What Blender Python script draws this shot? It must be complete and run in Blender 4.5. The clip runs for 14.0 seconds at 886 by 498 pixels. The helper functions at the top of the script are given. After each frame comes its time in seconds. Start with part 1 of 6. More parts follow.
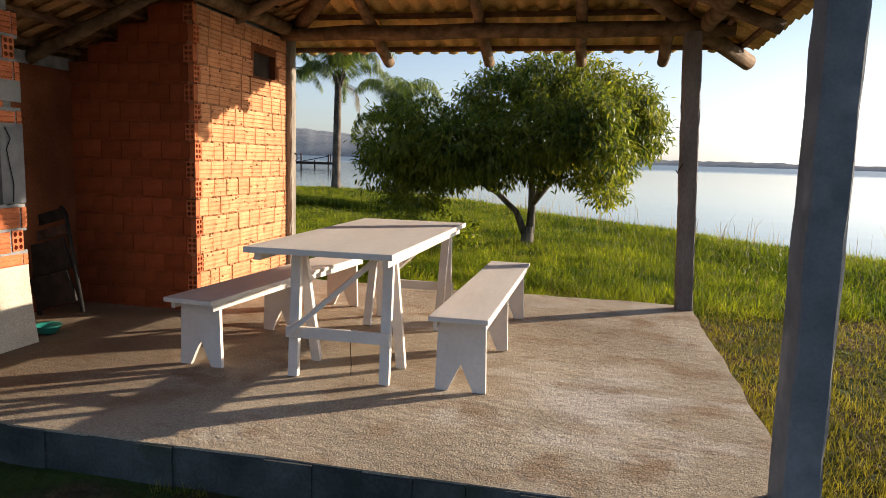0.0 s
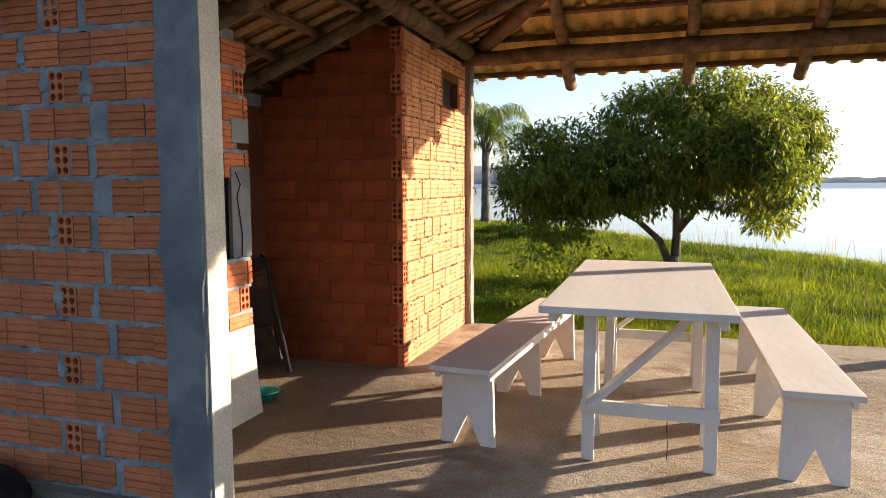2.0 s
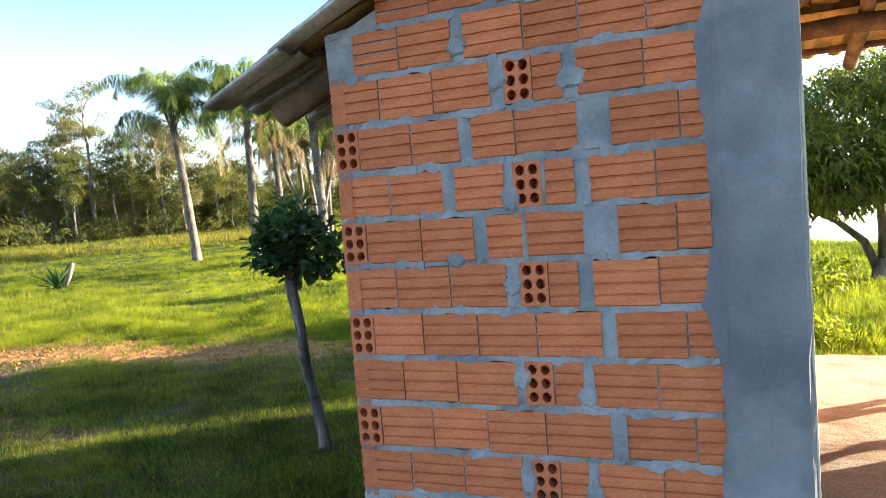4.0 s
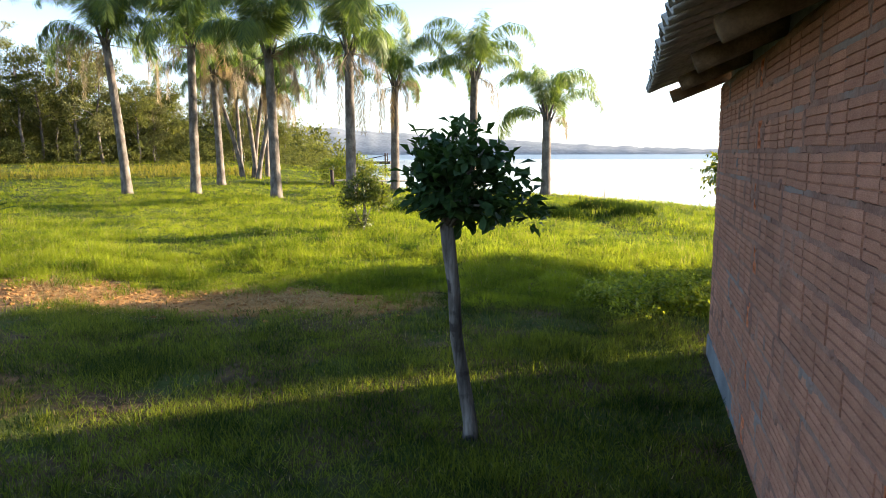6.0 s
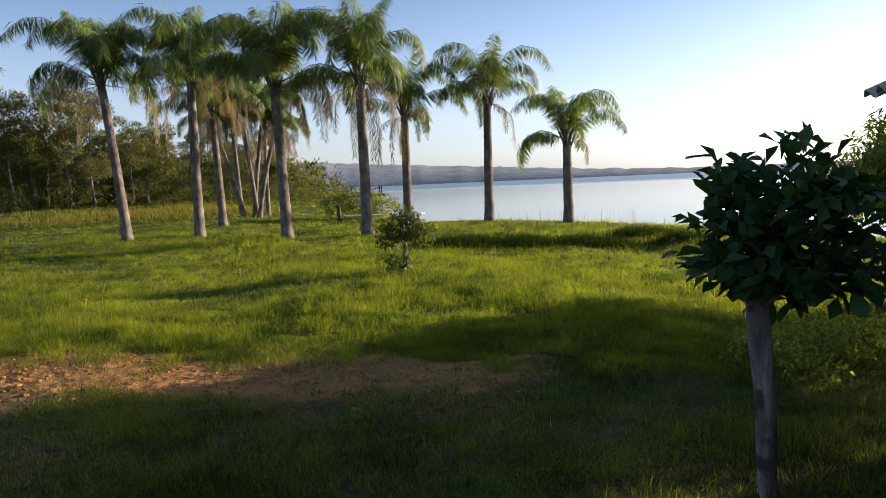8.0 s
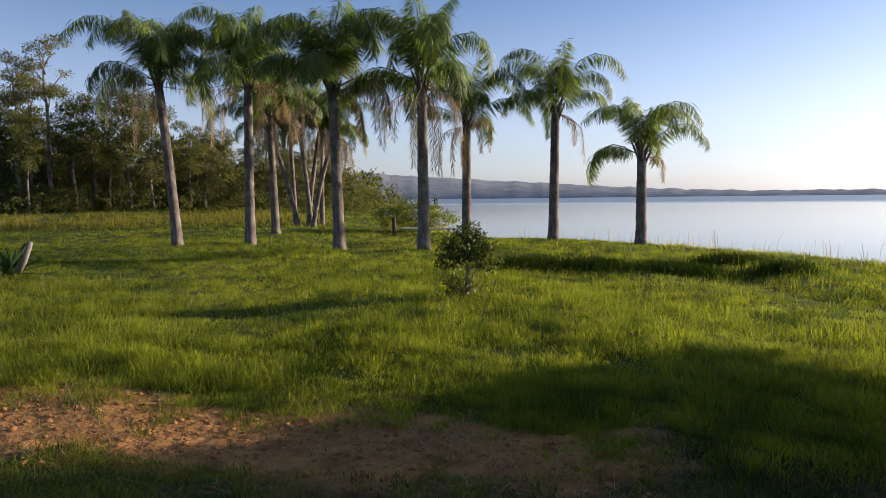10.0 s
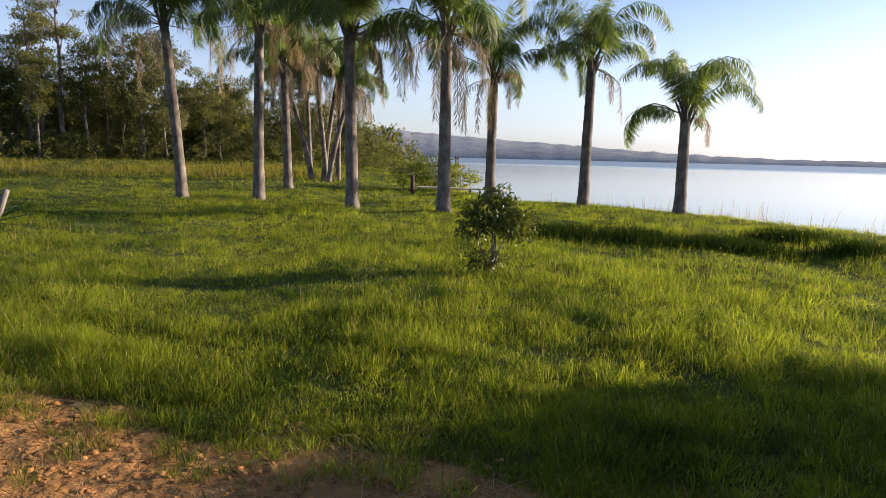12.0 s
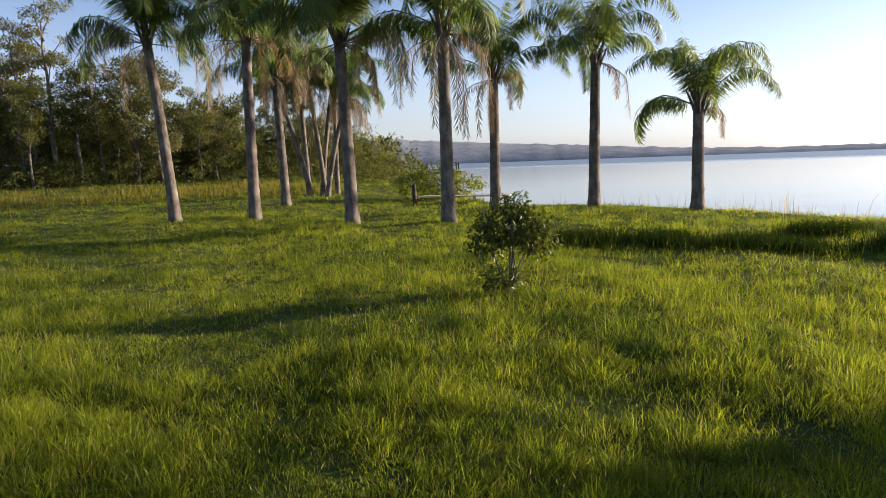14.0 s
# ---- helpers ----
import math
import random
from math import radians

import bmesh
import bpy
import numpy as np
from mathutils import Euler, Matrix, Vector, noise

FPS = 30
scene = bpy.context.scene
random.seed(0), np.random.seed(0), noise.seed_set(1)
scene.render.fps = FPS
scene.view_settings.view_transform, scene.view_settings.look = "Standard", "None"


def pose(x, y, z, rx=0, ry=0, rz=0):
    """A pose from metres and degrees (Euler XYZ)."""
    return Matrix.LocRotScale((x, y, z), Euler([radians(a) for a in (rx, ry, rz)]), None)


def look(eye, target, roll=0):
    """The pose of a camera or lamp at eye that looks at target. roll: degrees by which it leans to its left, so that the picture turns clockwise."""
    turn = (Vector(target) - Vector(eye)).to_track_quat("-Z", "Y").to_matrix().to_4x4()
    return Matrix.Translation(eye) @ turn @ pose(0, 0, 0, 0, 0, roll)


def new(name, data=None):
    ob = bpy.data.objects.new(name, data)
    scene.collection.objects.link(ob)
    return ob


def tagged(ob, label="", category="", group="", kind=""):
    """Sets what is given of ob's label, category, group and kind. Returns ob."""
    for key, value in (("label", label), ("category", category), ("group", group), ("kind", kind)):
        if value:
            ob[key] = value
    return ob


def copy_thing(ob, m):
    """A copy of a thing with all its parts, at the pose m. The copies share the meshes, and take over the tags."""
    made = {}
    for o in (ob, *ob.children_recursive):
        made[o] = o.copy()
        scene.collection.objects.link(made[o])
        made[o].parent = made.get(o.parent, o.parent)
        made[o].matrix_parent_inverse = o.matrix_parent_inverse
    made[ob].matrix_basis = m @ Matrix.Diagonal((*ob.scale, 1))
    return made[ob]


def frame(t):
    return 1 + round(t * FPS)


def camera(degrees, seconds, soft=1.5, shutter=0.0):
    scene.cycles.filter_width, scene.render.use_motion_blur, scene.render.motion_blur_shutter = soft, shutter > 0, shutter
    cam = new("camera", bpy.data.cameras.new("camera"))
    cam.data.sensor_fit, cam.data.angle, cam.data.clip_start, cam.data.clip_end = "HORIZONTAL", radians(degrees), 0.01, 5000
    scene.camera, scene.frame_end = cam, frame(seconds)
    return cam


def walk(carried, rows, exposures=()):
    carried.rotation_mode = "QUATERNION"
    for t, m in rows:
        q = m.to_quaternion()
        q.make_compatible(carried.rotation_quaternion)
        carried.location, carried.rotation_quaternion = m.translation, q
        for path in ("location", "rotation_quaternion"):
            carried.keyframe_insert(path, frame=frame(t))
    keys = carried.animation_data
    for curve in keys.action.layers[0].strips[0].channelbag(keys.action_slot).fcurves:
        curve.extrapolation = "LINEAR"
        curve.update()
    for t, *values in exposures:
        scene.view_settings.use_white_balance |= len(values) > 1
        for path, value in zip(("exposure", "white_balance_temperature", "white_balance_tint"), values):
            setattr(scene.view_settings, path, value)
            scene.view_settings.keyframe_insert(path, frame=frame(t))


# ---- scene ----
cam = camera(65.2, 14.0, soft=0.75)
PATH = [
    (0, (-0.138, 1.381, 1.347), (-0.573, 3.316, 1.088), 1.6),
    (0.5, (-0.42, 1.416, 1.318), (-0.933, 3.331, 1.055), 0.4),
    (1, (-0.858, 1.492, 1.4), (-1.355, 3.408, 1.117), -0.4),
    (1.3, (-1.062, 1.627, 1.415), (-1.714, 3.507, 1.215), -0.6),
    (1.5, (-1.157, 1.671, 1.417), (-1.814, 3.547, 1.198), 0.9),
    (2, (-1.577, 1.722, 1.401), (-2.181, 3.62, 1.212), -0.2),
    (2.3, (-1.848, 1.738, 1.397), (-2.461, 3.627, 1.16), -1.1),
    (2.5, (-2.074, 1.777, 1.391), (-2.7, 3.663, 1.17), -1.5),
    (3, (-2.634, 1.874, 1.426), (-3.31, 3.751, 1.287), -2.2),
    (3.5, (-3.139, 1.961, 1.439), (-3.791, 3.838, 1.207), -2.5),
    (4, (-3.571, 2.056, 1.466), (-4.322, 3.906, 1.337), -4.5),
    (4.2, (-3.785, 2.103, 1.473), (-4.577, 3.932, 1.303), -3.6),
    (6.3, (-5.62, 2.512, 1.397), (-6.099, 4.435, 1.127), -0.6),
    (6.5, (-5.763, 2.569, 1.386), (-6.279, 4.486, 1.137), -2.8),
    (7, (-6.143, 2.916, 1.382), (-6.526, 4.865, 1.15), -0.1),
    (7.5, (-6.498, 3.25, 1.425), (-6.841, 5.204, 1.168), -2.0),
    (8, (-6.817, 3.543, 1.493), (-7.313, 5.471, 1.303), -2.5),
    (8.5, (-7.108, 3.983, 1.449), (-7.498, 5.936, 1.261), -0.0),
    (9, (-7.24, 4.221, 1.508), (-7.689, 6.155, 1.269), -1.0),
    (9.2, (-7.259, 4.338, 1.494), (-7.896, 6.229, 1.358), -1.3),
    (11.3, (-7.891, 6.162, 1.462), (-8.513, 8.047, 1.213), -0.3),
    (11.5, (-7.917, 6.277, 1.454), (-8.574, 8.145, 1.17), -1.6),
    (12, (-8.082, 6.637, 1.445), (-8.768, 8.498, 1.181), 1.3),
    (12.5, (-8.19, 6.963, 1.443), (-8.956, 8.786, 1.145), 0.2),
    (13, (-8.398, 7.188, 1.468), (-8.98, 9.08, 1.185), -0.6),
    (13.5, (-8.481, 7.375, 1.51), (-9.18, 9.23, 1.244), -2.7),
    (14, (-8.55, 7.672, 1.465), (-9.249, 9.53, 1.22), -2.0),
]
EXPOSURES = [(0.0, 0.92, 6500, 12), (1.0, 0.77, 6500, 12), (2.0, 1.4, 6450, 12), (2.5, 1.42, 6400, 11), (3.0, 2.1, 6450, 10), (3.5, 2.58, 6400, 9), (4.2, 2.8, 6400, 8),
             (6.3, 2.1, 6500, 11), (7.0, 1.66, 6450, 13), (8.0, 1.1, 6300, 16), (9.0, 0.8, 6150, 19.5), (11.3, 0.92, 6100, 19.5), (12.0, 1.15, 6200, 19.5), (12.5, 1.15, 6250, 19.5), (14.0, 1.07, 6250, 18.5)]
walk(cam, [(t, look(eye, target, roll)) for t, eye, target, roll in PATH], EXPOSURES)

# ---- world and sun ----
SUN_AZ, SUN_EL = 35.3, 13.6
world = bpy.data.worlds.new("sky")
scene.world = world
world.use_nodes = True
wn = world.node_tree.nodes
sky = wn.new("ShaderNodeTexSky")
sky.sky_type = 'NISHITA'
sky.sun_disc = False
sky.sun_elevation = radians(SUN_EL)
sky.sun_rotation = radians(90 - SUN_AZ)
sky.air_density, sky.dust_density, sky.ozone_density = 0.9, 1.0, 3.2
wn["Background"].inputs["Strength"].default_value = 0.091
haze = wn.new("ShaderNodeHueSaturation")
way = wn.new("ShaderNodeTexCoord")
split = wn.new("ShaderNodeSeparateXYZ")
world.node_tree.links.new(way.outputs["Generated"], split.inputs[0])
for slot, low, high in (("Saturation", 0.42, 0.95), ("Value", 1.3, 1.0)):
    mist = wn.new("ShaderNodeMapRange")
    mist.inputs[1].default_value, mist.inputs[2].default_value, mist.inputs[3].default_value, mist.inputs[4].default_value = 0.0, 0.28, low, high
    world.node_tree.links.new(split.outputs[2], mist.inputs[0])
    world.node_tree.links.new(mist.outputs[0], haze.inputs[slot])
world.node_tree.links.new(sky.outputs[0], haze.inputs["Color"])
world.node_tree.links.new(haze.outputs[0], wn["Background"].inputs[0])
sun = new("sun", bpy.data.lights.new("sun", 'SUN'))
sun.data.energy, sun.data.angle, sun.data.color = 5.0, radians(0.6), (1.0, 0.84, 0.64)
a, e = radians(SUN_AZ), radians(SUN_EL)
sun.matrix_world = look((60 * math.cos(a) * math.cos(e), 60 * math.sin(a) * math.cos(e), 60 * math.sin(e)), (0, 0, 0))


# ---- materials ----
def material(name, c1, c2, scale=8.0, rough=0.85, fine=60.0, bump=0.3, bump_scale=40.0, vary=0.0, contrast=(0.35, 0.65), metal=0.0, spec=0.3, stretch=(1, 1, 1), dirt=None, dirt_scale=1.5, dirt_at=(0.55, 0.75), amp=0.19):
    m = bpy.data.materials.new(name)
    m.use_nodes = True
    n, l = m.node_tree.nodes, m.node_tree.links
    b = n["Principled BSDF"]
    co = n.new("ShaderNodeTexCoord")
    mp = n.new("ShaderNodeMapping")
    mp.inputs["Scale"].default_value = stretch
    l.new(co.outputs["Object"], mp.inputs[0])
    t = n.new("ShaderNodeTexNoise")
    t.inputs["Scale"].default_value, t.inputs["Detail"].default_value = scale, 8
    l.new(mp.outputs[0], t.inputs["Vector"])
    r = n.new("ShaderNodeValToRGB")
    r.color_ramp.elements[0].position, r.color_ramp.elements[1].position = contrast
    r.color_ramp.elements[0].color, r.color_ramp.elements[1].color = (*c1, 1), (*c2, 1)
    l.new(t.outputs[0], r.inputs[0])
    col = r.outputs[0]
    f = n.new("ShaderNodeTexNoise")
    f.inputs["Scale"].default_value, f.inputs["Detail"].default_value = fine, 4
    l.new(mp.outputs[0], f.inputs["Vector"])
    fm = n.new("ShaderNodeMapRange")
    fm.inputs[1].default_value, fm.inputs[2].default_value, fm.inputs[3].default_value, fm.inputs[4].default_value = 0.3, 0.7, 1 - amp, 1 + amp
    l.new(f.outputs[0], fm.inputs[0])
    hs = n.new("ShaderNodeHueSaturation")
    l.new(fm.outputs[0], hs.inputs["Value"])
    l.new(col, hs.inputs["Color"])
    col = hs.outputs[0]
    if dirt:
        d = n.new("ShaderNodeTexNoise")
        d.inputs["Scale"].default_value, d.inputs["Detail"].default_value = dirt_scale, 6
        l.new(co.outputs["Object"], d.inputs["Vector"])
        dr = n.new("ShaderNodeMapRange")
        dr.inputs[1].default_value, dr.inputs[2].default_value = dirt_at
        l.new(d.outputs[0], dr.inputs[0])
        mx = n.new("ShaderNodeMixRGB")
        mx.inputs[2].default_value = (*dirt, 1)
        l.new(dr.outputs[0], mx.inputs[0])
        l.new(col, mx.inputs[1])
        col = mx.outputs[0]
    if vary:
        oi = n.new("ShaderNodeObjectInfo")
        vr = n.new("ShaderNodeMapRange")
        vr.inputs[3].default_value, vr.inputs[4].default_value = 1 - vary, 1 + vary
        l.new(oi.outputs["Random"], vr.inputs[0])
        h2 = n.new("ShaderNodeHueSaturation")
        l.new(vr.outputs[0], h2.inputs["Value"])
        l.new(col, h2.inputs["Color"])
        col = h2.outputs[0]
    l.new(col, b.inputs["Base Color"])
    b.inputs["Roughness"].default_value, b.inputs["Metallic"].default_value = rough, metal
    b.inputs["Specular IOR Level"].default_value = spec
    if bump:
        bt = n.new("ShaderNodeTexNoise")
        bt.inputs["Scale"].default_value, bt.inputs["Detail"].default_value = bump_scale, 8
        l.new(mp.outputs[0], bt.inputs["Vector"])
        bp = n.new("ShaderNodeBump")
        bp.inputs["Strength"].default_value, bp.inputs["Distance"].default_value = bump, 0.01
        l.new(bt.outputs[0], bp.inputs["Height"])
        l.new(bp.outputs[0], b.inputs["Normal"])
    return m


def leaf_material(name, c1, c2, trans=0.45, rough=0.45, spec=0.4, patch=0.35, tint=(1.0, 1.0, 0.5), isl=0.55, patch2=0.0):
    """Leaves and blades: each island its own tone, light passing through."""
    m = bpy.data.materials.new(name)
    m.use_nodes = True
    n, l = m.node_tree.nodes, m.node_tree.links
    b = n["Principled BSDF"]
    g = n.new("ShaderNodeNewGeometry")
    co = n.new("ShaderNodeTexCoord")
    t = n.new("ShaderNodeTexNoise")
    t.inputs["Scale"].default_value, t.inputs["Detail"].default_value = patch, 3
    l.new(co.outputs["Object"], t.inputs["Vector"])
    ad = n.new("ShaderNodeMath")
    ad.operation = 'MULTIPLY_ADD'
    ad.inputs[1].default_value, ad.inputs[2].default_value = isl, -0.12 + 0.5 * (0.55 - isl)
    l.new(g.outputs["Random Per Island"], ad.inputs[0])
    a2 = n.new("ShaderNodeMath")
    l.new(ad.outputs[0], a2.inputs[0])
    l.new(t.outputs[0], a2.inputs[1])
    if patch2:
        t2 = n.new("ShaderNodeTexNoise")
        t2.inputs["Scale"].default_value, t2.inputs["Detail"].default_value = patch2, 4
        l.new(co.outputs["Object"], t2.inputs["Vector"])
        av = n.new("ShaderNodeMath")
        av.operation = 'MULTIPLY_ADD'
        av.inputs[1].default_value, av.inputs[2].default_value = 1.3, -0.65
        l.new(t2.outputs[0], av.inputs[0])
        a3 = n.new("ShaderNodeMath")
        l.new(a2.outputs[0], a3.inputs[0])
        l.new(av.outputs[0], a3.inputs[1])
        a2 = a3
    r = n.new("ShaderNodeValToRGB")
    r.color_ramp.elements[0].position, r.color_ramp.elements[1].position = 0.3, 0.95
    r.color_ramp.elements[0].color, r.color_ramp.elements[1].color = (*c1, 1), (*c2, 1)
    l.new(a2.outputs[0], r.inputs[0])
    l.new(r.outputs[0], b.inputs["Base Color"])
    b.inputs["Roughness"].default_value, b.inputs["Specular IOR Level"].default_value = rough, spec
    tr = n.new("ShaderNodeBsdfTranslucent")
    mu = n.new("ShaderNodeMixRGB")
    mu.blend_type = 'MULTIPLY'
    mu.inputs[0].default_value = 1
    mu.inputs[2].default_value = (*tint, 1)
    br = n.new("ShaderNodeHueSaturation")
    br.inputs["Value"].default_value = 1.7
    l.new(r.outputs[0], mu.inputs[1])
    l.new(mu.outputs[0], br.inputs["Color"])
    l.new(br.outputs[0], tr.inputs["Color"])
    mx = n.new("ShaderNodeMixShader")
    mx.inputs[0].default_value = trans
    l.new(b.outputs[0], mx.inputs[1])
    l.new(tr.outputs[0], mx.inputs[2])
    l.new(mx.outputs[0], n["Material Output"].inputs[0])
    return m


M_BRICK = material("clay_brick", (0.47, 0.137, 0.056), (0.60, 0.20, 0.087), scale=6, rough=0.9, vary=0.16, bump=0.35, bump_scale=90, stretch=(1, 1, 4), dirt=(0.36, 0.33, 0.30), dirt_scale=7, dirt_at=(0.62, 0.78), spec=0.15)
M_BRICKEND = material("clay_brick_end", (0.46, 0.135, 0.06), (0.58, 0.19, 0.085), scale=10, rough=0.9, vary=0.1, bump=0.3, spec=0.15)
# recess brick: the wall's shade put into its colour, with patchy smoke smears
M_BRICKSHADE = material("smoky_shaded_brick", (0.22, 0.055, 0.021), (0.35, 0.095, 0.038), scale=2.2, rough=0.9, vary=0.14, bump=0.35, bump_scale=90, stretch=(1, 1, 4), dirt=(0.12, 0.07, 0.045), dirt_scale=4, dirt_at=(0.5, 0.64), spec=0.12)
# porch wall brick: a paler copy with the sunlight put into its colour
M_BRICKSUN = material("pale_sunlit_brick", (0.60, 0.265, 0.122), (0.73, 0.375, 0.20), scale=7, rough=0.9, vary=0.12, bump=0.5, bump_scale=80, stretch=(1, 1, 3), dirt=(0.55, 0.22, 0.11), dirt_scale=9, dirt_at=(0.58, 0.72), spec=0.12)
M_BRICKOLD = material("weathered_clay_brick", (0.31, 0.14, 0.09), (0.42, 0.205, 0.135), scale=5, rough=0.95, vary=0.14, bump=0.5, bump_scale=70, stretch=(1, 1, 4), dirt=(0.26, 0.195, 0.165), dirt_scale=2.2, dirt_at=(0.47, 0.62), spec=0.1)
# dark wall colour that carries the shade inside the recess and the vent
M_SHADEWALL = material("shade_dark_render", (0.12, 0.042, 0.02), (0.23, 0.08, 0.036), scale=2, rough=0.95, bump=0.4, bump_scale=30, spec=0.1)
M_MORTAR = material("cement_mortar", (0.19, 0.20, 0.205), (0.32, 0.325, 0.325), scale=9, fine=90, rough=0.95, bump=0.6, bump_scale=45, amp=0.09, spec=0.1)
# recess mortar, darkened to match the shade painted into its bricks
M_DARKJOINT = material("smoky_shaded_mortar", (0.19, 0.05, 0.021), (0.31, 0.085, 0.036), scale=6, rough=0.95, bump=0.6, bump_scale=70, spec=0.1)
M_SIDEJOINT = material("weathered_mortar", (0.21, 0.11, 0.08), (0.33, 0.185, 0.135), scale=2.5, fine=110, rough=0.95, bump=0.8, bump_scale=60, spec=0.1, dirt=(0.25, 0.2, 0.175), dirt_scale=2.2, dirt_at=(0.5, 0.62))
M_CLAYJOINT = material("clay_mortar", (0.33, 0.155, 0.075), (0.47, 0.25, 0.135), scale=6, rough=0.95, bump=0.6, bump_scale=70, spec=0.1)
M_CEMENT = material("cement_render", (0.13, 0.137, 0.145), (0.22, 0.225, 0.23), scale=3.5, fine=90, rough=0.9, bump=0.3, bump_scale=35, amp=0.08, spec=0.15, dirt=(0.28, 0.28, 0.28), dirt_scale=4)
M_POST = material("weathered_grey_post", (0.13, 0.11, 0.10), (0.22, 0.19, 0.17), scale=4, fine=70, rough=0.9, bump=0.5, bump_scale=40, stretch=(1, 1, 0.3))
# slab edge concrete: riser's shade put into the dark colour, with greenish patches
M_SHADEEDGE = material("shade_dark_concrete", (0.035, 0.04, 0.038), (0.09, 0.095, 0.09), scale=3, fine=60, rough=0.9, bump=0.7, bump_scale=30, dirt=(0.03, 0.045, 0.02), dirt_scale=2.5)
M_PLASTER = material("pale_plaster", (0.46, 0.41, 0.33), (0.60, 0.54, 0.45), scale=3, fine=90, rough=0.9, bump=0.35, bump_scale=30, spec=0.15, dirt=(0.4, 0.38, 0.35), dirt_scale=3, dirt_at=(0.6, 0.8))
M_PAINT = material("chalky_white_paint", (0.61, 0.55, 0.50), (0.70, 0.65, 0.60), scale=2.5, fine=40, rough=0.7, bump=0.2, bump_scale=25, spec=0.25, stretch=(1, 0.25, 1), amp=0.035)
M_LOG = material("weathered_log", (0.10, 0.064, 0.036), (0.225, 0.148, 0.088), scale=9, fine=80, rough=0.85, bump=0.6, bump_scale=50, vary=0.15, stretch=(1, 1, 1))
M_LOGPALE = material("pale_log", (0.36, 0.30, 0.22), (0.52, 0.44, 0.34), scale=9, fine=80, rough=0.85, bump=0.5, bump_scale=50, vary=0.1)
M_BATTEN = material("dark_batten", (0.10, 0.05, 0.03), (0.2, 0.11, 0.06), scale=8, rough=0.9, bump=0.3)
M_TILE = material("clay_roof_tile", (0.46, 0.30, 0.10), (0.62, 0.43, 0.17), scale=5, fine=50, rough=0.85, vary=0.14, bump=0.25, bump_scale=40, spec=0.2, dirt=(0.36, 0.22, 0.10), dirt_scale=6)
# left slope tiles: shade under the roof put into a darker tile colour
M_TILESHADE = material("smoky_roof_tile", (0.27, 0.15, 0.065), (0.42, 0.25, 0.115), scale=5, fine=50, rough=0.85, vary=0.14, bump=0.25, bump_scale=40, spec=0.2, dirt=(0.2, 0.12, 0.06), dirt_scale=6)
M_TILETOP = material("lichen_roof_tile", (0.30, 0.28, 0.25), (0.5, 0.46, 0.40), scale=5, fine=50, rough=0.9, vary=0.14, bump=0.4, bump_scale=40, spec=0.15, dirt=(0.2, 0.17, 0.13), dirt_scale=7)
M_BARK = material("grey_bark", (0.07, 0.06, 0.05), (0.24, 0.21, 0.18), scale=7, fine=60, rough=0.95, bump=1.0, bump_scale=22, stretch=(1, 1, 0.35), spec=0.1)
M_SAPBARK = material("patchy_sapling_bark", (0.045, 0.04, 0.036), (0.21, 0.185, 0.165), scale=11, fine=70, rough=0.95, bump=1.0, bump_scale=45, stretch=(1, 1, 0.18), spec=0.1, dirt=(0.045, 0.038, 0.034), dirt_scale=9, dirt_at=(0.56, 0.64), amp=0.3)
M_PALMBARK = material("palm_bark", (0.085, 0.07, 0.058), (0.24, 0.20, 0.165), scale=5, fine=40, rough=0.95, bump=0.7, bump_scale=16, stretch=(1, 1, 0.5), spec=0.1, dirt=(0.075, 0.06, 0.05), dirt_scale=1.6, dirt_at=(0.5, 0.7))
M_ENDPOST = material("silvered_wood_post", (0.20, 0.17, 0.14), (0.33, 0.29, 0.24), scale=8, fine=80, rough=0.9, bump=0.5, bump_scale=45, stretch=(1, 1, 0.25), spec=0.15)
M_BLACK = material("black_worn_metal", (0.008, 0.008, 0.008), (0.022, 0.019, 0.018), scale=10, rough=0.8, bump=0.2)
M_DARKWOOD = material("dark_stained_board", (0.03, 0.02, 0.017), (0.08, 0.05, 0.04), scale=10, rough=0.8, bump=0.3)
M_TEAL = material("teal_plastic", (0.01, 0.16, 0.13), (0.02, 0.22, 0.18), scale=10, rough=0.45, bump=0.1)
M_DARK = material("sooty_unlit_inside", (0.02, 0.015, 0.012), (0.05, 0.035, 0.03), scale=6, rough=0.95, bump=0.3)
M_SOIL = material("reddish_soil", (0.18, 0.08, 0.026), (0.40, 0.20, 0.07), scale=9, fine=60, rough=0.95, bump=0.6, bump_scale=40, spec=0.1)
# distance haze over the wooded hills is put into this pale grey-blue
M_HILL = material("haze_tinted_hill", (0.19, 0.215, 0.235), (0.27, 0.285, 0.30), scale=0.012, fine=0.1, rough=1.0, bump=0, spec=0.0)
L_TREE = leaf_material("broad_leaf", (0.036, 0.07, 0.016), (0.23, 0.235, 0.026), trans=0.52, patch=0.8)
L_BUSH = leaf_material("bush_leaf", (0.016, 0.036, 0.008), (0.12, 0.13, 0.014), trans=0.42, patch=1.5)
L_SHRUB = leaf_material("shrub_leaf", (0.07, 0.11, 0.012), (0.26, 0.27, 0.025), trans=0.55, patch=1.2)
L_RANKSHADE = leaf_material("shaded_rank_blade", (0.012, 0.03, 0.005), (0.045, 0.065, 0.010), trans=0.2, rough=0.9, spec=0.03, patch=0.8)
L_SMALL = leaf_material("glossy_leaf", (0.018, 0.045, 0.016), (0.05, 0.095, 0.025), trans=0.25, rough=0.5, spec=0.22, patch=2)
L_PALM = leaf_material("palm_leaflet", (0.036, 0.08, 0.028), (0.19, 0.235, 0.055), trans=0.55, rough=0.4, patch=0.6)
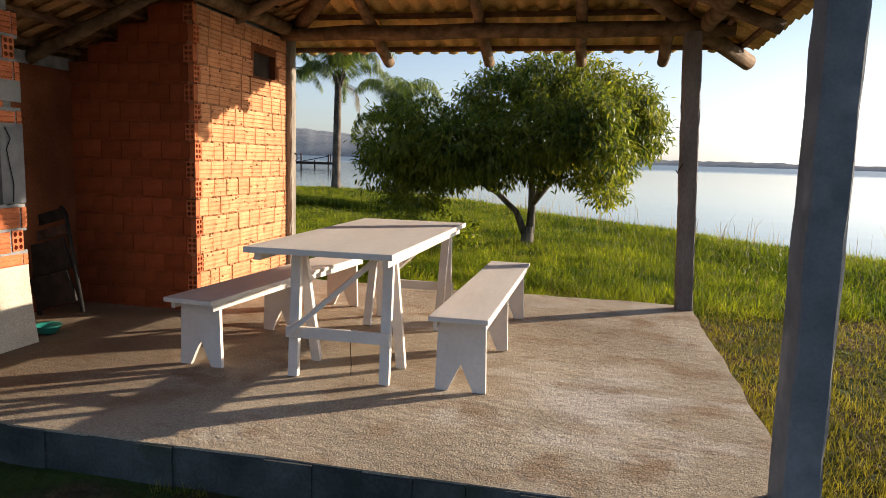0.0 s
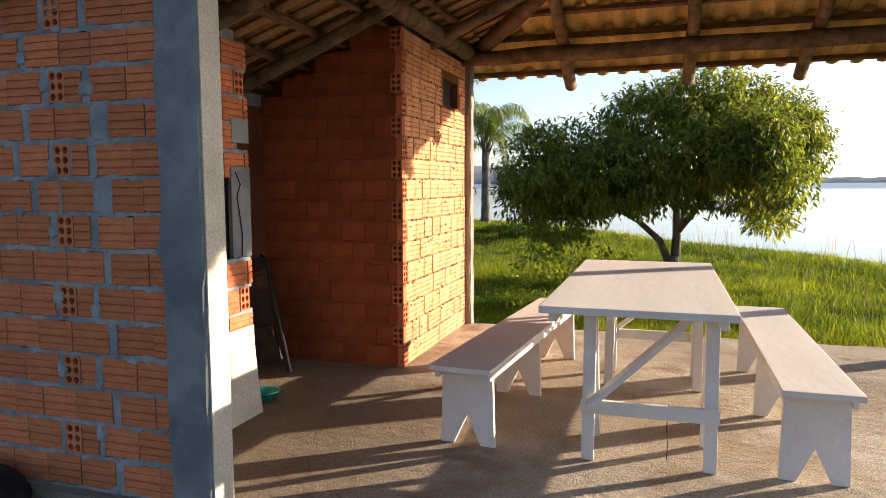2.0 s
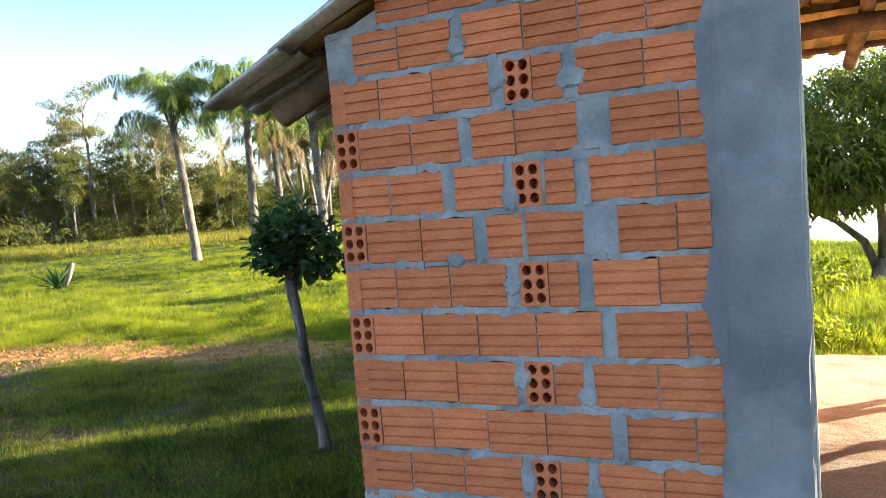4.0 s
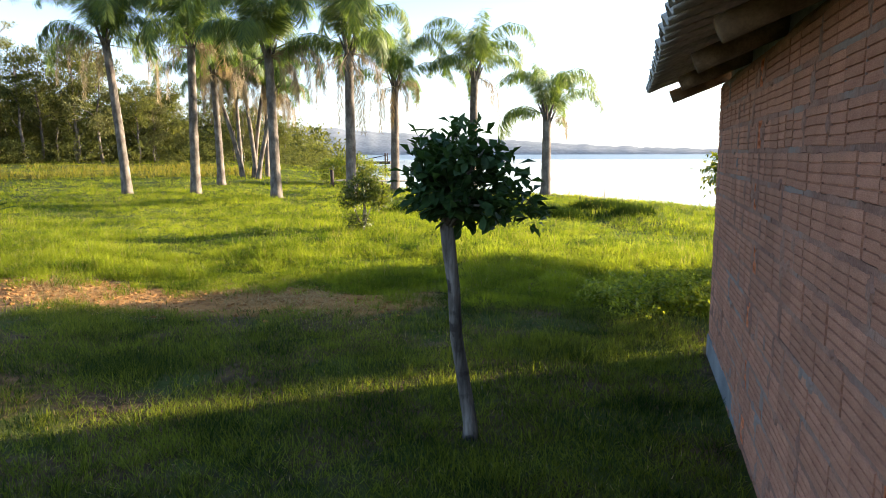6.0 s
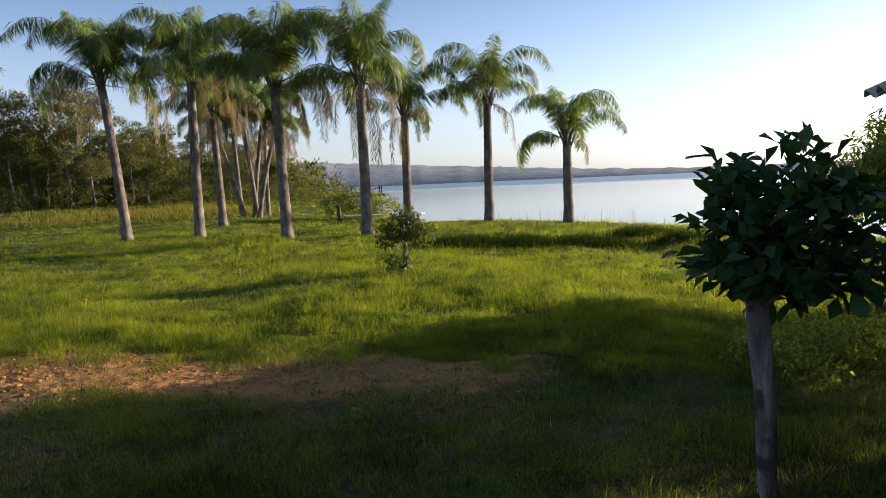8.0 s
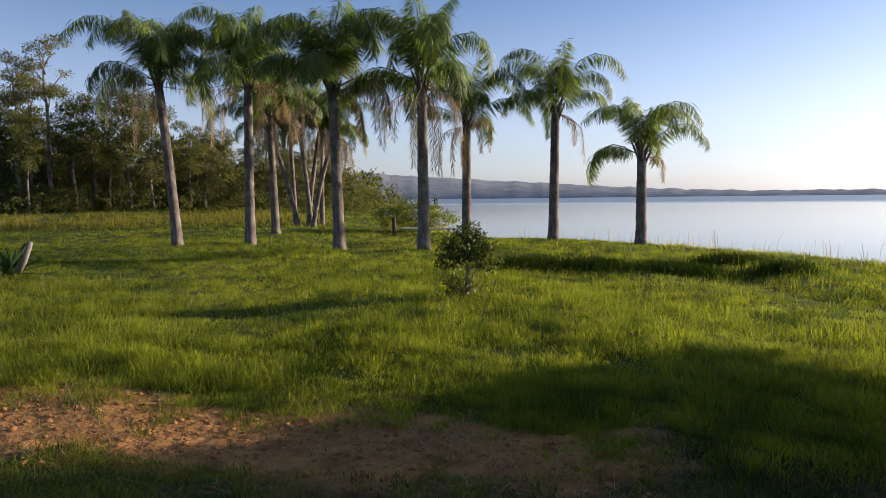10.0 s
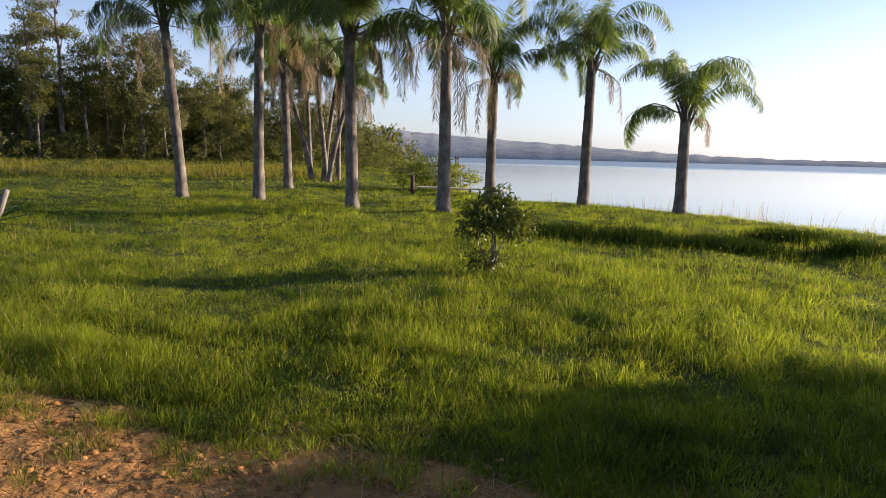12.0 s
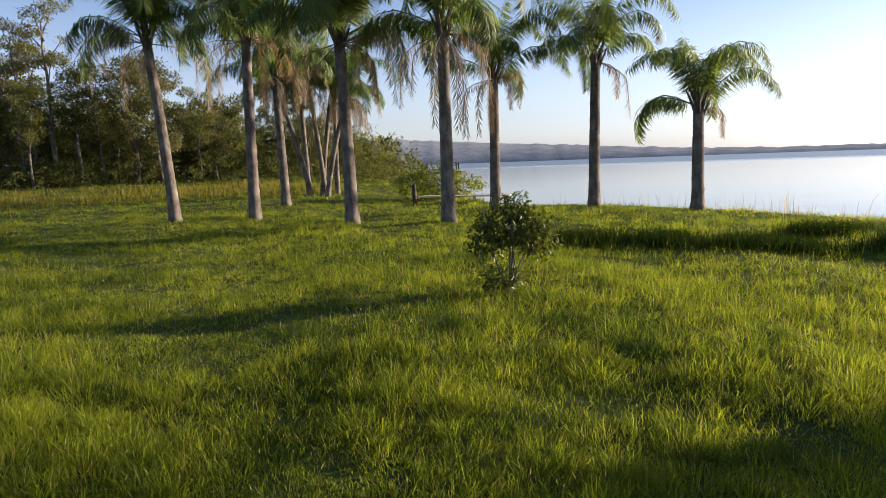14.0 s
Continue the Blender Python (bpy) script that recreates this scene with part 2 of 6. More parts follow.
L_DEAD = leaf_material("dead_palm_leaflet", (0.15, 0.115, 0.065), (0.30, 0.24, 0.14), trans=0.3, rough=0.8, patch=0.9, tint=(1, 0.85, 0.6))
L_GRASS = leaf_material("grass_blade", (0.022, 0.05, 0.005), (0.236, 0.264, 0.022), trans=0.66, rough=0.6, spec=0.12, patch=0.3, isl=0.35, patch2=1.6)
L_BANK = leaf_material("bank_grass_blade", (0.03, 0.062, 0.007), (0.14, 0.165, 0.016), trans=0.45, rough=0.5, spec=0.2, patch=0.5, isl=0.35, patch2=1.6)
L_LAWN = leaf_material("lawn_blade", (0.014, 0.03, 0.005), (0.155, 0.17, 0.025), trans=0.55, rough=0.6, spec=0.15, patch=0.8, isl=0.6, patch2=2.5)
L_THATCH = leaf_material("thatch_blade", (0.045, 0.032, 0.018), (0.24, 0.17, 0.09), trans=0.3, rough=0.8, spec=0.1, patch=0.8, tint=(1, 0.9, 0.6), isl=0.6)
L_YLAWN = leaf_material("mown_blade", (0.055, 0.062, 0.01), (0.24, 0.20, 0.036), trans=0.45, rough=0.6, spec=0.15, patch=0.8, isl=0.4, patch2=2.5)
L_STRAW = leaf_material("straw_blade", (0.22, 0.16, 0.07), (0.40, 0.31, 0.15), trans=0.3, rough=0.7, spec=0.2, patch=0.8, tint=(1, 0.9, 0.6))
L_SEED = leaf_material("seed_head", (0.12, 0.13, 0.03), (0.28, 0.26, 0.08), trans=0.35, rough=0.7, spec=0.2, patch=0.8, tint=(1, 0.95, 0.6))
L_WOOD1 = leaf_material("forest_leaf", (0.028, 0.04, 0.014), (0.165, 0.165, 0.048), rough=0.7, spec=0.12, trans=0.45, patch=0.3)
L_WOOD2 = leaf_material("dry_forest_leaf", (0.06, 0.068, 0.028), (0.20, 0.185, 0.075), rough=0.7, spec=0.12, trans=0.35, patch=0.3)


def floor_material():
    m = bpy.data.materials.new("rough_sandy_concrete")
    m.use_nodes = True
    n, l = m.node_tree.nodes, m.node_tree.links
    b = n["Principled BSDF"]
    b.inputs["Roughness"].default_value, b.inputs["Specular IOR Level"].default_value = 0.92, 0.12
    co = n.new("ShaderNodeTexCoord")

    def tex(scale, detail=8, stretch=(1, 1, 1), turn=0.0, kind="ShaderNodeTexNoise"):
        mp = n.new("ShaderNodeMapping")
        mp.inputs["Scale"].default_value = stretch
        mp.inputs["Rotation"].default_value = (0, 0, turn)
        l.new(co.outputs["Object"], mp.inputs[0])
        t = n.new(kind)
        t.inputs["Scale"].default_value = scale
        if kind == "ShaderNodeTexNoise":
            t.inputs["Detail"].default_value = detail
        l.new(mp.outputs[0], t.inputs["Vector"])
        return t.outputs[0]

    def ramp(src, p0, p1, c0, c1):
        r = n.new("ShaderNodeValToRGB")
        r.color_ramp.elements[0].position, r.color_ramp.elements[1].position = p0, p1
        r.color_ramp.elements[0].color, r.color_ramp.elements[1].color = (*c0, 1), (*c1, 1)
        l.new(src, r.inputs[0])
        return r.outputs[0]

    def mix(fac, p, q, mode='MIX'):
        k = n.new("ShaderNodeMixRGB")
        k.blend_type = mode
        l.new(fac, k.inputs[0])
        for slot, val in ((k.inputs[1], p), (k.inputs[2], q)):
            if isinstance(val, tuple):
                slot.default_value = (*val, 1)
            else:
                l.new(val, slot)
        return k.outputs[0]
    W = ((0, 0, 0), (1, 1, 1))
    col = ramp(tex(0.8), 0.32, 0.68, (0.30, 0.24, 0.168), (0.51, 0.435, 0.335))
    col = mix(ramp(tex(1.7, 10), 0.58, 0.72, *W), col, (0.52, 0.47, 0.41))
    col = mix(ramp(tex(2.6, 10, (1, 1, 1), 0.5), 0.52, 0.66, *W), col, (0.30, 0.215, 0.14))
    col = mix(ramp(tex(3.2, 9, (0.5, 1.9, 1), 0.35), 0.64, 0.74, *W), col, (0.24, 0.18, 0.14))
    # darker brown round the oven: shade on the floor put into its colour
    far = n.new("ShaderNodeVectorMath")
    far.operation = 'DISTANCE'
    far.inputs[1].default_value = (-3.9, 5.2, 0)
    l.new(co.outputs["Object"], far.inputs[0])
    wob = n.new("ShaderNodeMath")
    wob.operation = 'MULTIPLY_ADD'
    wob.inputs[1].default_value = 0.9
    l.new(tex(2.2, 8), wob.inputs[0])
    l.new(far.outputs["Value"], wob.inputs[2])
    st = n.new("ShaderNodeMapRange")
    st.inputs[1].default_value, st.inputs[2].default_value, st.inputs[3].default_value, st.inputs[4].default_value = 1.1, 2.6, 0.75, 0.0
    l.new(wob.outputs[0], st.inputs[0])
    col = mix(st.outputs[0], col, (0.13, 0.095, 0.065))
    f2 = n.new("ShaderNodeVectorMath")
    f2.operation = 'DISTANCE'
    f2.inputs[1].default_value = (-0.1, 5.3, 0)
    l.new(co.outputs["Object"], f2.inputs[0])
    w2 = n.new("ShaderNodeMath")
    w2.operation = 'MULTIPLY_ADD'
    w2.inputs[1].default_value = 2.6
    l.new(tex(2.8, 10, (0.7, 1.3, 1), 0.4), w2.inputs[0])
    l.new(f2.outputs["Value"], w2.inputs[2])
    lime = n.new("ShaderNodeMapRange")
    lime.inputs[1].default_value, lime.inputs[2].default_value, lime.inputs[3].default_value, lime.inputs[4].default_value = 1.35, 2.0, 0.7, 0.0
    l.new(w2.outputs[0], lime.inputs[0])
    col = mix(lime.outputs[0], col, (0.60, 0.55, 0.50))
    grit = ramp(tex(95, 6), 0.30, 0.70, (0.66, 0.64, 0.62), (1.2, 1.2, 1.2))
    one = n.new("ShaderNodeValue")
    one.outputs[0].default_value = 1.0
    col = mix(one.outputs[0], col, grit, 'MULTIPLY')
    l.new(col, b.inputs["Base Color"])
    h1 = n.new("ShaderNodeBump")
    h1.inputs["Strength"].default_value, h1.inputs["Distance"].default_value = 0.36, 0.035
    l.new(tex(13, 10, (0.9, 1.2, 1), 0.25), h1.inputs["Height"])
    h2 = n.new("ShaderNodeBump")
    h2.inputs["Strength"].default_value, h2.inputs["Distance"].default_value = 0.75, 0.009
    l.new(tex(105, 10), h2.inputs["Height"])
    l.new(h1.outputs[0], h2.inputs["Normal"])
    l.new(h2.outputs[0], b.inputs["Normal"])
    return m


M_FLOOR = floor_material()


# ---- mesh helpers ----
def mesh_of(name, bm, mat, smooth=False):
    me = bpy.data.meshes.new(name)
    bm.to_mesh(me)
    bm.free()
    for m in (mat if isinstance(mat, (list, tuple)) else [mat]):
        me.materials.append(m)
    if smooth:
        me.polygons.foreach_set("use_smooth", [True] * len(me.polygons))
    return me


def part(name, bm, mat, parent=None, label="", smooth=False):
    ob = new(name, mesh_of(name, bm, mat, smooth))
    ob.parent = parent
    if label:
        ob["label"] = label
    return ob


def piece(name, me, parent, m):
    ob = new(name, me)
    ob.parent = parent
    ob.matrix_basis = m
    return ob


def box(bm, x0, x1, y0, y1, z0, z1, m=Matrix(), bevel=0.0):
    r = bmesh.ops.create_cube(bm, size=1.0, matrix=m @ Matrix.Translation(((x0 + x1) / 2, (y0 + y1) / 2, (z0 + z1) / 2)) @ Matrix.Diagonal((x1 - x0, y1 - y0, z1 - z0, 1)))
    if bevel:
        es = list({e for v in r["verts"] for e in v.link_edges})
        bmesh.ops.bevel(bm, geom=es, offset=bevel, segments=2, affect='EDGES', profile=0.6)


def tube(bm, pts, radii, sides=10, cap=True, wob=0.0, seed=0):
    """A tapered tube through points."""
    rng = random.Random(seed)
    pts = [Vector(p) for p in pts]
    rings = []
    up = Vector((0, 0, 1))
    for i, p in enumerate(pts):
        d = (pts[min(i + 1, len(pts) - 1)] - pts[max(i - 1, 0)]).normalized()
        u = d.cross(up if abs(d.z) < 0.95 else Vector((1, 0, 0))).normalized()
        v = d.cross(u)
        rings.append([bm.verts.new(p + (u * math.cos(k * math.tau / sides) + v * math.sin(k * math.tau / sides)) * radii[i] * (1 + rng.uniform(-wob, wob))) for k in range(sides)])
    for a_, b_ in zip(rings, rings[1:]):
        for k in range(sides):
            bm.faces.new((a_[k], a_[(k + 1) % sides], b_[(k + 1) % sides], b_[k]))
    if cap:
        bm.faces.new(rings[0][::-1])
        bm.faces.new(rings[-1])
    bmesh.ops.recalc_face_normals(bm, faces=bm.faces)


def log_between(bm, p, q, r0, r1=None, sides=12, seed=0, n=7, bend=0.012):
    rng = random.Random(seed)
    p, q = Vector(p), Vector(q)
    pts = [p.lerp(q, i / (n - 1)) + Vector((rng.uniform(-bend, bend), rng.uniform(-bend, bend), rng.uniform(-bend, bend))) * (0 < i < n - 1) for i in range(n)]
    r1 = r1 or r0
    tube(bm, pts, [(r0 + (r1 - r0) * i / (n - 1)) * rng.uniform(0.95, 1.05) for i in range(n)], sides, wob=0.04, seed=seed)


def np_mesh(name, verts, faces_per, mat, smooth=False):
    """verts (N, k, 3) with the same faces for each of the N islands."""
    n_, k, _ = verts.shape
    me = bpy.data.meshes.new(name)
    loops, starts, total = [], [], 0
    fl = [np.array(f) for f in faces_per]
    base = (np.arange(n_) * k)[:, None]
    cat = np.concatenate(fl)
    idx = (base + cat[None, :]).ravel()
    sizes = np.array([len(f) for f in fl])
    me.vertices.add(n_ * k)
    me.vertices.foreach_set("co", verts.astype(np.float32).ravel())
    me.loops.add(len(idx))
    me.loops.foreach_set("vertex_index", idx.astype(np.int32))
    allsizes = np.tile(sizes, n_)
    me.polygons.add(len(allsizes))
    me.polygons.foreach_set("loop_start", np.r_[0, np.cumsum(allsizes)[:-1]].astype(np.int32))
    me.polygons.foreach_set("loop_total", allsizes.astype(np.int32))
    if smooth:
        me.polygons.foreach_set("use_smooth", np.ones(len(allsizes), bool))
    me.update(calc_edges=True)
    me.materials.append(mat)
    return me


def leaf_mesh(name, pos, axis, normal, length, width, mat, fold=0.18, droop=0.15, belly=0.42):
    """Pointed leaves, folded along the midrib: pos is the stalk end (N,3)."""
    axis = axis / np.linalg.norm(axis, axis=1, keepdims=True)
    side = np.cross(axis, normal)
    side /= np.linalg.norm(side, axis=1, keepdims=True) + 1e-9
    nrm = np.cross(side, axis)
    L, W = length[:, None], width[:, None]
    v0 = pos
    v1 = pos + axis * L * belly + side * W * 0.5 + nrm * W * fold
    v2 = pos + axis * L * 0.5 - nrm * W * 0.05
    v3 = pos + axis * L * belly - side * W * 0.5 + nrm * W * fold
    v4 = pos + axis * L - nrm * L * droop
    return np_mesh(name, np.stack([v0, v1, v2, v3, v4], 1), [(0, 2, 1), (0, 3, 2), (1, 2, 4), (2, 3, 4)], mat)


def far_leaf_mesh(name, pos, axis, normal, length, width, mat):
    """One slim face a leaf, for trees far off."""
    axis = axis / np.linalg.norm(axis, axis=1, keepdims=True)
    side = np.cross(axis, normal)
    side /= np.linalg.norm(side, axis=1, keepdims=True) + 1e-9
    L, W = length[:, None], width[:, None]
    return np_mesh(name, np.stack([pos - side * W * 0.5, pos + side * W * 0.5 + axis * L * 0.3, pos + axis * L], 1), [(0, 1, 2)], mat)


def unit(rng, n_):
    v = rng.normal(size=(n_, 3))
    return v / np.linalg.norm(v, axis=1, keepdims=True)


def empty(name, loc=(0, 0, 0)):
    ob = new(name)
    ob.location = loc
    ob.empty_display_size = 0.2
    return ob


# ---- ground, lake, far shore ----
GROUND = -0.2
SHORE = [(400, -150), (60, -40), (20, 2), (9, 11.5), (5, 15.2), (2.6, 17.2), (0.4, 20.0), (-2, 22.8), (-4.5, 26.8), (-7, 29.9), (-11, 32.6), (-16, 34.2), (-19, 40), (-24, 50), (-31, 62), (-45, 80), (-90, 110), (-300, 220), (-2600, 900)]


def shore_gap(x, y):
    """Signed distance to the shore line: positive on land. Works on arrays."""
    p = np.stack([np.asarray(x, float), np.asarray(y, float)], -1)
    best = np.full(p.shape[:-1], 1e9)
    sign = np.ones(p.shape[:-1])
    for (x0, y0), (x1, y1) in zip(SHORE, SHORE[1:]):
        d = np.array([x1 - x0, y1 - y0], float)
        w = p - np.array([x0, y0])
        s = np.clip((w @ d) / (d @ d), 0, 1)
        off = w - s[..., None] * d
        dist = np.linalg.norm(off, axis=-1)
        cr = d[0] * w[..., 1] - d[1] * w[..., 0]
        closer = dist < best
        sign = np.where(closer, np.sign(cr), sign)
        best = np.where(closer, dist, best)
    return best * sign


def ground_z(x, y):
    x, y = np.asarray(x, float), np.asarray(y, float)
    g = shore_gap(x, y)
    z = GROUND + 0.05 * np.sin(x * 0.55 + 1.3) * np.sin(y * 0.47) + 0.03 * np.sin(x * 1.7 + y * 1.1)
    near = np.clip((np.hypot(x + 2, y - 6) - 5) / 4, 0, 1)
    z = GROUND + (z - GROUND) * near
    z = z + 0.09 * (0.5 + 0.5 * np.sin(2.3 * x + 0.9)) * np.exp(-((x + 7.0) / 3.0) ** 2 - ((y - 20.3 - 0.3 * np.sin(1.7 * x)) / 0.9) ** 2) + 0.14 * np.exp(-((x + 10.5) / 1.6) ** 2 - ((y - 21.5) / 0.9) ** 2)
    far = np.clip((np.hypot(x + 8, y - 7) - 28) / 32, 0, 1) * np.clip(-(x + 14) / 10, 0, 1)
    z = z + 1.0 * far * far * (3 - 2 * far) * np.clip(g / 8, 0, 1)
    return np.where(g > 0.3, z, np.maximum(-3.0, z - 0.55 * (0.3 - g)))


def axis_coords(lo, hi, fine_lo, fine_hi, step):
    c = list(np.arange(fine_lo, fine_hi + 1e-6, step))
    s = step
    v = fine_hi
    while v < hi:
        s *= 1.25
        v += s
        c.append(v)
    s, v = step, fine_lo
    while v > lo:
        s *= 1.25
        v -= s
        c.insert(0, v)
    return np.array(c)


def build_ground():
    xs, ys = axis_coords(-2600, 600, -32, 10, 0.4), axis_coords(-500, 1500, -4, 50, 0.4)
    X, Y = np.meshgrid(xs, ys)
    Z = ground_z(X, Y)
    v = np.stack([X, Y, Z], -1).reshape(-1, 3)
    nx, ny = len(xs), len(ys)
    i = (np.arange(ny - 1)[:, None] * nx + np.arange(nx - 1)[None, :]).ravel()
    f = np.stack([i, i + 1, i + nx + 1, i + nx], 1)
    me = bpy.data.meshes.new("ground")
    me.from_pydata(v.tolist(), [], f.tolist())
    me.polygons.foreach_set("use_smooth", [True] * len(me.polygons))
    m = bpy.data.materials.new("grassy_soil")
    m.use_nodes = True
    n, l = m.node_tree.nodes, m.node_tree.links
    b = n["Principled BSDF"]
    b.inputs["Roughness"].default_value, b.inputs["Specular IOR Level"].default_value = 0.95, 0.1
    co = n.new("ShaderNodeTexCoord")
    sep = n.new("ShaderNodeSeparateXYZ")
    l.new(co.outputs["Object"], sep.inputs[0])

    def noise_tex(s, d=6):
        t = n.new("ShaderNodeTexNoise")
        t.inputs["Scale"].default_value, t.inputs["Detail"].default_value = s, d
        l.new(co.outputs["Object"], t.inputs["Vector"])
        return t.outputs[0]

    def ramp(src, p0, p1, c0, c1):
        r = n.new("ShaderNodeValToRGB")
        r.color_ramp.elements[0].position, r.color_ramp.elements[1].position = p0, p1
        r.color_ramp.elements[0].color, r.color_ramp.elements[1].color = (*c0, 1), (*c1, 1)
        l.new(src, r.inputs[0])
        return r.outputs[0]

    def calc(op, p, q):
        k = n.new("ShaderNodeMath")
        k.operation = op
        for slot, val in zip(k.inputs, (p, q)):
            if isinstance(val, (int, float)):
                slot.default_value = val
            else:
                l.new(val, slot)
        return k.outputs[0]
    green = ramp(noise_tex(1.3), 0.35, 0.68, (0.028, 0.042, 0.008), (0.072, 0.088, 0.018))
    thatch = ramp(noise_tex(9), 0.3, 0.7, (0.05, 0.034, 0.017), (0.13, 0.082, 0.04))
    soil = ramp(noise_tex(4, 10), 0.3, 0.7, (0.19, 0.085, 0.026), (0.44, 0.225, 0.075))
    g1 = n.new("ShaderNodeMixRGB")
    mown = calc('MINIMUM', calc('MAXIMUM', calc('MULTIPLY', calc('SUBTRACT', 10.7, sep.outputs[1]), 2.0), 0.0), 1.0)
    l.new(calc('MULTIPLY', ramp(noise_tex(1.4, 9), 0.44, 0.56, (0, 0, 0), (1, 1, 1)), mown), g1.inputs[0])
    l.new(green, g1.inputs[1])
    l.new(thatch, g1.inputs[2])
    # bare track: a worn band at the foot of the tall grass, ragged at its rim
    axis = calc('ADD', calc('MULTIPLY', sep.outputs[0], 0.08), 10.14)
    off = calc('ABSOLUTE', calc('SUBTRACT', sep.outputs[1], axis), 0)
    along = calc('MAXIMUM', calc('ADD', sep.outputs[0], 8.0), 0)
    reach = calc('ADD', calc('ADD', off, along), calc('MULTIPLY', noise_tex(1.7, 8), 1.4))
    sc = calc('MULTIPLY', reach, 0.5)
    mask = ramp(sc, 0.62, 0.82, (1, 1, 1), (0, 0, 0))
    g2 = n.new("ShaderNodeMixRGB")
    l.new(mask, g2.inputs[0])
    l.new(g1.outputs[0], g2.inputs[1])
    l.new(soil, g2.inputs[2])
    l.new(g2.outputs[0], b.inputs["Base Color"])
    bp = n.new("ShaderNodeBump")
    bp.inputs["Strength"].default_value, bp.inputs["Distance"].default_value = 1.0, 0.10
    l.new(noise_tex(7, 12), bp.inputs["Height"])
    l.new(bp.outputs[0], b.inputs["Normal"])
    me.materials.append(m)
    tagged(new("ground", me), "grassy lakeside ground with a bare reddish track", "ground", kind="structure")


build_ground()


def build_water():
    bm = bmesh.new()
    bmesh.ops.create_grid(bm, x_segments=1, y_segments=1, size=3000, matrix=Matrix.Translation((0, 1500, -0.72)))
    m = bpy.data.materials.new("calm_lake")
    m.use_nodes = True
    n, l = m.node_tree.nodes, m.node_tree.links
    b = n["Principled BSDF"]
    b.inputs["Base Color"].default_value = (0.10, 0.13, 0.15, 1)
    b.inputs["Roughness"].default_value = 0.12
    b.inputs["IOR"].default_value = 1.33
    co = n.new("ShaderNodeTexCoord")
    mp = n.new("ShaderNodeMapping")
    mp.inputs["Scale"].default_value = (0.25, 0.9, 1)
    t = n.new("ShaderNodeTexNoise")
    t.inputs["Scale"].default_value, t.inputs["Detail"].default_value = 0.6, 5
    bp = n.new("ShaderNodeBump")
    bp.inputs["Strength"].default_value, bp.inputs["Distance"].default_value = 0.12, 0.1
    l.new(co.outputs["Object"], mp.inputs[0])
    l.new(mp.outputs[0], t.inputs["Vector"])
    l.new(t.outputs[0], bp.inputs["Height"])
    l.new(bp.outputs[0], b.inputs["Normal"])
    ln = n.new("ShaderNodeVectorMath")
    ln.operation = 'LENGTH'
    l.new(co.outputs["Object"], ln.inputs[0])
    w2 = n.new("ShaderNodeTexNoise")
    w2.inputs["Scale"].default_value = 0.004
    l.new(co.outputs["Object"], w2.inputs["Vector"])
    ad = n.new("ShaderNodeMath")
    ad.operation = 'MULTIPLY_ADD'
    ad.inputs[1].default_value = 240.0
    l.new(w2.outputs[0], ad.inputs[0])
    l.new(ln.outputs["Value"], ad.inputs[2])
    rr = n.new("ShaderNodeMapRange")
    rr.inputs[1].default_value, rr.inputs[2].default_value, rr.inputs[3].default_value, rr.inputs[4].default_value = 330, 420, 0.10, 0.32
    l.new(ad.outputs[0], rr.inputs[0])
    l.new(rr.outputs[0], b.inputs["Roughness"])
    tagged(part("water", bm, m), "calm pale lake reflecting the bright sky", "lake", kind="structure")


build_water()


def build_hills():
    """The far shore: a low wooded ridge that sinks towards one side."""
    bm = bmesh.new()
    rng = random.Random(5)
    dist, rows = 2100.0, []
    for i in range(0, 261):
        b_ = radians(34 - i * 0.42)
        knots = [(34, 92), (25, 80), (18, 62), (10, 44), (3, 26), (-5, 15), (-20, 12), (-80, 16)]
        deg = math.degrees(b_)
        h = 12
        for (d0, h0), (d1, h1) in zip(knots, knots[1:]):
            if d1 <= deg <= d0:
                h = h0 + (h1 - h0) * (d0 - deg) / (d0 - d1)
        h += 3.5 * noise.noise((deg * 0.9, 0, 0)) + 2.2 * noise.noise((deg * 6, 3, 0)) + rng.uniform(-0.6, 0.6)
        p = Vector((-math.sin(b_) * dist, math.cos(b_) * dist, 0))
        q = p * 1.25
        rows.append([bm.verts.new((p.x, p.y, -2)), bm.verts.new((p.x * 1.01, p.y * 1.01, h * 0.22)), bm.verts.new((p.x * 1.1, p.y * 1.1, h * 0.75)), bm.verts.new((q.x, q.y, h * 1.22)), bm.verts.new((q.x * 1.1, q.y * 1.1, -2))])
    for a_, b_ in zip(rows, rows[1:]):
        for k in range(4):
            bm.faces.new((a_[k], a_[k + 1], b_[k + 1], b_[k]))
    bmesh.ops.recalc_face_normals(bm, faces=bm.faces)
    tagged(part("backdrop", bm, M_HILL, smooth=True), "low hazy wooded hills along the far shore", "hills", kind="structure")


build_hills()

# ---- the shelter: floor, walls, columns ----
X_C = -4.797
X_L, X_W, Y_F, Y_D, Y_B = -4.76, -3.44, 4.16, 6.585, 8.30
COURSE, BH, BL, BT = 0.159, 0.14, 0.19, 0.09
Z0 = 0.149 - BH - 3 * COURSE


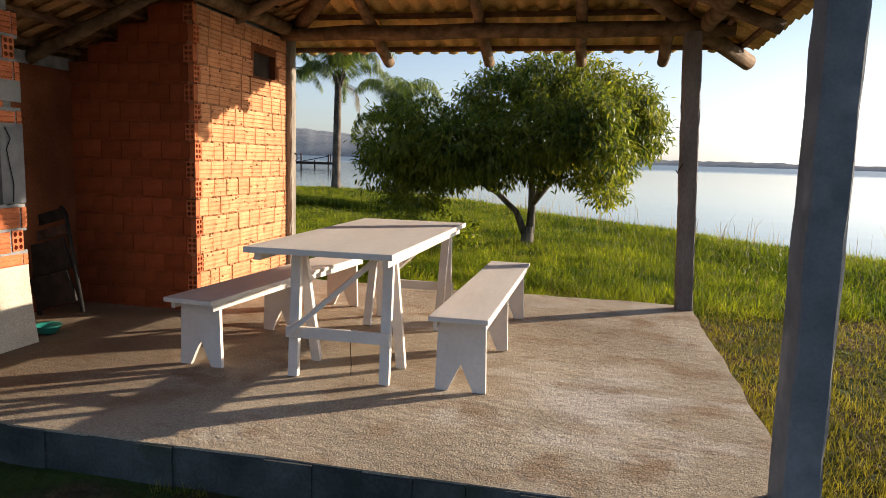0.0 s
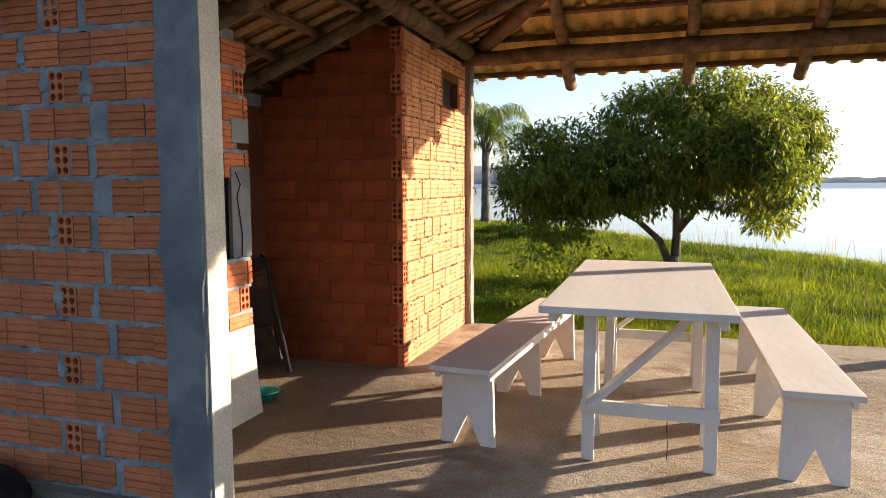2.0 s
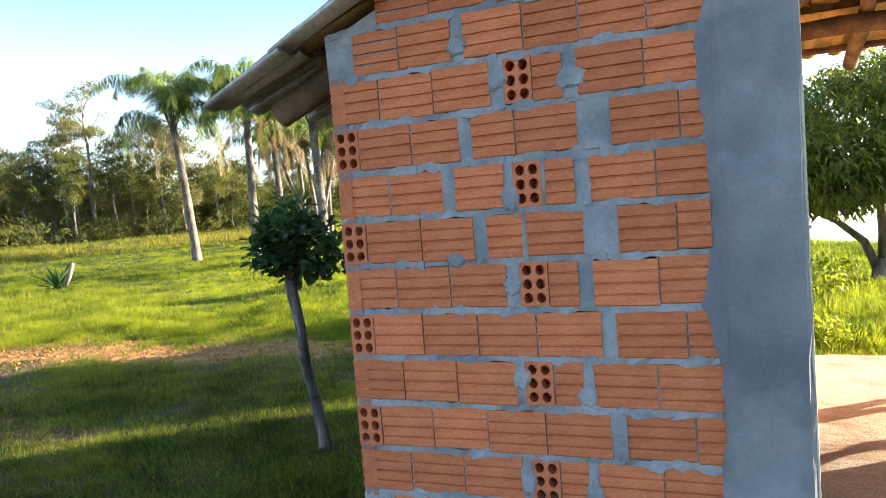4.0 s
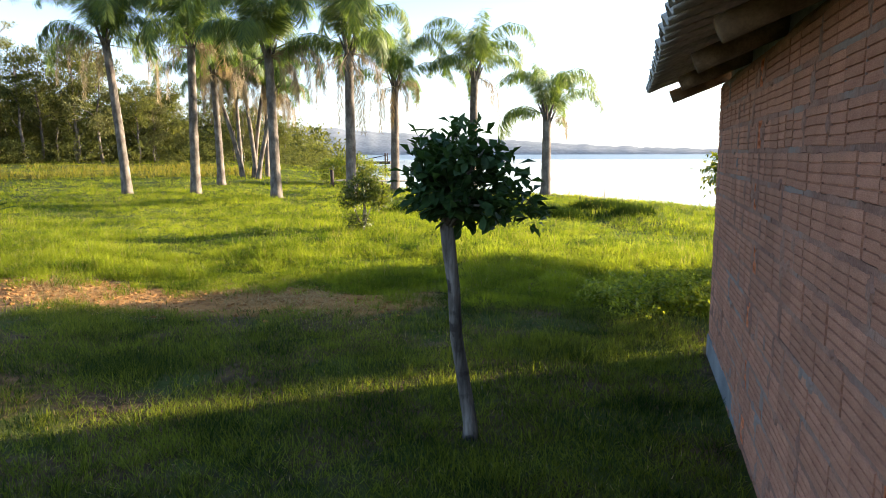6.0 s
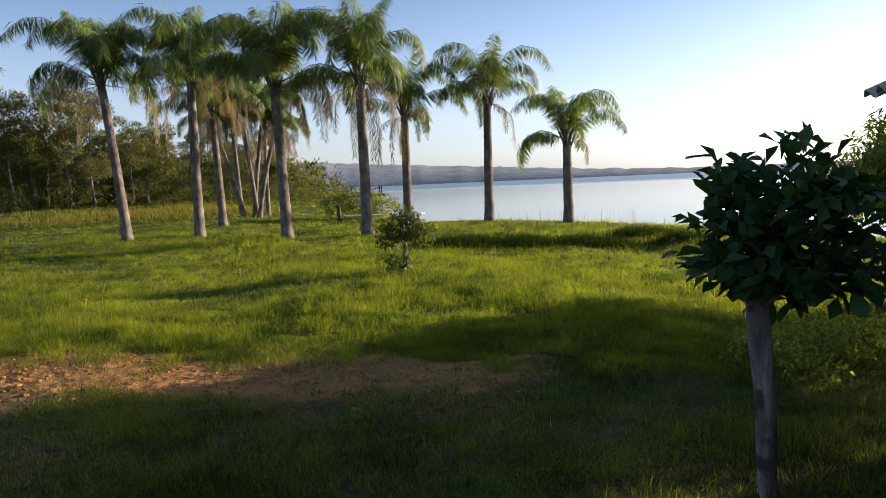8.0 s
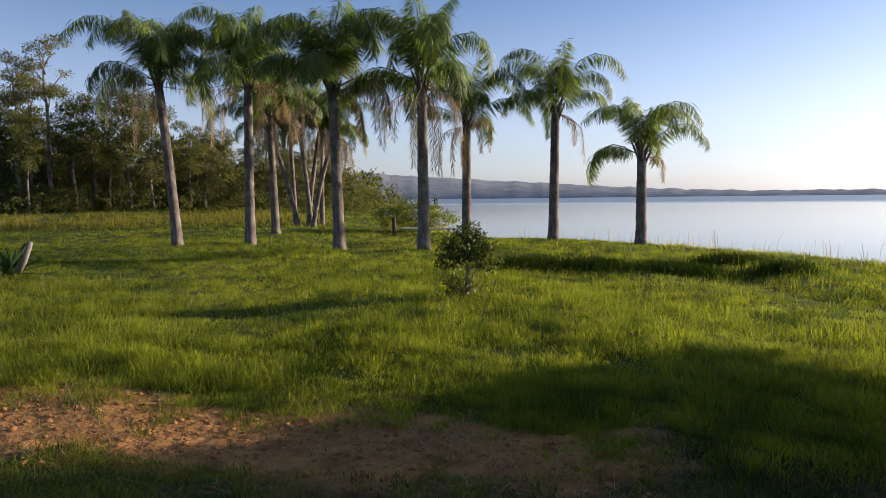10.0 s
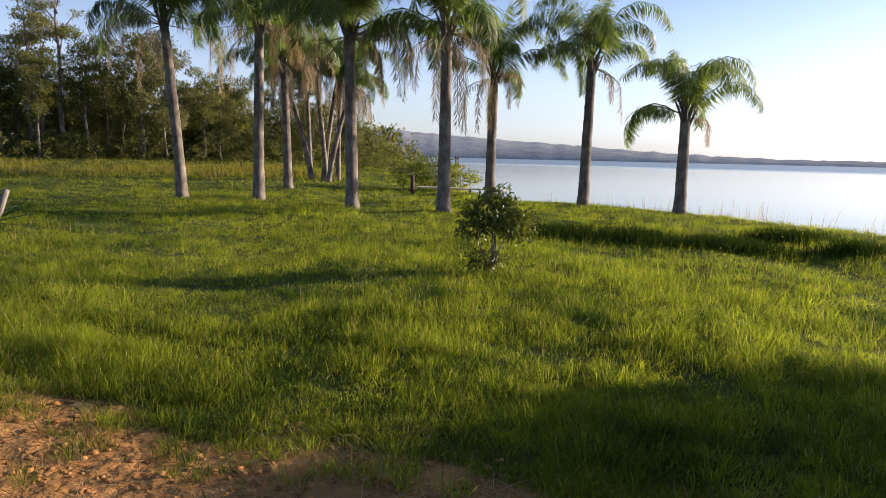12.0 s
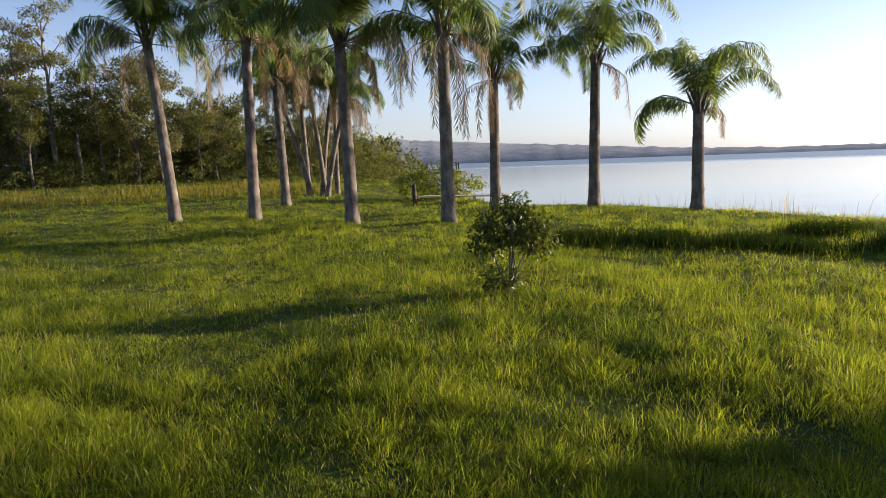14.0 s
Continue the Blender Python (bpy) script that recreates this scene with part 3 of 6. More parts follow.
def build_slab():
    bm = bmesh.new()
    nx, ny = 60, 50
    x0, x1, y0, y1 = -4.70, 0.762, 4.10, 8.36
    rng = random.Random(3)
    grid = []
    for j in range(ny + 1):
        row = []
        for i in range(nx + 1):
            x, y = x0 + (x1 - x0) * i / nx, y0 + (y1 - y0) * j / ny
            ex = 0.02 * noise.noise((x * 3, y * 3, 1))
            if i == nx:
                x += ex
            if j in (0, ny):
                y += ex * (0.6 if j == 0 else 4)
            row.append(bm.verts.new((x, y, 0.006 * noise.noise((x * 2.2, y * 2.2, 0)) - 0.003)))
        grid.append(row)
    for j in range(ny):
        for i in range(nx):
            bm.faces.new((grid[j][i], grid[j][i + 1], grid[j + 1][i + 1], grid[j + 1][i]))
    edge = [e for e in bm.edges if e.is_boundary]
    r = bmesh.ops.extrude_edge_only(bm, edges=edge)
    for v in [g for g in r["geom"] if isinstance(g, bmesh.types.BMVert)]:
        v.co.z = -0.5
    bmesh.ops.recalc_face_normals(bm, faces=bm.faces)
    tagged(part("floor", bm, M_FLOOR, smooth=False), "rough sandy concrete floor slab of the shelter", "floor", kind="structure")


build_slab()
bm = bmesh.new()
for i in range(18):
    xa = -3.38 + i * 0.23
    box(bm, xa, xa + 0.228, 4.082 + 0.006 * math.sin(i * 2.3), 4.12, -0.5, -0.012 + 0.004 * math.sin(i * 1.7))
tagged(part("slab_edge", bm, M_SHADEEDGE), "dark concrete edge of the floor slab, shade in its colour", "floor edge", kind="structure")
bm = bmesh.new()
box(bm, X_L - 0.012, X_L + 0.10, Y_F - 0.01, Y_B, -0.5, -0.03, bevel=0.01)
box(bm, X_C - 0.012, -3.55, Y_F - 0.014, Y_F + 0.10, -0.5, -0.06, bevel=0.01)
tagged(part("plinth", bm, M_CEMENT), "grey cement plinth at the foot of the brick walls", "plinth", kind="structure")


def brick_mesh(length, mat, name="brick"):
    """A hollow clay brick's face side: grooved front (towards -y), base corner at the origin."""
    bm = bmesh.new()
    prof = [(0, 0.05), (0.0, 0.004), (0.004, 0.0)]
    for k in range(1, 4):
        z = BH * k / 4
        dp = 0.0008 if mat.name.startswith("smoky") else 0.009 if mat.name.startswith("pale") else 0.007
        prof += [(z - 0.004, 0.0), (z - 0.0018, dp), (z + 0.0018, dp), (z + 0.004, 0.0)]
    prof += [(BH - 0.004, 0.0), (BH, 0.004), (BH, 0.05)]
    ends = [[bm.verts.new((x, y, z)) for z, y in prof] for x in (0.0, length)]
    for k in range(len(prof) - 1):
        bm.faces.new((ends[0][k], ends[1][k], ends[1][k + 1], ends[0][k + 1]))
    bm.faces.new(ends[0])
    bm.faces.new(ends[1][::-1])
    bmesh.ops.recalc_face_normals(bm, faces=bm.faces)
    return mesh_of(name, bm, mat)


def header_mesh():
    """A brick end with two by three round holes."""
    bm = bmesh.new()
    w, h = BT, BH
    for i in range(2):
        for j in range(3):
            cx, cz = w * (0.27 + 0.46 * i), h * (0.185 + 0.315 * j)
            hx, hz, r = (w * 0.23, h * 0.1575, 0.0155)
            x0 = 0 if i == 0 else w * 0.5
            x1 = w * 0.5 if i == 0 else w
            z0, z1 = [(0, h * 0.3425), (h * 0.3425, h * 0.6575), (h * 0.6575, h)][j]
            outer = [(x1, cz), (x1, z1), (cx, z1), (x0, z1), (x0, cz), (x0, z0), (cx, z0), (x1, z0)]
            o = [bm.verts.new((x, 0, z)) for x, z in outer]
            n1 = [bm.verts.new((cx + r * math.cos(k * math.pi / 4), 0, cz + r * 1.12 * math.sin(k * math.pi / 4))) for k in range(8)]
            n2 = [bm.verts.new((v.co.x, 0.068, v.co.z)) for v in n1]
            for k in range(8):
                q = (k + 1) % 8
                bm.faces.new((o[k], o[q], n1[q], n1[k]))
                bm.faces.new((n1[k], n1[q], n2[q], n2[k]))
            bm.faces.new(n2)
    bmesh.ops.remove_doubles(bm, verts=bm.verts, dist=0.0005)
    rim = [e for e in bm.edges if e.is_boundary]
    r_ = bmesh.ops.extrude_edge_only(bm, edges=rim)
    for v in [g for g in r_["geom"] if isinstance(g, bmesh.types.BMVert)]:
        v.co.y = 0.05
    bmesh.ops.recalc_face_normals(bm, faces=bm.faces)
    return mesh_of("brick", bm, M_BRICKEND)


BRICKS = {}


def brick_for(length, mat):
    key = max(0.04, round(length * 50) / 50)
    if (key, mat.name) not in BRICKS:
        BRICKS[key, mat.name] = brick_mesh(key, mat)
    return BRICKS[key, mat.name], key


HEADER = header_mesh()


def mortar_lump(bm, x0, x1, z0, z1, y, rng, rag=1.0):
    """A joint's mortar: a pad with a wavering rim."""
    n_ = max(2, int((x1 - x0) / 0.03))
    lo = [bm.verts.new((x0 + (x1 - x0) * i / n_, y + rng.uniform(-0.002, 0.003) * rag, z0 + rng.uniform(-0.006, 0.002) * rag)) for i in range(n_ + 1)]
    hi = [bm.verts.new((x0 + (x1 - x0) * i / n_, y + rng.uniform(-0.002, 0.003) * rag, z1 + rng.uniform(-0.002, 0.006) * rag)) for i in range(n_ + 1)]
    lb = [bm.verts.new((v.co.x, y + 0.05, v.co.z - 0.003)) for v in lo]
    hb = [bm.verts.new((v.co.x, y + 0.05, v.co.z + 0.003)) for v in hi]
    for i in range(n_):
        bm.faces.new((lo[i], lo[i + 1], hi[i + 1], hi[i]))
        bm.faces.new((hi[i], hi[i + 1], hb[i + 1], hb[i]))
        bm.faces.new((lb[i], lb[i + 1], lo[i + 1], lo[i]))
    bm.faces.new((lo[0], hi[0], hb[0], lb[0]))
    bm.faces.new((lo[-1], lb[-1], hb[-1], hi[-1]))


def mortar_smear(bm, x, z, w, h, rng):
    """A flat daub of mortar pressed over the bricks."""
    n_ = 14
    ring = [(x + w * math.cos(k * math.tau / n_) * rng.uniform(0.7, 1.15), z + h * math.sin(k * math.tau / n_) * rng.uniform(0.7, 1.15)) for k in range(n_)]
    c = bm.verts.new((x, -0.007, z))
    i1 = [bm.verts.new((x + (p - x) * 0.7, -0.006 + rng.uniform(-0.0015, 0.0015), z + (q - z) * 0.7)) for p, q in ring]
    o1 = [bm.verts.new((p, 0.004, q)) for p, q in ring]
    for k in range(n_):
        q = (k + 1) % n_
        bm.faces.new((c, i1[k], i1[q]))
        bm.faces.new((i1[k], o1[k], o1[q], i1[q]))


def lay_wall(wall, m, length, z_top, layout, seed=0, skip=None, joint=None, depth=0.006, smears=0.0, tall=1.0, clay=None, rag=1.0):
    """Bricks on a wall face; m takes (along, out is -y, up) into the world. layout(course) gives the row's list of ('b', width) / ('h',) / ('g', gap)."""
    rng = random.Random(seed)
    k = 0
    mb = bmesh.new()
    while True:
        z = Z0 + COURSE * k
        if z + BH * 0.5 > z_top(0.5 * length) + 0.8:
            break
        x = 0.0
        for kind, w in layout(k, rng):
            if x >= length - 0.02:
                break
            if kind == 'n':
                x += w
                continue
            if kind == 'g':
                if z + BH < z_top(x) + 0.02 and not (skip and skip(x, z + BH / 2)):
                    mortar_lump(mb, x - 0.003, min(x + w, length) + 0.003, z - 0.002, z + BH + 0.002, depth + (0.004 if w < 0.012 else 0.0), rng, 1.0 if w < 0.012 else rag)
                    if 0.025 < w < 0.15 and rng.random() < smears:
                        mortar_smear(mb, x + w / 2, z + BH * rng.uniform(0.2, 0.8), w * rng.uniform(0.6, 1.0) + 0.008, BH * rng.uniform(0.25, 0.5), rng)
                x += w
                continue
            w = min(w, length - x)
            c = x + w / 2
            if z + BH < z_top(c) + 0.02 and not (skip and skip(c, z + BH / 2)):
                tip = Matrix.Translation((x, rng.uniform(-0.003, 0.003), z + rng.uniform(-0.003, 0.003))) @ Matrix.Rotation(rng.uniform(-0.008, 0.008), 4, 'Y')
                if kind == 'h':
                    piece("brick", HEADER, wall, m @ tip)
                else:
                    me, key = brick_for(w, clay or M_BRICK)
                    piece("brick", me, wall, m @ tip @ Matrix.Diagonal((w / key, 1, tall, 1)))
                if rng.random() < smears * 0.12 and 0.1 < x < length - 0.3:
                    mortar_smear(mb, x + rng.uniform(0, w), z + rng.choice([0.0, BH]), rng.uniform(0.02, 0.06), rng.uniform(0.012, 0.035), rng)
            x += w
        x = 0.0
        while x < length - 0.01:
            x2 = min(length, x + 0.3)
            if z - 0.02 < z_top((x + x2) / 2) - 0.03 and not (skip and skip((x + x2) / 2, z - 0.01)):
                mortar_lump(mb, x, x2, z - COURSE + BH * tall - 0.001, z + 0.001, depth, rng, rag)
            x = x2
        k += 1
    bmesh.ops.recalc_face_normals(mb, faces=mb.faces)
    mb.transform(m)
    jo = part("mortar", mb, joint or M_MORTAR, wall)
    jo["kind"] = "stuff"


def stretcher_row(rng, wide=0.1):
    row = []
    for _ in range(40):
        row += [('b', BL * rng.choice([1, 1, 1, 1, 0.97, 0.7])), ('g', 0.028 if rng.random() < wide else rng.choice([0.004, 0.006, 0.01]))]
    return row


def left_roof(x):
    return 1.925 + 0.42 * (x + 5.2)


def wall_core(name, x0, x1, y0, y1, tops, label, mat=None):
    """A mortar core whose top follows the roof."""
    bm = bmesh.new()
    vs = []
    for (x, y), z in zip([(x0, y0), (x1, y0), (x1, y1), (x0, y1)], tops):
        vs.append((bm.verts.new((x, y, -0.5)), bm.verts.new((x, y, z))))
    for i in range(4):
        j = (i + 1) % 4
        bm.faces.new((vs[i][0], vs[j][0], vs[j][1], vs[i][1]))
    bm.faces.new([v[1] for v in vs])
    bm.faces.new([v[0] for v in vs][::-1])
    bmesh.ops.recalc_face_normals(bm, faces=bm.faces)
    return tagged(part(name, bm, mat or M_MORTAR), label, "wall", kind="structure")


REC = 0.07
wall_front = wall_core("wall_front", X_C + REC, -3.58, Y_F + REC, Y_F + 0.13, [left_roof(X_L) - 0.08, left_roof(-3.58) - 0.08, left_roof(-3.58) - 0.08, left_roof(X_L) - 0.08], "orange hollow-brick front wall with grey cement joints")


FRONT_WIDTHS = {'a': 0.09, 'b': 0.12, 'c': 0.14, 'd': 0.165, 'e': 0.18, 'f': 0.19, 'g': 0.2}
FRONT_GAPS = {'.': 0.005, ',': 0.012, ':': 0.03, '=': 0.045, '#': 0.1}
FRONT_ROWS = {15: "#d.e=f.d.f.d", 14: "e.f.f=H.a=f.e", 13: "H.f.d=c.f#f.a", 12: "f.f=d:H,a=f.e", 11: "H.g.e=b,e#d.a", 10: "f.f.f=H.a=f.f", 9: "H.e.f.f.g=g.a",
              8: "f.f.g:H.a:f.f", 7: "H.f.f.f.g=g.a", 6: "f.f.g:H.a:f.f", 5: "#,g.d.f.g=f.a", 4: "f.f.f:H.a:f.f", 3: "H.f.g.f.f=g.a", 2: "e.f.g:H.a:f.f"}


def front_row(k, rng):
    """One course of the front wall: letters are bricks by width, H a brick end, signs are mortar gaps."""
    row = []
    for c in FRONT_ROWS.get(k, "f.d:f.g.f=f.d" if k % 2 else "f.f.f:H.a=f.e"):
        row.append(('h', BT) if c == 'H' else ('b', FRONT_WIDTHS[c]) if c in FRONT_WIDTHS else ('g', FRONT_GAPS[c]))
    return row + [('g', 0.2)]


# courses with a centre brick end are the even ones
lay_wall(wall_front, Matrix.Translation((X_C, Y_F, 0)), 1.227, lambda c: left_roof(X_C + c) - 0.02, front_row, 1, depth=0.002, smears=0.55, rag=2.2)


def ragged_cement():
    """Cement of the column trowelled over the brick ends, with a wavering rim."""
    bm = bmesh.new()
    n_ = 90
    rows = []
    for i in range(n_ + 1):
        z = -0.3 + 2.55 * i / n_
        w = 0.022 + 0.05 * noise.noise((z * 3.1, 0, 2)) + 0.028 * noise.noise((z * 11, 3, 0)) + 0.012 * noise.noise((z * 33, 0, 5))
        x = -3.585 - max(0.0, w)
        rows.append([bm.verts.new((x, Y_F + 0.003, z)), bm.verts.new((x + 0.008, Y_F - 0.006 + 0.003 * noise.noise((z * 20, 1, 1)), z)), bm.verts.new((-3.59, Y_F - 0.012 + 0.004 * noise.noise((z * 9, 4, 1)), z)), bm.verts.new((-3.57, Y_F - 0.03, z))])
    for p, q in zip(rows, rows[1:]):
        for k in range(3):
            bm.faces.new((p[k], p[k + 1], q[k + 1], q[k]))
    bmesh.ops.recalc_face_normals(bm, faces=bm.faces)
    part("cement_rim", bm, M_CEMENT, wall_front, "grey cement smeared over the brick ends", smooth=True)


ragged_cement()

bm = bmesh.new()
zl, zr = left_roof(X_L) - 0.06, left_roof(-3.58) - 0.06
f = [[bm.verts.new((x, y, z)) for x, z in ((X_C + 0.01, zl - 0.17), (-3.58, zr - 0.17), (-3.58, zr), (X_C + 0.01, zl))] for y in (Y_F + 0.007, Y_F + 0.12)]
bm.faces.new(f[0])
bm.faces.new(f[1][::-1])
for k in range(4):
    bm.faces.new((f[0][k], f[1][k], f[1][(k + 1) % 4], f[0][(k + 1) % 4]))
bmesh.ops.recalc_face_normals(bm, faces=bm.faces)
part("bedding", bm, M_MORTAR, wall_front)
wall_west = wall_core("wall_west", X_L + REC, X_L + 0.13, Y_F + 0.13, Y_B, [left_roof(X_L + 0.06) - 0.03] * 4, "shaded brick side wall with grey joints")


# dark panel added inside the side wall; recess shade is in its colour
bm = bmesh.new()
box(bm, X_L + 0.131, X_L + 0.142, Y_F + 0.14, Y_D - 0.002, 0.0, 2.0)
part("shade_dark_render", bm, M_SHADEWALL, wall_west)


VENT_C = Y_B - 6.4


def side_row(k, rng):
    row, total = [], 0.0
    full = Y_B - Y_F - (BT + 0.01 if k % 2 == 0 else 0.055)
    vent = VENT_C - (0.04 if k % 4 else 0.0)
    done = k % 2 == 1
    for item in stretcher_row(rng, 0.25):
        if not done and total + item[1] > vent:
            row += [('b', max(0.03, vent - total - 0.05)), ('g', 0.05), ('h', BT), ('g', 0.04)]
            total = sum(w for _, w in row)
            done = True
            continue
        if total + item[1] > full - 0.03:
            break
        row.append(item)
        total += item[1]
    row.append(('b', full - total))
    return row + ([('g', 0.01), ('h', BT)] if k % 2 == 0 else [('n', 0.055)])


LEAN_W = (X_L - 0.004 - X_C) / (Y_B - Y_F)
for v in wall_west.data.vertices:
    v.co.x -= LEAN_W * (Y_B - v.co.y)
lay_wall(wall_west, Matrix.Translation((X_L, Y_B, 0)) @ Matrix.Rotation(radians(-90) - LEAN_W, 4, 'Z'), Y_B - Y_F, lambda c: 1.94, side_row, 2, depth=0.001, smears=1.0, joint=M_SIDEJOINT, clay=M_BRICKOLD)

wall_recess = wall_core("wall_recess", X_L + 0.13, X_W - REC, Y_D + REC, Y_D + 0.13, [left_roof(X_L + 0.13) - 0.02, left_roof(X_W) - 0.02, left_roof(X_W) - 0.02, left_roof(X_L + 0.13) - 0.02], "dark orange brick wall of the store room", M_SHADEWALL)


def recess_row(k, rng):
    full = X_W - X_L - 0.13
    end = full - (BT + 0.008 if k % 2 == 0 else 0.055)
    row, total = [('b', 0.10 if k % 2 else 0.19), ('g', 0.006)], 0.106 if k % 2 else 0.196
    while total < end - 0.2:
        row += [('b', 0.185), ('g', 0.008)]
        total += 0.193
    row.append(('b', end - total))
    return row + ([('g', 0.008), ('h', BT)] if k % 2 == 0 else [('n', 0.055)])


lay_wall(wall_recess, Matrix.Translation((X_L + 0.13, Y_D, 0)), X_W - X_L - 0.13, lambda c: left_roof(X_L + 0.13 + c) - 0.01, recess_row, 3, clay=M_BRICKSHADE, joint=M_DARKJOINT, depth=0.001, tall=1.05)

wall_lit = wall_core("wall_porch", X_W - 0.13, X_W - REC, Y_D + 0.13, Y_B, [2.62] * 4, "sunlit orange brick wall facing the table")
# near-black block stands in for the shade inside the vent
bm = bmesh.new()
box(bm, X_W - 0.16, X_W - 0.066, 7.60, 8.06, 2.085, 2.325, bevel=0.004)
tagged(part("window_1", bm, M_DARK), "small dark square vent opening in the brick wall", "window", kind="structure")
# reveal coloured dark so the vent's rim looks unlit
bm = bmesh.new()
for ya, yb, za, zb in ((7.55, 7.61, 2.02, 2.40), (8.055, 8.12, 2.02, 2.40), (7.61, 8.055, 2.02, 2.09), (7.61, 8.055, 2.32, 2.40)):
    box(bm, X_W - 0.08, X_W - 0.006, ya, yb, za, zb, bevel=0.004)
part("vent_reveal", bm, M_SHADEWALL, wall_lit)


def lit_row(k, rng):
    row = [('h', BT), ('g', 0.008)] if k % 2 == 1 else [('n', 0.055)]
    return row + stretcher_row(rng, 0.12)


lay_wall(wall_lit, Matrix.Translation((X_W, Y_D, 0)) @ Matrix.Rotation(radians(90), 4, 'Z'), Y_B - Y_D, lambda c: 2.56, lit_row, 4, joint=M_CLAYJOINT, depth=0.007, tall=1.05, clay=M_BRICKSUN, skip=lambda c, z: 7.58 < Y_D + c < 8.09 and 2.05 < z < 2.37)


def mortar_crumbs():
    """Squeezed-out mortar standing proud of the lit wall's joints."""
    rng = random.Random(12)
    bm = bmesh.new()
    for _ in range(420):
        k = rng.randrange(3, 19)
        y, z = rng.uniform(Y_D + 0.03, Y_B - 0.02), Z0 + COURSE * k + rng.choice([-0.006, -0.006, rng.uniform(0, BH)])
        if 7.55 < y < 8.12 and 2.0 < z < 2.4 or z < 0.01 or z > 2.5:
            continue
        r = bmesh.ops.create_icosphere(bm, subdivisions=1, radius=1.0)
        w, h, d = rng.uniform(0.008, 0.03), rng.uniform(0.005, 0.014), rng.uniform(0.006, 0.014)
        for v in r["verts"]:
            v.co = Vector((X_W + v.co.x * d, y + v.co.y * w * rng.uniform(0.8, 1.2), z + v.co.z * h))
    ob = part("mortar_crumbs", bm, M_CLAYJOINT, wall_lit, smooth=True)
    ob["kind"] = "stuff"


mortar_crumbs()
wall_back = wall_core("wall_back", X_L + 0.13, X_W - 0.13, Y_B - 0.13, Y_B, [left_roof(X_L + 0.13), left_roof(X_W - 0.13), left_roof(X_W - 0.13), left_roof(X_L + 0.13)], "brick back wall of the store room")


def rough_post(name, x0, x1, y0, y1, z0, z1, mat, label, seed, cat="post"):
    """A cast or sawn post with slightly chipped arrises."""
    bm = bmesh.new()
    rng = random.Random(seed)
    n_ = 26
    rings = []
    for i in range(n_ + 1):
        z = z0 + (z1 - z0) * i / n_
        c = 0.012
        pts = [(x0 + c, y0), (x1 - c, y0), (x1, y0 + c), (x1, y1 - c), (x1 - c, y1), (x0 + c, y1), (x0, y1 - c), (x0, y0 + c)]
        rings.append([bm.verts.new((x + rng.uniform(-0.004, 0.004), y + rng.uniform(-0.004, 0.004), z)) for x, y in pts])
    for a_, b_ in zip(rings, rings[1:]):
        for k in range(8):
            bm.faces.new((a_[k], a_[(k + 1) % 8], b_[(k + 1) % 8], b_[k]))
    bm.faces.new(rings[0][::-1])
    bm.faces.new(rings[-1])
    bmesh.ops.recalc_face_normals(bm, faces=bm.faces)
    return tagged(part(name, bm, mat), label, cat)


inner_column = tagged(rough_post("column", -3.575, -3.362, 4.11, 4.268, -0.45, 2.63, M_CEMENT, "grey cement column with chipped edges at the brick wall's end", 1, "column"))
tagged(rough_post("column", 0.608, 0.745, 4.14, 4.36, -0.45, 2.62, M_CEMENT, "thick grey cement column at the open corner", 2, "column"))
bm = bmesh.new()
box(bm, -3.366, -3.3575, 4.122, 4.257, 0.0, 2.46, bevel=0.003)
part("plaster_face", bm, M_PLASTER, inner_column, "pale plastered inner face")
slim_post = tagged(rough_post("post", 0.605, 0.762, 8.10, 8.24, -0.3, 2.54, M_POST, "slim grey post holding up the eave beam", 3))
for v in slim_post.data.vertices:
    v.co.x -= 0.036 * max(0.0, v.co.z)
tagged(rough_post("post", X_W - 0.10, X_W + 0.055, 8.305, 8.43, -0.3, 2.55, M_ENDPOST, "pale wooden post at the end of the brick wall", 4))

# ---- roof ----
RIDGE_X, RIDGE_Z, HIP_Y = -1.356, 3.574, 6.345
SL = 0.42
EAVE_L, EAVE_R, EAVE_B, VERGE = -5.27, 1.25, 8.95, 4.15


def verge_y(x):
    """The gable edge of the tiles runs a little askew."""
    return max(3.62, VERGE - 0.13 * (x - EAVE_L))



def roof_z(side, u):
    """Height of the tiles' underside: u is x for left and right, y for back."""
    return {'L': 1.903 + SL * (u - EAVE_L), 'R': 2.48 + SL * (EAVE_R - u), 'B': 2.48 + SL * (EAVE_B - u)}[side]


roof = tagged(empty("roof", (0, 0, 0)), "clay tile roof on round log rafters", "roof", kind="structure")
TW, TL = 0.205, 0.36


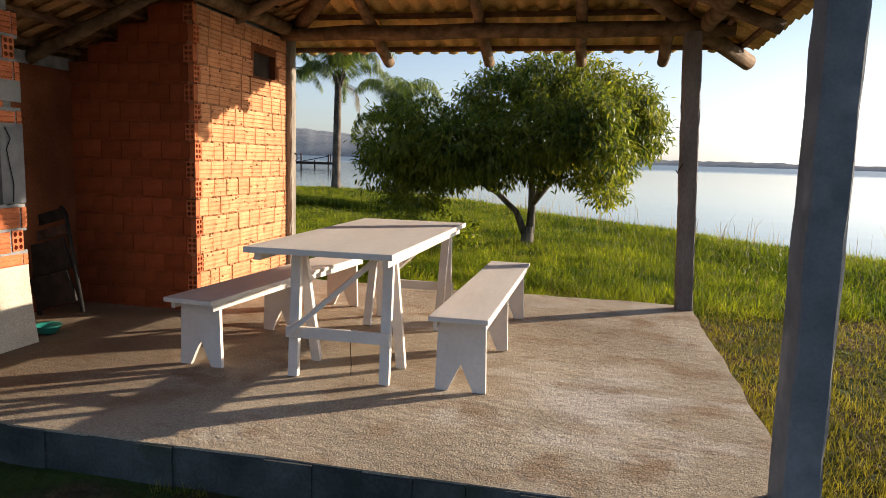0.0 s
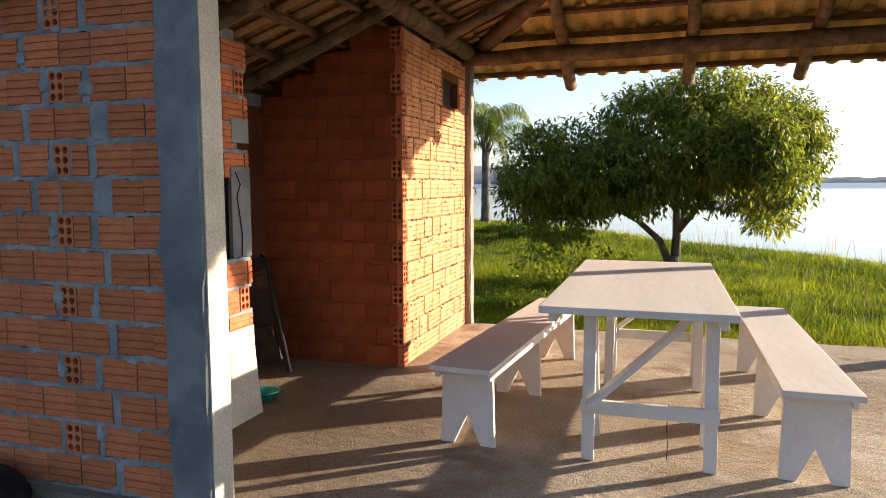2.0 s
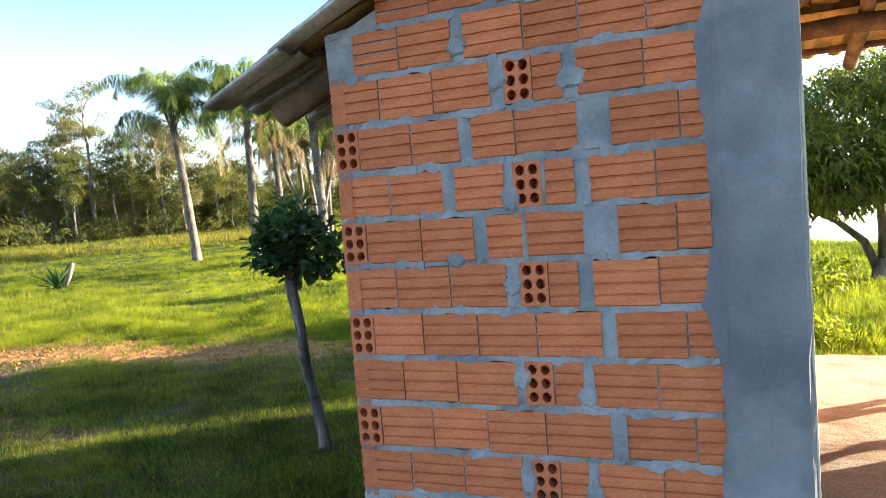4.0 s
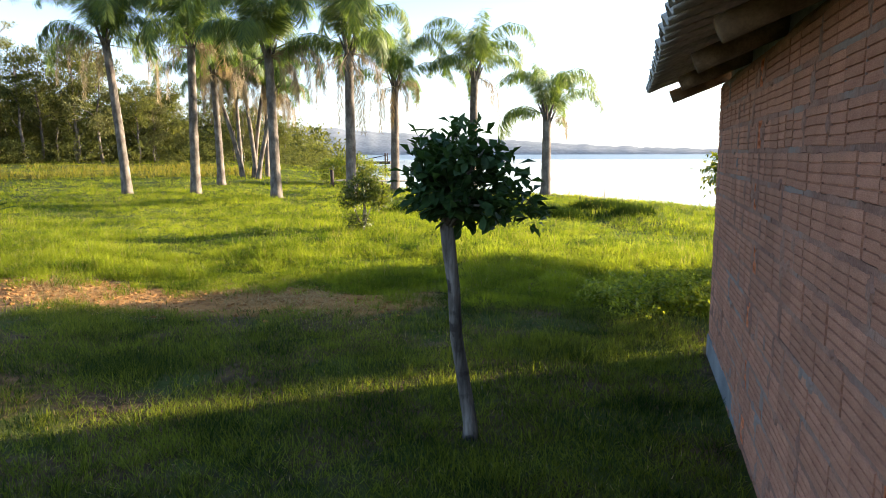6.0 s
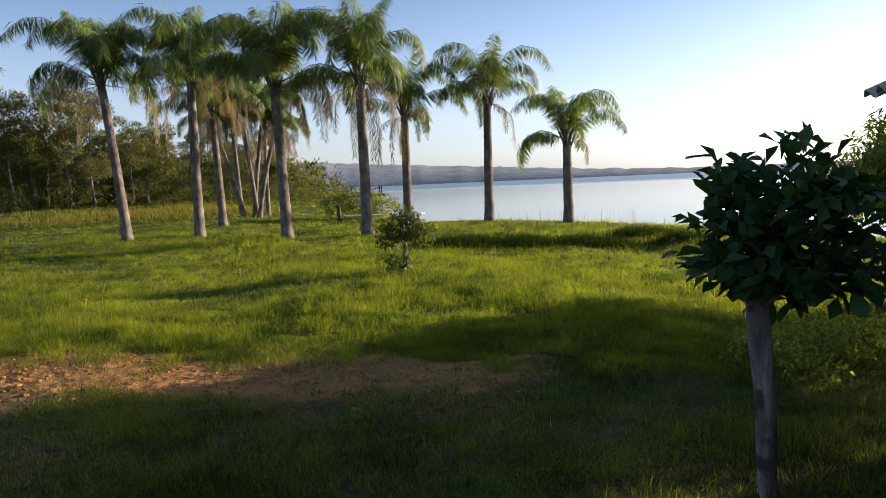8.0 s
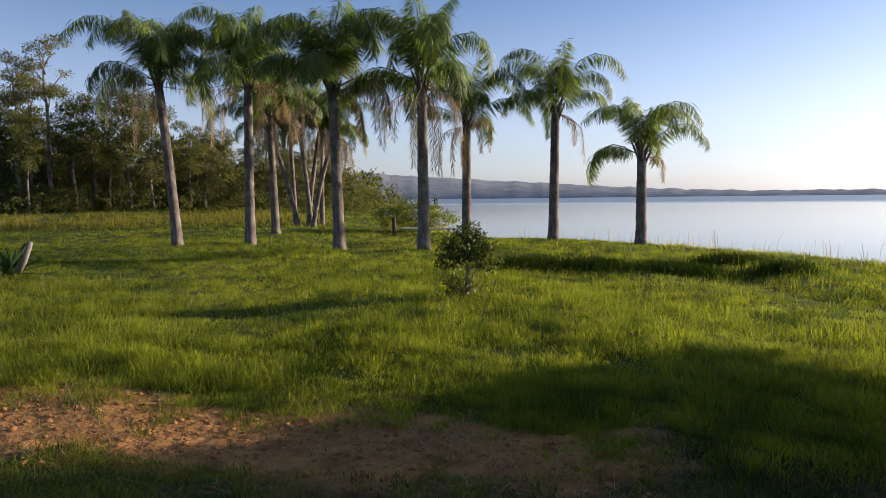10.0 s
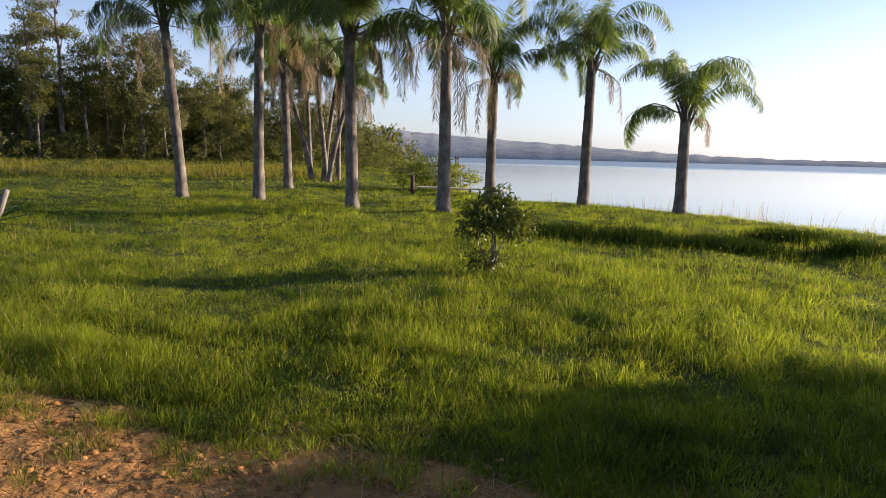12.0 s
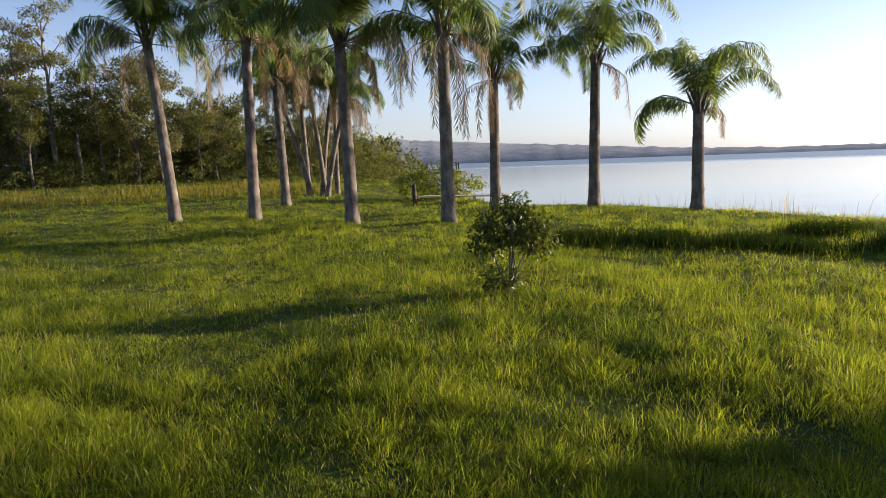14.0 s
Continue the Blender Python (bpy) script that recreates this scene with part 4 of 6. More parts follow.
def tile_mesh(name, mat):
    """One clay pan-and-roll tile: x across, y up the slope, z out."""
    bm = bmesh.new()
    prof = []
    for i in range(13):
        t_ = i / 12
        x = -TW * 0.56 + t_ * TW * 1.12
        z = 0.030 * math.cos((t_ - 0.28) * math.tau) if t_ < 0.56 else -0.022 + 0.006 * math.cos((t_ - 0.56) * 14)
        prof.append((x, z))
    rows = []
    for y, dz in ((-0.02, 0.0), (0.10, 0.0), (TL + 0.03, -0.016)):
        rows.append(([bm.verts.new((x, y, z + dz + 0.03)) for x, z in prof], [bm.verts.new((x, y, z + dz + 0.042)) for x, z in prof]))
    for (a0, a1), (b0, b1) in zip(rows, rows[1:]):
        for k in range(12):
            bm.faces.new((a0[k + 1], a0[k], b0[k], b0[k + 1]))
            bm.faces.new((a1[k], a1[k + 1], b1[k + 1], b1[k]))
    for k in range(12):
        bm.faces.new((rows[0][0][k], rows[0][0][k + 1], rows[0][1][k + 1], rows[0][1][k]))
    for s in (0, 12):
        for (a0, a1), (b0, b1) in zip(rows, rows[1:]):
            bm.faces.new((a0[s], a1[s], b1[s], b0[s]))
    bmesh.ops.recalc_face_normals(bm, faces=bm.faces)
    return mesh_of(name, bm, mat, smooth=True)


TILE = tile_mesh("tile", M_TILE)
TILE_SHADE = tile_mesh("tile", M_TILESHADE)
TILE_OLD = tile_mesh("tile", M_TILETOP)


def slope_frame(side):
    t_ = math.atan(SL)
    if side == 'B':
        ex, ey, org = Vector((-1, 0, 0)), Vector((0, -math.cos(t_), math.sin(t_))), Vector((1.25, EAVE_B, 2.48))
    elif side == 'L':
        ex, ey, org = Vector((0, -1, -0.003)), Vector((math.cos(t_), 0, math.sin(t_))), Vector((EAVE_L, 8.5, 1.903))
    else:
        ex, ey, org = Vector((0, 1, 0)), Vector((-math.cos(t_), 0, math.sin(t_))), Vector((EAVE_R, 4.10, 2.48))
    ez = ex.cross(ey)
    m = Matrix((ex, ey, ez)).transposed().to_4x4()
    m.translation = org
    return m


def build_tiles():
    rng = random.Random(8)
    rest_v, rest_f = [], []
    tv = [v.co.copy() for v in TILE.vertices]
    tf = [tuple(p.vertices) for p in TILE.polygons]
    count = 0
    for side, n_c in (('B', 26), ('L', 24), ('R', 25)):
        m = slope_frame(side)
        for r in range(13):
            for c in range(n_c):
                p = m @ Vector(((c + 0.5) * TW, (r + 0.5) * TL, 0))
                if side == 'B':
                    ok = p.z < min(roof_z('R', p.x), roof_z('L', p.x)) + 0.05
                elif side == 'L':
                    ok = p.x < RIDGE_X + 0.1 and p.y > verge_y(p.x) + 0.10 and (p.y < 6.3 or p.z < roof_z('B', p.y) + 0.05)
                else:
                    ok = p.x > RIDGE_X - 0.1 and p.z < roof_z('B', p.y) + 0.05
                if not ok:
                    continue
                mt = m @ Matrix.Translation(((c + 0.5) * TW + rng.uniform(-0.006, 0.006), r * TL + rng.uniform(-0.008, 0.008), rng.uniform(-0.003, 0.003))) @ Matrix.Rotation(rng.uniform(-0.015, 0.015), 4, 'Z')
                near = side == 'B' or (side == 'L' and r < 7)
                if near and count < 285:
                    piece("tile", TILE_OLD if side == 'L' and r == 0 else TILE_SHADE if side == 'L' else TILE, roof, mt)
                    count += 1
                else:
                    o = len(rest_v)
                    rest_v += [mt @ v for v in tv]
                    rest_f += [tuple(i + o for i in f) for f in tf]
    # the last column follows the gable edge
    m = slope_frame('L')
    for r in range(11):
        u = r * TL
        c = 8.5 - verge_y(EAVE_L + (u + 0.18) * math.cos(math.atan(SL)))
        mt = m @ Matrix.Translation((c - 0.10, u + rng.uniform(-0.008, 0.008), -0.008)) @ Matrix.Rotation(-0.12, 4, 'Z')
        piece("tile", TILE_OLD, roof, mt)
    me = bpy.data.meshes.new("tiles")
    me.from_pydata(rest_v, [], rest_f)
    me.polygons.foreach_set("use_smooth", [True] * len(me.polygons))
    me.materials.append(M_TILE)
    ob = new("tiles", me)
    ob.parent = roof
    ob["kind"] = "stuff"


build_tiles()


def roof_timber():
    # battens under each course
    for side, length, rows_ in (('B', 5.2, 8), ('L', 4.45, 12), ('R', 4.85, 8)):
        m = slope_frame(side)
        for r in range(rows_):
            up = r * TL + (0.13 if r == 0 else 0.02)
            a0, a1 = 0.0, length
            rise = up * math.sin(math.atan(SL)) / SL
            if side == 'B':
                a0, a1 = rise, 5.2 - rise * 1.0
                a1 = min(a1, 5.2)
            if side == 'R':
                a1 = 4.85 - rise
            if side == 'L':
                if r == 0:
                    continue
                a0 = max(0.0, rise - 1.2)
                a1 = 8.5 - 4.31
            if a1 - a0 < 0.3:
                continue
            bm = bmesh.new()
            box(bm, a0, a1, up - 0.02, up + 0.02, -0.045, -0.005, m)
            part("batten", bm, M_BATTEN, roof)
    # rafters: round poles down the slopes
    k = 0
    for x in (-2.5, -1.38, -0.41, 0.4):
        top = min(HIP_Y + 0.0, 8.95)
        y_top = 8.95 - (8.95 - HIP_Y) * (1 - abs(x - RIDGE_X) / 2.606)
        bm = bmesh.new()
        log_between(bm, (x, 8.93, roof_z('B', 8.93) - 0.11), (x + 0.02, y_top, roof_z('B', y_top) - 0.11), 0.058, 0.052, seed=k)
        part("rafter", bm, M_LOG, roof, smooth=True)
        k += 1
    for y in (4.33, 5.2, 6.2, 7.3, 8.42):
        x_top = RIDGE_X if y < HIP_Y else RIDGE_X - (y - HIP_Y)
        bm = bmesh.new()
        sag = 0.003 * (8.5 - y)
        log_between(bm, (-5.12, y, roof_z('L', -5.12) - 0.10 - sag), (x_top, y, roof_z('L', x_top) - 0.11 - sag), 0.052, 0.05, seed=k)
        part("rafter", bm, M_LOG, roof, smooth=True)
        k += 1
    for y in (4.16, 5.2, 6.2, 7.3):
        x_top = RIDGE_X if y < HIP_Y else RIDGE_X + (y - HIP_Y)
        bm = bmesh.new()
        log_between(bm, (1.15, y, roof_z('R', 1.15) - 0.11), (x_top, y, roof_z('R', x_top) - 0.11), 0.058, 0.052, seed=k)
        part("rafter", bm, M_LOG, roof, smooth=True)
        k += 1
    for p, q in (((1.22, 8.92, 2.37), (RIDGE_X, HIP_Y, 3.44)), ((-3.42, 8.42, 2.62), (RIDGE_X, HIP_Y, 3.44))):
        bm = bmesh.new()
        log_between(bm, p, q, 0.075, 0.06, seed=k)
        part("hip_rafter", bm, M_LOG, roof, smooth=True)
        k += 1
    for name, p, q, r0, mat in (("eave_beam", (-3.5, 8.2, 2.578), (0.95, 8.16, 2.565), 0.072, M_LOG), ("side_beam", (-3.39, 4.15, 2.62), (-3.38, 8.45, 2.63), 0.072, M_LOG),
                                ("side_beam", (0.70, 4.1, 2.62), (0.72, 8.3, 2.60), 0.07, M_LOG), ("ridge_beam", (RIDGE_X, 4.1, 3.42), (RIDGE_X, HIP_Y, 3.42), 0.07, M_LOG),
                                ("front_beam", (-3.5, 4.22, 2.66), (0.9, 4.22, 2.64), 0.075, M_LOG), ("wall_plate", (X_L + 0.07, 4.30, 1.93), (X_L + 0.07, 8.45, 1.93), 0.05, M_LOG)):
        bm = bmesh.new()
        log_between(bm, p, q, r0, seed=k, n=12)
        part(name, bm, mat, roof, smooth=True)
        k += 1
    # verge board strip of old sheet along the front edge
    bm = bmesh.new()
    m = slope_frame('L')
    for r in range(6):
        u0, u1 = r * 0.78 + 0.01, r * 0.78 + 0.79
        c0, c1 = [8.5 - verge_y(EAVE_L + u * math.cos(math.atan(SL))) for u in (u0, u1)]
        sk = Matrix.Identity(4)
        sk[0][1] = (c1 - c0) / (u1 - u0)
        box(bm, -0.05, 0.0, 0.0, u1 - u0, 0.0 + 0.004 * (r % 2), 0.036 + 0.004 * (r % 2), m @ Matrix.Translation((c0, u0, 0)) @ sk, 0.006)
    part("verge", bm, M_TILETOP, roof, "grey weathered verge along the gable")


roof_timber()

# ---- barbecue oven in the recess ----


def build_oven():
    oven = tagged(empty("barbecue_oven", (-4.3, 4.8, 0)), "brick barbecue oven with a plastered base and dark opening", "oven")
    inv = Matrix.Translation((4.3, -4.8, 0))
    x1, y0, y1 = -3.95, 4.30, 5.35
    bm = bmesh.new()
    ya, yb, za, zb = 4.55, 5.16, 0.97, 1.46
    for bx in ((X_L + 0.14, x1 - 0.07, y0, y1 - 0.012, 0.0, za), (X_L + 0.14, x1 - 0.07, y0, y1 - 0.012, zb, 2.3), (X_L + 0.14, x1 - 0.07, yb, y1 - 0.012, za, zb), (X_L + 0.14, x1 - 0.07, y0, ya, za, zb)):
        box(bm, *bx, inv)
    part("body", bm, M_MORTAR, oven)
    bm = bmesh.new()
    box(bm, X_L + 0.2, x1 - 0.25, ya, yb, za, zb, inv)
    for bx in ((ya - 0.004, ya + 0.012, za, zb), (yb - 0.012, yb + 0.004, za, zb), (ya, yb, zb - 0.012, zb + 0.004), (ya, yb, za - 0.004, za + 0.012)):
        box(bm, x1 - 0.27, x1 - 0.035, *bx, inv)
    part("firebox", bm, M_DARK, oven, "soot-black firebox")
    bm = bmesh.new()
    box(bm, x1 - 0.02, x1 + 0.006, yb, y1, 0.97, 1.5, inv, bevel=0.004)
    box(bm, x1 - 0.02, x1 + 0.005, yb + 0.02, y1, 1.64, 1.78, inv, bevel=0.004)
    part("cement_patch", bm, M_CEMENT, oven, "cracked grey cement patch")
    # swelling plaster base
    bm = bmesh.new()
    n_ = 10
    rings = []
    for i in range(n_ + 1):
        t_ = i / n_
        z = 0.55 * t_
        o = 0.032 * (1 - t_) ** 1.6 + 0.012
        rings.append([bm.verts.new(inv @ Vector(p)) for p in ((x1 - 0.3, y0, z), (x1 + o + 0.006 * noise.noise((0, 1, z * 9)), y0, z), (x1 + o, (y0 + y1) / 2, z), (x1 + o + 0.004, y1 + o * 0.8 - 0.03, z), (x1 + o - 0.03, y1 + o * 0.8, z), (x1 - 0.3, y1 + o * 0.8, z))])
    for a_, b_ in zip(rings, rings[1:]):
        for k in range(5):
            bm.faces.new((a_[k], a_[k + 1], b_[k + 1], b_[k]))
    bm.faces.new(rings[-1])
    bmesh.ops.recalc_face_normals(bm, faces=bm.faces)
    part("plaster_base", bm, M_PLASTER, oven, "pale smooth plaster base")
    m = inv @ Matrix.Translation((x1, y0, 0)) @ Matrix.Rotation(radians(90), 4, 'Z')
    rows_ = [[('b', 0.19), ('g', 0.012)] * 5 + [('b', 0.05)], [('b', 0.13), ('g', 0.02), ('b', 0.19), ('g', 0.012), ('b', 0.19), ('g', 0.012), ('b', 0.19), ('g', 0.012), ('b', 0.15), ('g', 0.02), ('h', BT)]]
    lay_wall(oven, m, y1 - y0, lambda c: 2.2, lambda k, rng: rows_[k % 2], 9, skip=lambda c, z: z < 0.53 or (ya - 0.06 < y0 + c < yb + 0.1 and za < z < zb + 0.03) or (y0 + c > yb + 0.03 and (0.97 < z < 1.5 or 1.64 < z < 1.8)))
    return oven


build_oven()


# ---- table and benches ----
def board(bm, p, q, w, th, up=(0, 0, 1), bevel=0.004):
    """A sawn batten from p to q: w across, th thick (towards up)."""
    p, q = Vector(p), Vector(q)
    d = q - p
    ey = d.normalized()
    ex = ey.cross(Vector(up)).normalized()
    ez = ex.cross(ey)
    m = Matrix((ex, ey, ez)).transposed().to_4x4()
    m.translation = p
    box(bm, -w / 2, w / 2, 0, d.length, -th / 2, th / 2, m, bevel)


def build_table():
    t_ = tagged(empty("table", (-1.688, 6.075, 0)), "long white-painted wooden trestle table on splayed legs", "table")
    inv = Matrix.Translation((1.688, -6.075, 0))
    x0, x1, y0, y1, zt = -2.14, -1.236, 5.0, 7.13, 0.812
    bm = bmesh.new()
    box(bm, x0, x1, y0, y1, zt - 0.036, zt, inv, bevel=0.006)
    part("tabletop", bm, M_PAINT, t_)
    for xa in (x0 + 0.06, x1 - 0.06):
        bm = bmesh.new()
        box(bm, xa - 0.02, xa + 0.02, y0 + 0.06, y1 - 0.06, zt - 0.085, zt - 0.036, inv, bevel=0.004)
        part("rail", bm, M_PAINT, t_)
    for ye, s in ((5.2, 1), (6.93, -1)):
        for xa in (-1.915, -1.332):
            for yf, yt in ((ye, ye + 0.06 * s), (ye + 0.36 * s, ye + 0.12 * s)):
                bm = bmesh.new()
                board(bm, inv @ Vector((xa, yf, 0.0)), inv @ Vector((xa, yt, zt - 0.04)), 0.062, 0.042, up=(0, 1, 0))
                part("leg", bm, M_PAINT, t_)
        bm = bmesh.new()
        board(bm, inv @ Vector((-1.95, ye - 0.024 * s, 0.285)), inv @ Vector((-1.295, ye - 0.024 * s, 0.285)), 0.03, 0.07)
        part("stretcher", bm, M_PAINT, t_)
        bm = bmesh.new()
        board(bm, inv @ Vector((-1.915, ye - 0.05 * s, 0.29)), inv @ Vector((-1.40, ye + 0.12 * s, zt - 0.05)), 0.06, 0.03)
        part("brace", bm, M_PAINT, t_)


build_table()


def build_bench(x0, x1, y0, y1, zt, label, turn=0.0):
    bench = tagged(empty("bench", ((x0 + x1) / 2, (y0 + y1) / 2, 0)), label, "bench", group="benches beside the table")
    inv = Matrix.Translation((-(x0 + x1) / 2, -(y0 + y1) / 2, 0))
    bm = bmesh.new()
    box(bm, x0, x1, y0, y1, zt - 0.03, zt, inv, bevel=0.006)
    part("seat", bm, M_PAINT, bench)
    for yc in (y0 + 0.14, (y0 + y1) / 2 - 0.05, y1 - 0.16):
        bm = bmesh.new()
        xa, xb, xm, h = x0 + 0.02, x1 - 0.02, (x0 + x1) / 2, zt - 0.03
        out = [(xa, 0), (xa + 0.075, 0), (xm, 0.165), (xb - 0.075, 0), (xb, 0), (xb - 0.012, h), (xa + 0.012, h)]
        f = [[bm.verts.new(inv @ Vector((x, y, z))) for x, z in out] for y in (yc - 0.014, yc + 0.014)]
        bm.faces.new(f[0])
        bm.faces.new(f[1][::-1])
        for k in range(len(out)):
            q = (k + 1) % len(out)
            bm.faces.new((f[0][k], f[1][k], f[1][q], f[0][q]))
        bmesh.ops.recalc_face_normals(bm, faces=bm.faces)
        part("leg_board", bm, M_PAINT, bench)
    for xa in (x0 + 0.03, x1 - 0.03):
        bm = bmesh.new()
        box(bm, xa - 0.012, xa + 0.012, y0 + 0.05, y1 - 0.06, zt - 0.075, zt - 0.03, inv, bevel=0.003)
        part("rail", bm, M_PAINT, bench)
    bench.rotation_euler.z = radians(turn)
    return bench


build_bench(-1.047, -0.705, 5.09, 7.37, 0.465, "white-painted plank bench standing in the sun")
build_bench(-2.637, -2.292, 5.08, 7.39, 0.452, "white-painted plank bench between table and brick wall", turn=-5.0)


# ---- clutter in the recess ----
def build_clutter():
    fr = tagged(empty("folding_chair", (-4.34, 6.26, 0)), "dark folded chair standing before the brick wall", "chair")
    ang = Matrix.Translation((0.0, 0.0, 0.0)) @ Matrix.Rotation(radians(-16), 4, 'Y') @ Matrix.Rotation(radians(3), 4, 'X')
    for i, x in enumerate((-0.17, 0.2)):
        bm = bmesh.new()
        tube(bm, [ang @ Vector((x + 0.05 * i, -0.25, 0.0)), ang @ Vector((x, -0.04, 0.8)), ang @ Vector((x * 0.8, -0.02, 0.86))], [0.018] * 3, 8)
        part("side_tube", bm, M_BLACK, fr, smooth=True)
    for z0, z1, mat in ((0.10, 0.36, M_BLACK), (0.36, 0.62, M_BLACK), (0.64, 0.72, M_DARKWOOD), (0.76, 0.85, M_BLACK)):
        bm = bmesh.new()
        box(bm, -0.17, 0.2, -0.25 + 0.26 * z0, -0.225 + 0.26 * z0, z0, z1, ang, bevel=0.006)
        part("slat", bm, mat, fr)
    bowl = tagged(empty("bowl", (-4.02, 5.56, 0.0)), "small teal plastic bowl on the floor", "bowl")
    bm = bmesh.new()
    rings = []
    for r, z in ((0.05, 0.004), (0.075, 0.02), (0.095, 0.06), (0.10, 0.066), (0.092, 0.06), (0.07, 0.022), (0.04, 0.012)):
        rings.append([bm.verts.new((r * math.cos(k * math.tau / 20), r * math.sin(k * math.tau / 20), z)) for k in range(20)])
    for a_, b_ in zip(rings, rings[1:]):
        for k in range(20):
            bm.faces.new((a_[k], a_[(k + 1) % 20], b_[(k + 1) % 20], b_[k]))
    bm.faces.new(rings[0][::-1])
    bm.faces.new(rings[-1])
    part("shell", bm, M_TEAL, bowl, smooth=True)


build_clutter()


# ---- trees ----
def limb_tree(bm, base, top_points, r0, seed):
    rng = random.Random(seed)
    base = Vector(base)
    for i, tp in enumerate(top_points):
        tp = Vector(tp)
        mid = base.lerp(tp, 0.45) + Vector((rng.uniform(-.12, .12), rng.uniform(-.12, .12), 0.18))
        pts = [base, base.lerp(mid, 0.5), mid, mid.lerp(tp, 0.5) + Vector((0, 0, 0.08)), tp]
        tube(bm, pts, [r0, r0 * 0.8, r0 * 0.55, r0 * 0.32, r0 * 0.12], 8, wob=0.06, seed=seed + i)


def crown_leaves(rng, lobes, n_twigs, per, length, width, spread=0.22, hang=0.5):
    """Leaves in sprays on the skin of several lobes. lobes: (centre, radii)."""
    vol = np.array([r[0] * r[1] + r[1] * r[2] + r[0] * r[2] for _, r in lobes], float)
    pick = rng.choice(len(lobes), n_twigs, p=vol / vol.sum())
    c = np.array([l[0] for l in lobes], float)[pick]
    r = np.array([l[1] for l in lobes], float)[pick]
    d = unit(rng, n_twigs)
    s = rng.uniform(0.45, 1.05, (n_twigs, 1)) ** 0.6
    tips = c + d * r * s
    out = d / np.linalg.norm(d, axis=1, keepdims=True)
    tp = np.repeat(tips, per, 0)
    od = np.repeat(out, per, 0)
    n_ = len(tp)
    pos = tp + rng.normal(size=(n_, 3)) * spread * np.array([1, 1, 0.7])
    axis = od * 0.6 + unit(rng, n_) * 0.8 + np.array([0, 0, -hang])
    nor = unit(rng, n_) * 0.7 + np.array([0, 0, 1.0]) + od * 0.3
    return pos, axis, nor, rng.uniform(*length, n_), rng.uniform(*width, n_)


def build_big_tree():
    tree = tagged(empty("tree", (-1.42, 14.05, GROUND)), "low spreading leafy tree with a forked trunk, half sunlit", "tree")
    bm = bmesh.new()
    tube(bm, [(0, 0, -0.1), (0.01, 0, 0.1), (0.02, 0.0, 0.36)], [0.15, 0.115, 0.10], 12, wob=0.08, seed=4)
    tube(bm, [(-0.03, 0, 0.2), (-0.2, -0.05, 0.62), (-0.55, -0.1, 0.95), (-1.0, -0.1, 1.2), (-1.7, 0, 1.7)], [0.07, 0.06, 0.05, 0.035, 0.015], 9, wob=0.06, seed=5)
    tube(bm, [(0.05, 0, 0.25), (0.07, 0.02, 0.7), (0.05, 0.05, 1.2), (0.15, 0.1, 2.0), (0.3, 0.1, 2.9)], [0.085, 0.07, 0.06, 0.04, 0.015], 9, wob=0.06, seed=6)
    limb_tree(bm, (0.06, 0.03, 0.75), [(1.3, 0.2, 2.0), (0.8, -0.9, 1.7), (0.5, 1.0, 2.0)], 0.06, 17)
    limb_tree(bm, (-0.55, -0.1, 0.95), [(-1.3, -0.9, 1.8), (-1.0, 0.9, 1.9), (-2.4, 0.1, 1.7)], 0.045, 31)
    part("trunk", bm, M_BARK, tree, smooth=True)
    rng = np.random.default_rng(11)
    lobes = [((0.0, -0.35, 2.35), (1.25, 1.3, 1.0)), ((1.15, 0.0, 2.4), (1.05, 1.15, 0.72)), ((-1.55, -0.5, 1.75), (0.9, 1.0, 0.65)), ((-1.5, 0.0, 1.5), (0.85, 0.9, 0.42)), ((0.55, 0, 3.0), (1.0, 0.95, 0.48)), ((1.6, 0.2, 2.2), (0.7, 0.85, 0.6)),
             ((-1.4, -0.8, 1.35), (0.95, 0.7, 0.36)), ((1.3, -0.2, 1.5), (0.5, 0.55, 0.33)), ((-2.0, -1.75, 1.85), (0.62, 0.6, 0.58)), ((-0.3, -0.7, 1.6), (1.0, 0.7, 0.5)), ((-0.9, -1.6, 1.75), (1.15, 0.75, 0.55)), ((0.5, -1.5, 2.0), (0.9, 0.7, 0.55)),
             ((-1.9, -1.3, 1.6), (0.75, 0.7, 0.45)), ((1.4, -0.3, 1.0), (0.28, 0.35, 0.2)), ((-2.2, -1.6, 1.35), (0.45, 0.5, 0.38)), ((-1.7, -1.4, 2.2), (0.65, 0.6, 0.38)), ((-0.5, -0.4, 2.65), (0.8, 0.8, 0.45)), ((1.75, 0.2, 2.55), (0.5, 0.6, 0.45)),
             ((0.95, -1.25, 2.3), (0.7, 0.65, 0.5)), ((1.0, -1.55, 1.9), (0.6, 0.6, 0.3)), ((1.26, -1.77, 1.18), (0.3, 0.3, 0.36)), ((1.32, -1.73, 1.65), (0.4, 0.4, 0.4)), ((-1.7, -1.5, 0.95), (0.5, 0.5, 0.25)), ((1.0, -1.74, 1.98), (0.42, 0.42, 0.45)), ((2.05, 0.3, 2.0), (0.35, 0.4, 0.35)), ((-2.25, 0.4, 1.42), (0.5, 0.5, 0.36)), ((-2.4, 0.5, 1.22), (0.4, 0.4, 0.3)), ((0.9, -0.6, 1.42), (0.5, 0.4, 0.25)), ((1.36, -2.3, 1.58), (0.36, 0.36, 0.3)), ((1.08, -1.77, 2.13), (0.38, 0.38, 0.32)), ((1.04, -1.82, 2.43), (0.36, 0.36, 0.28))]
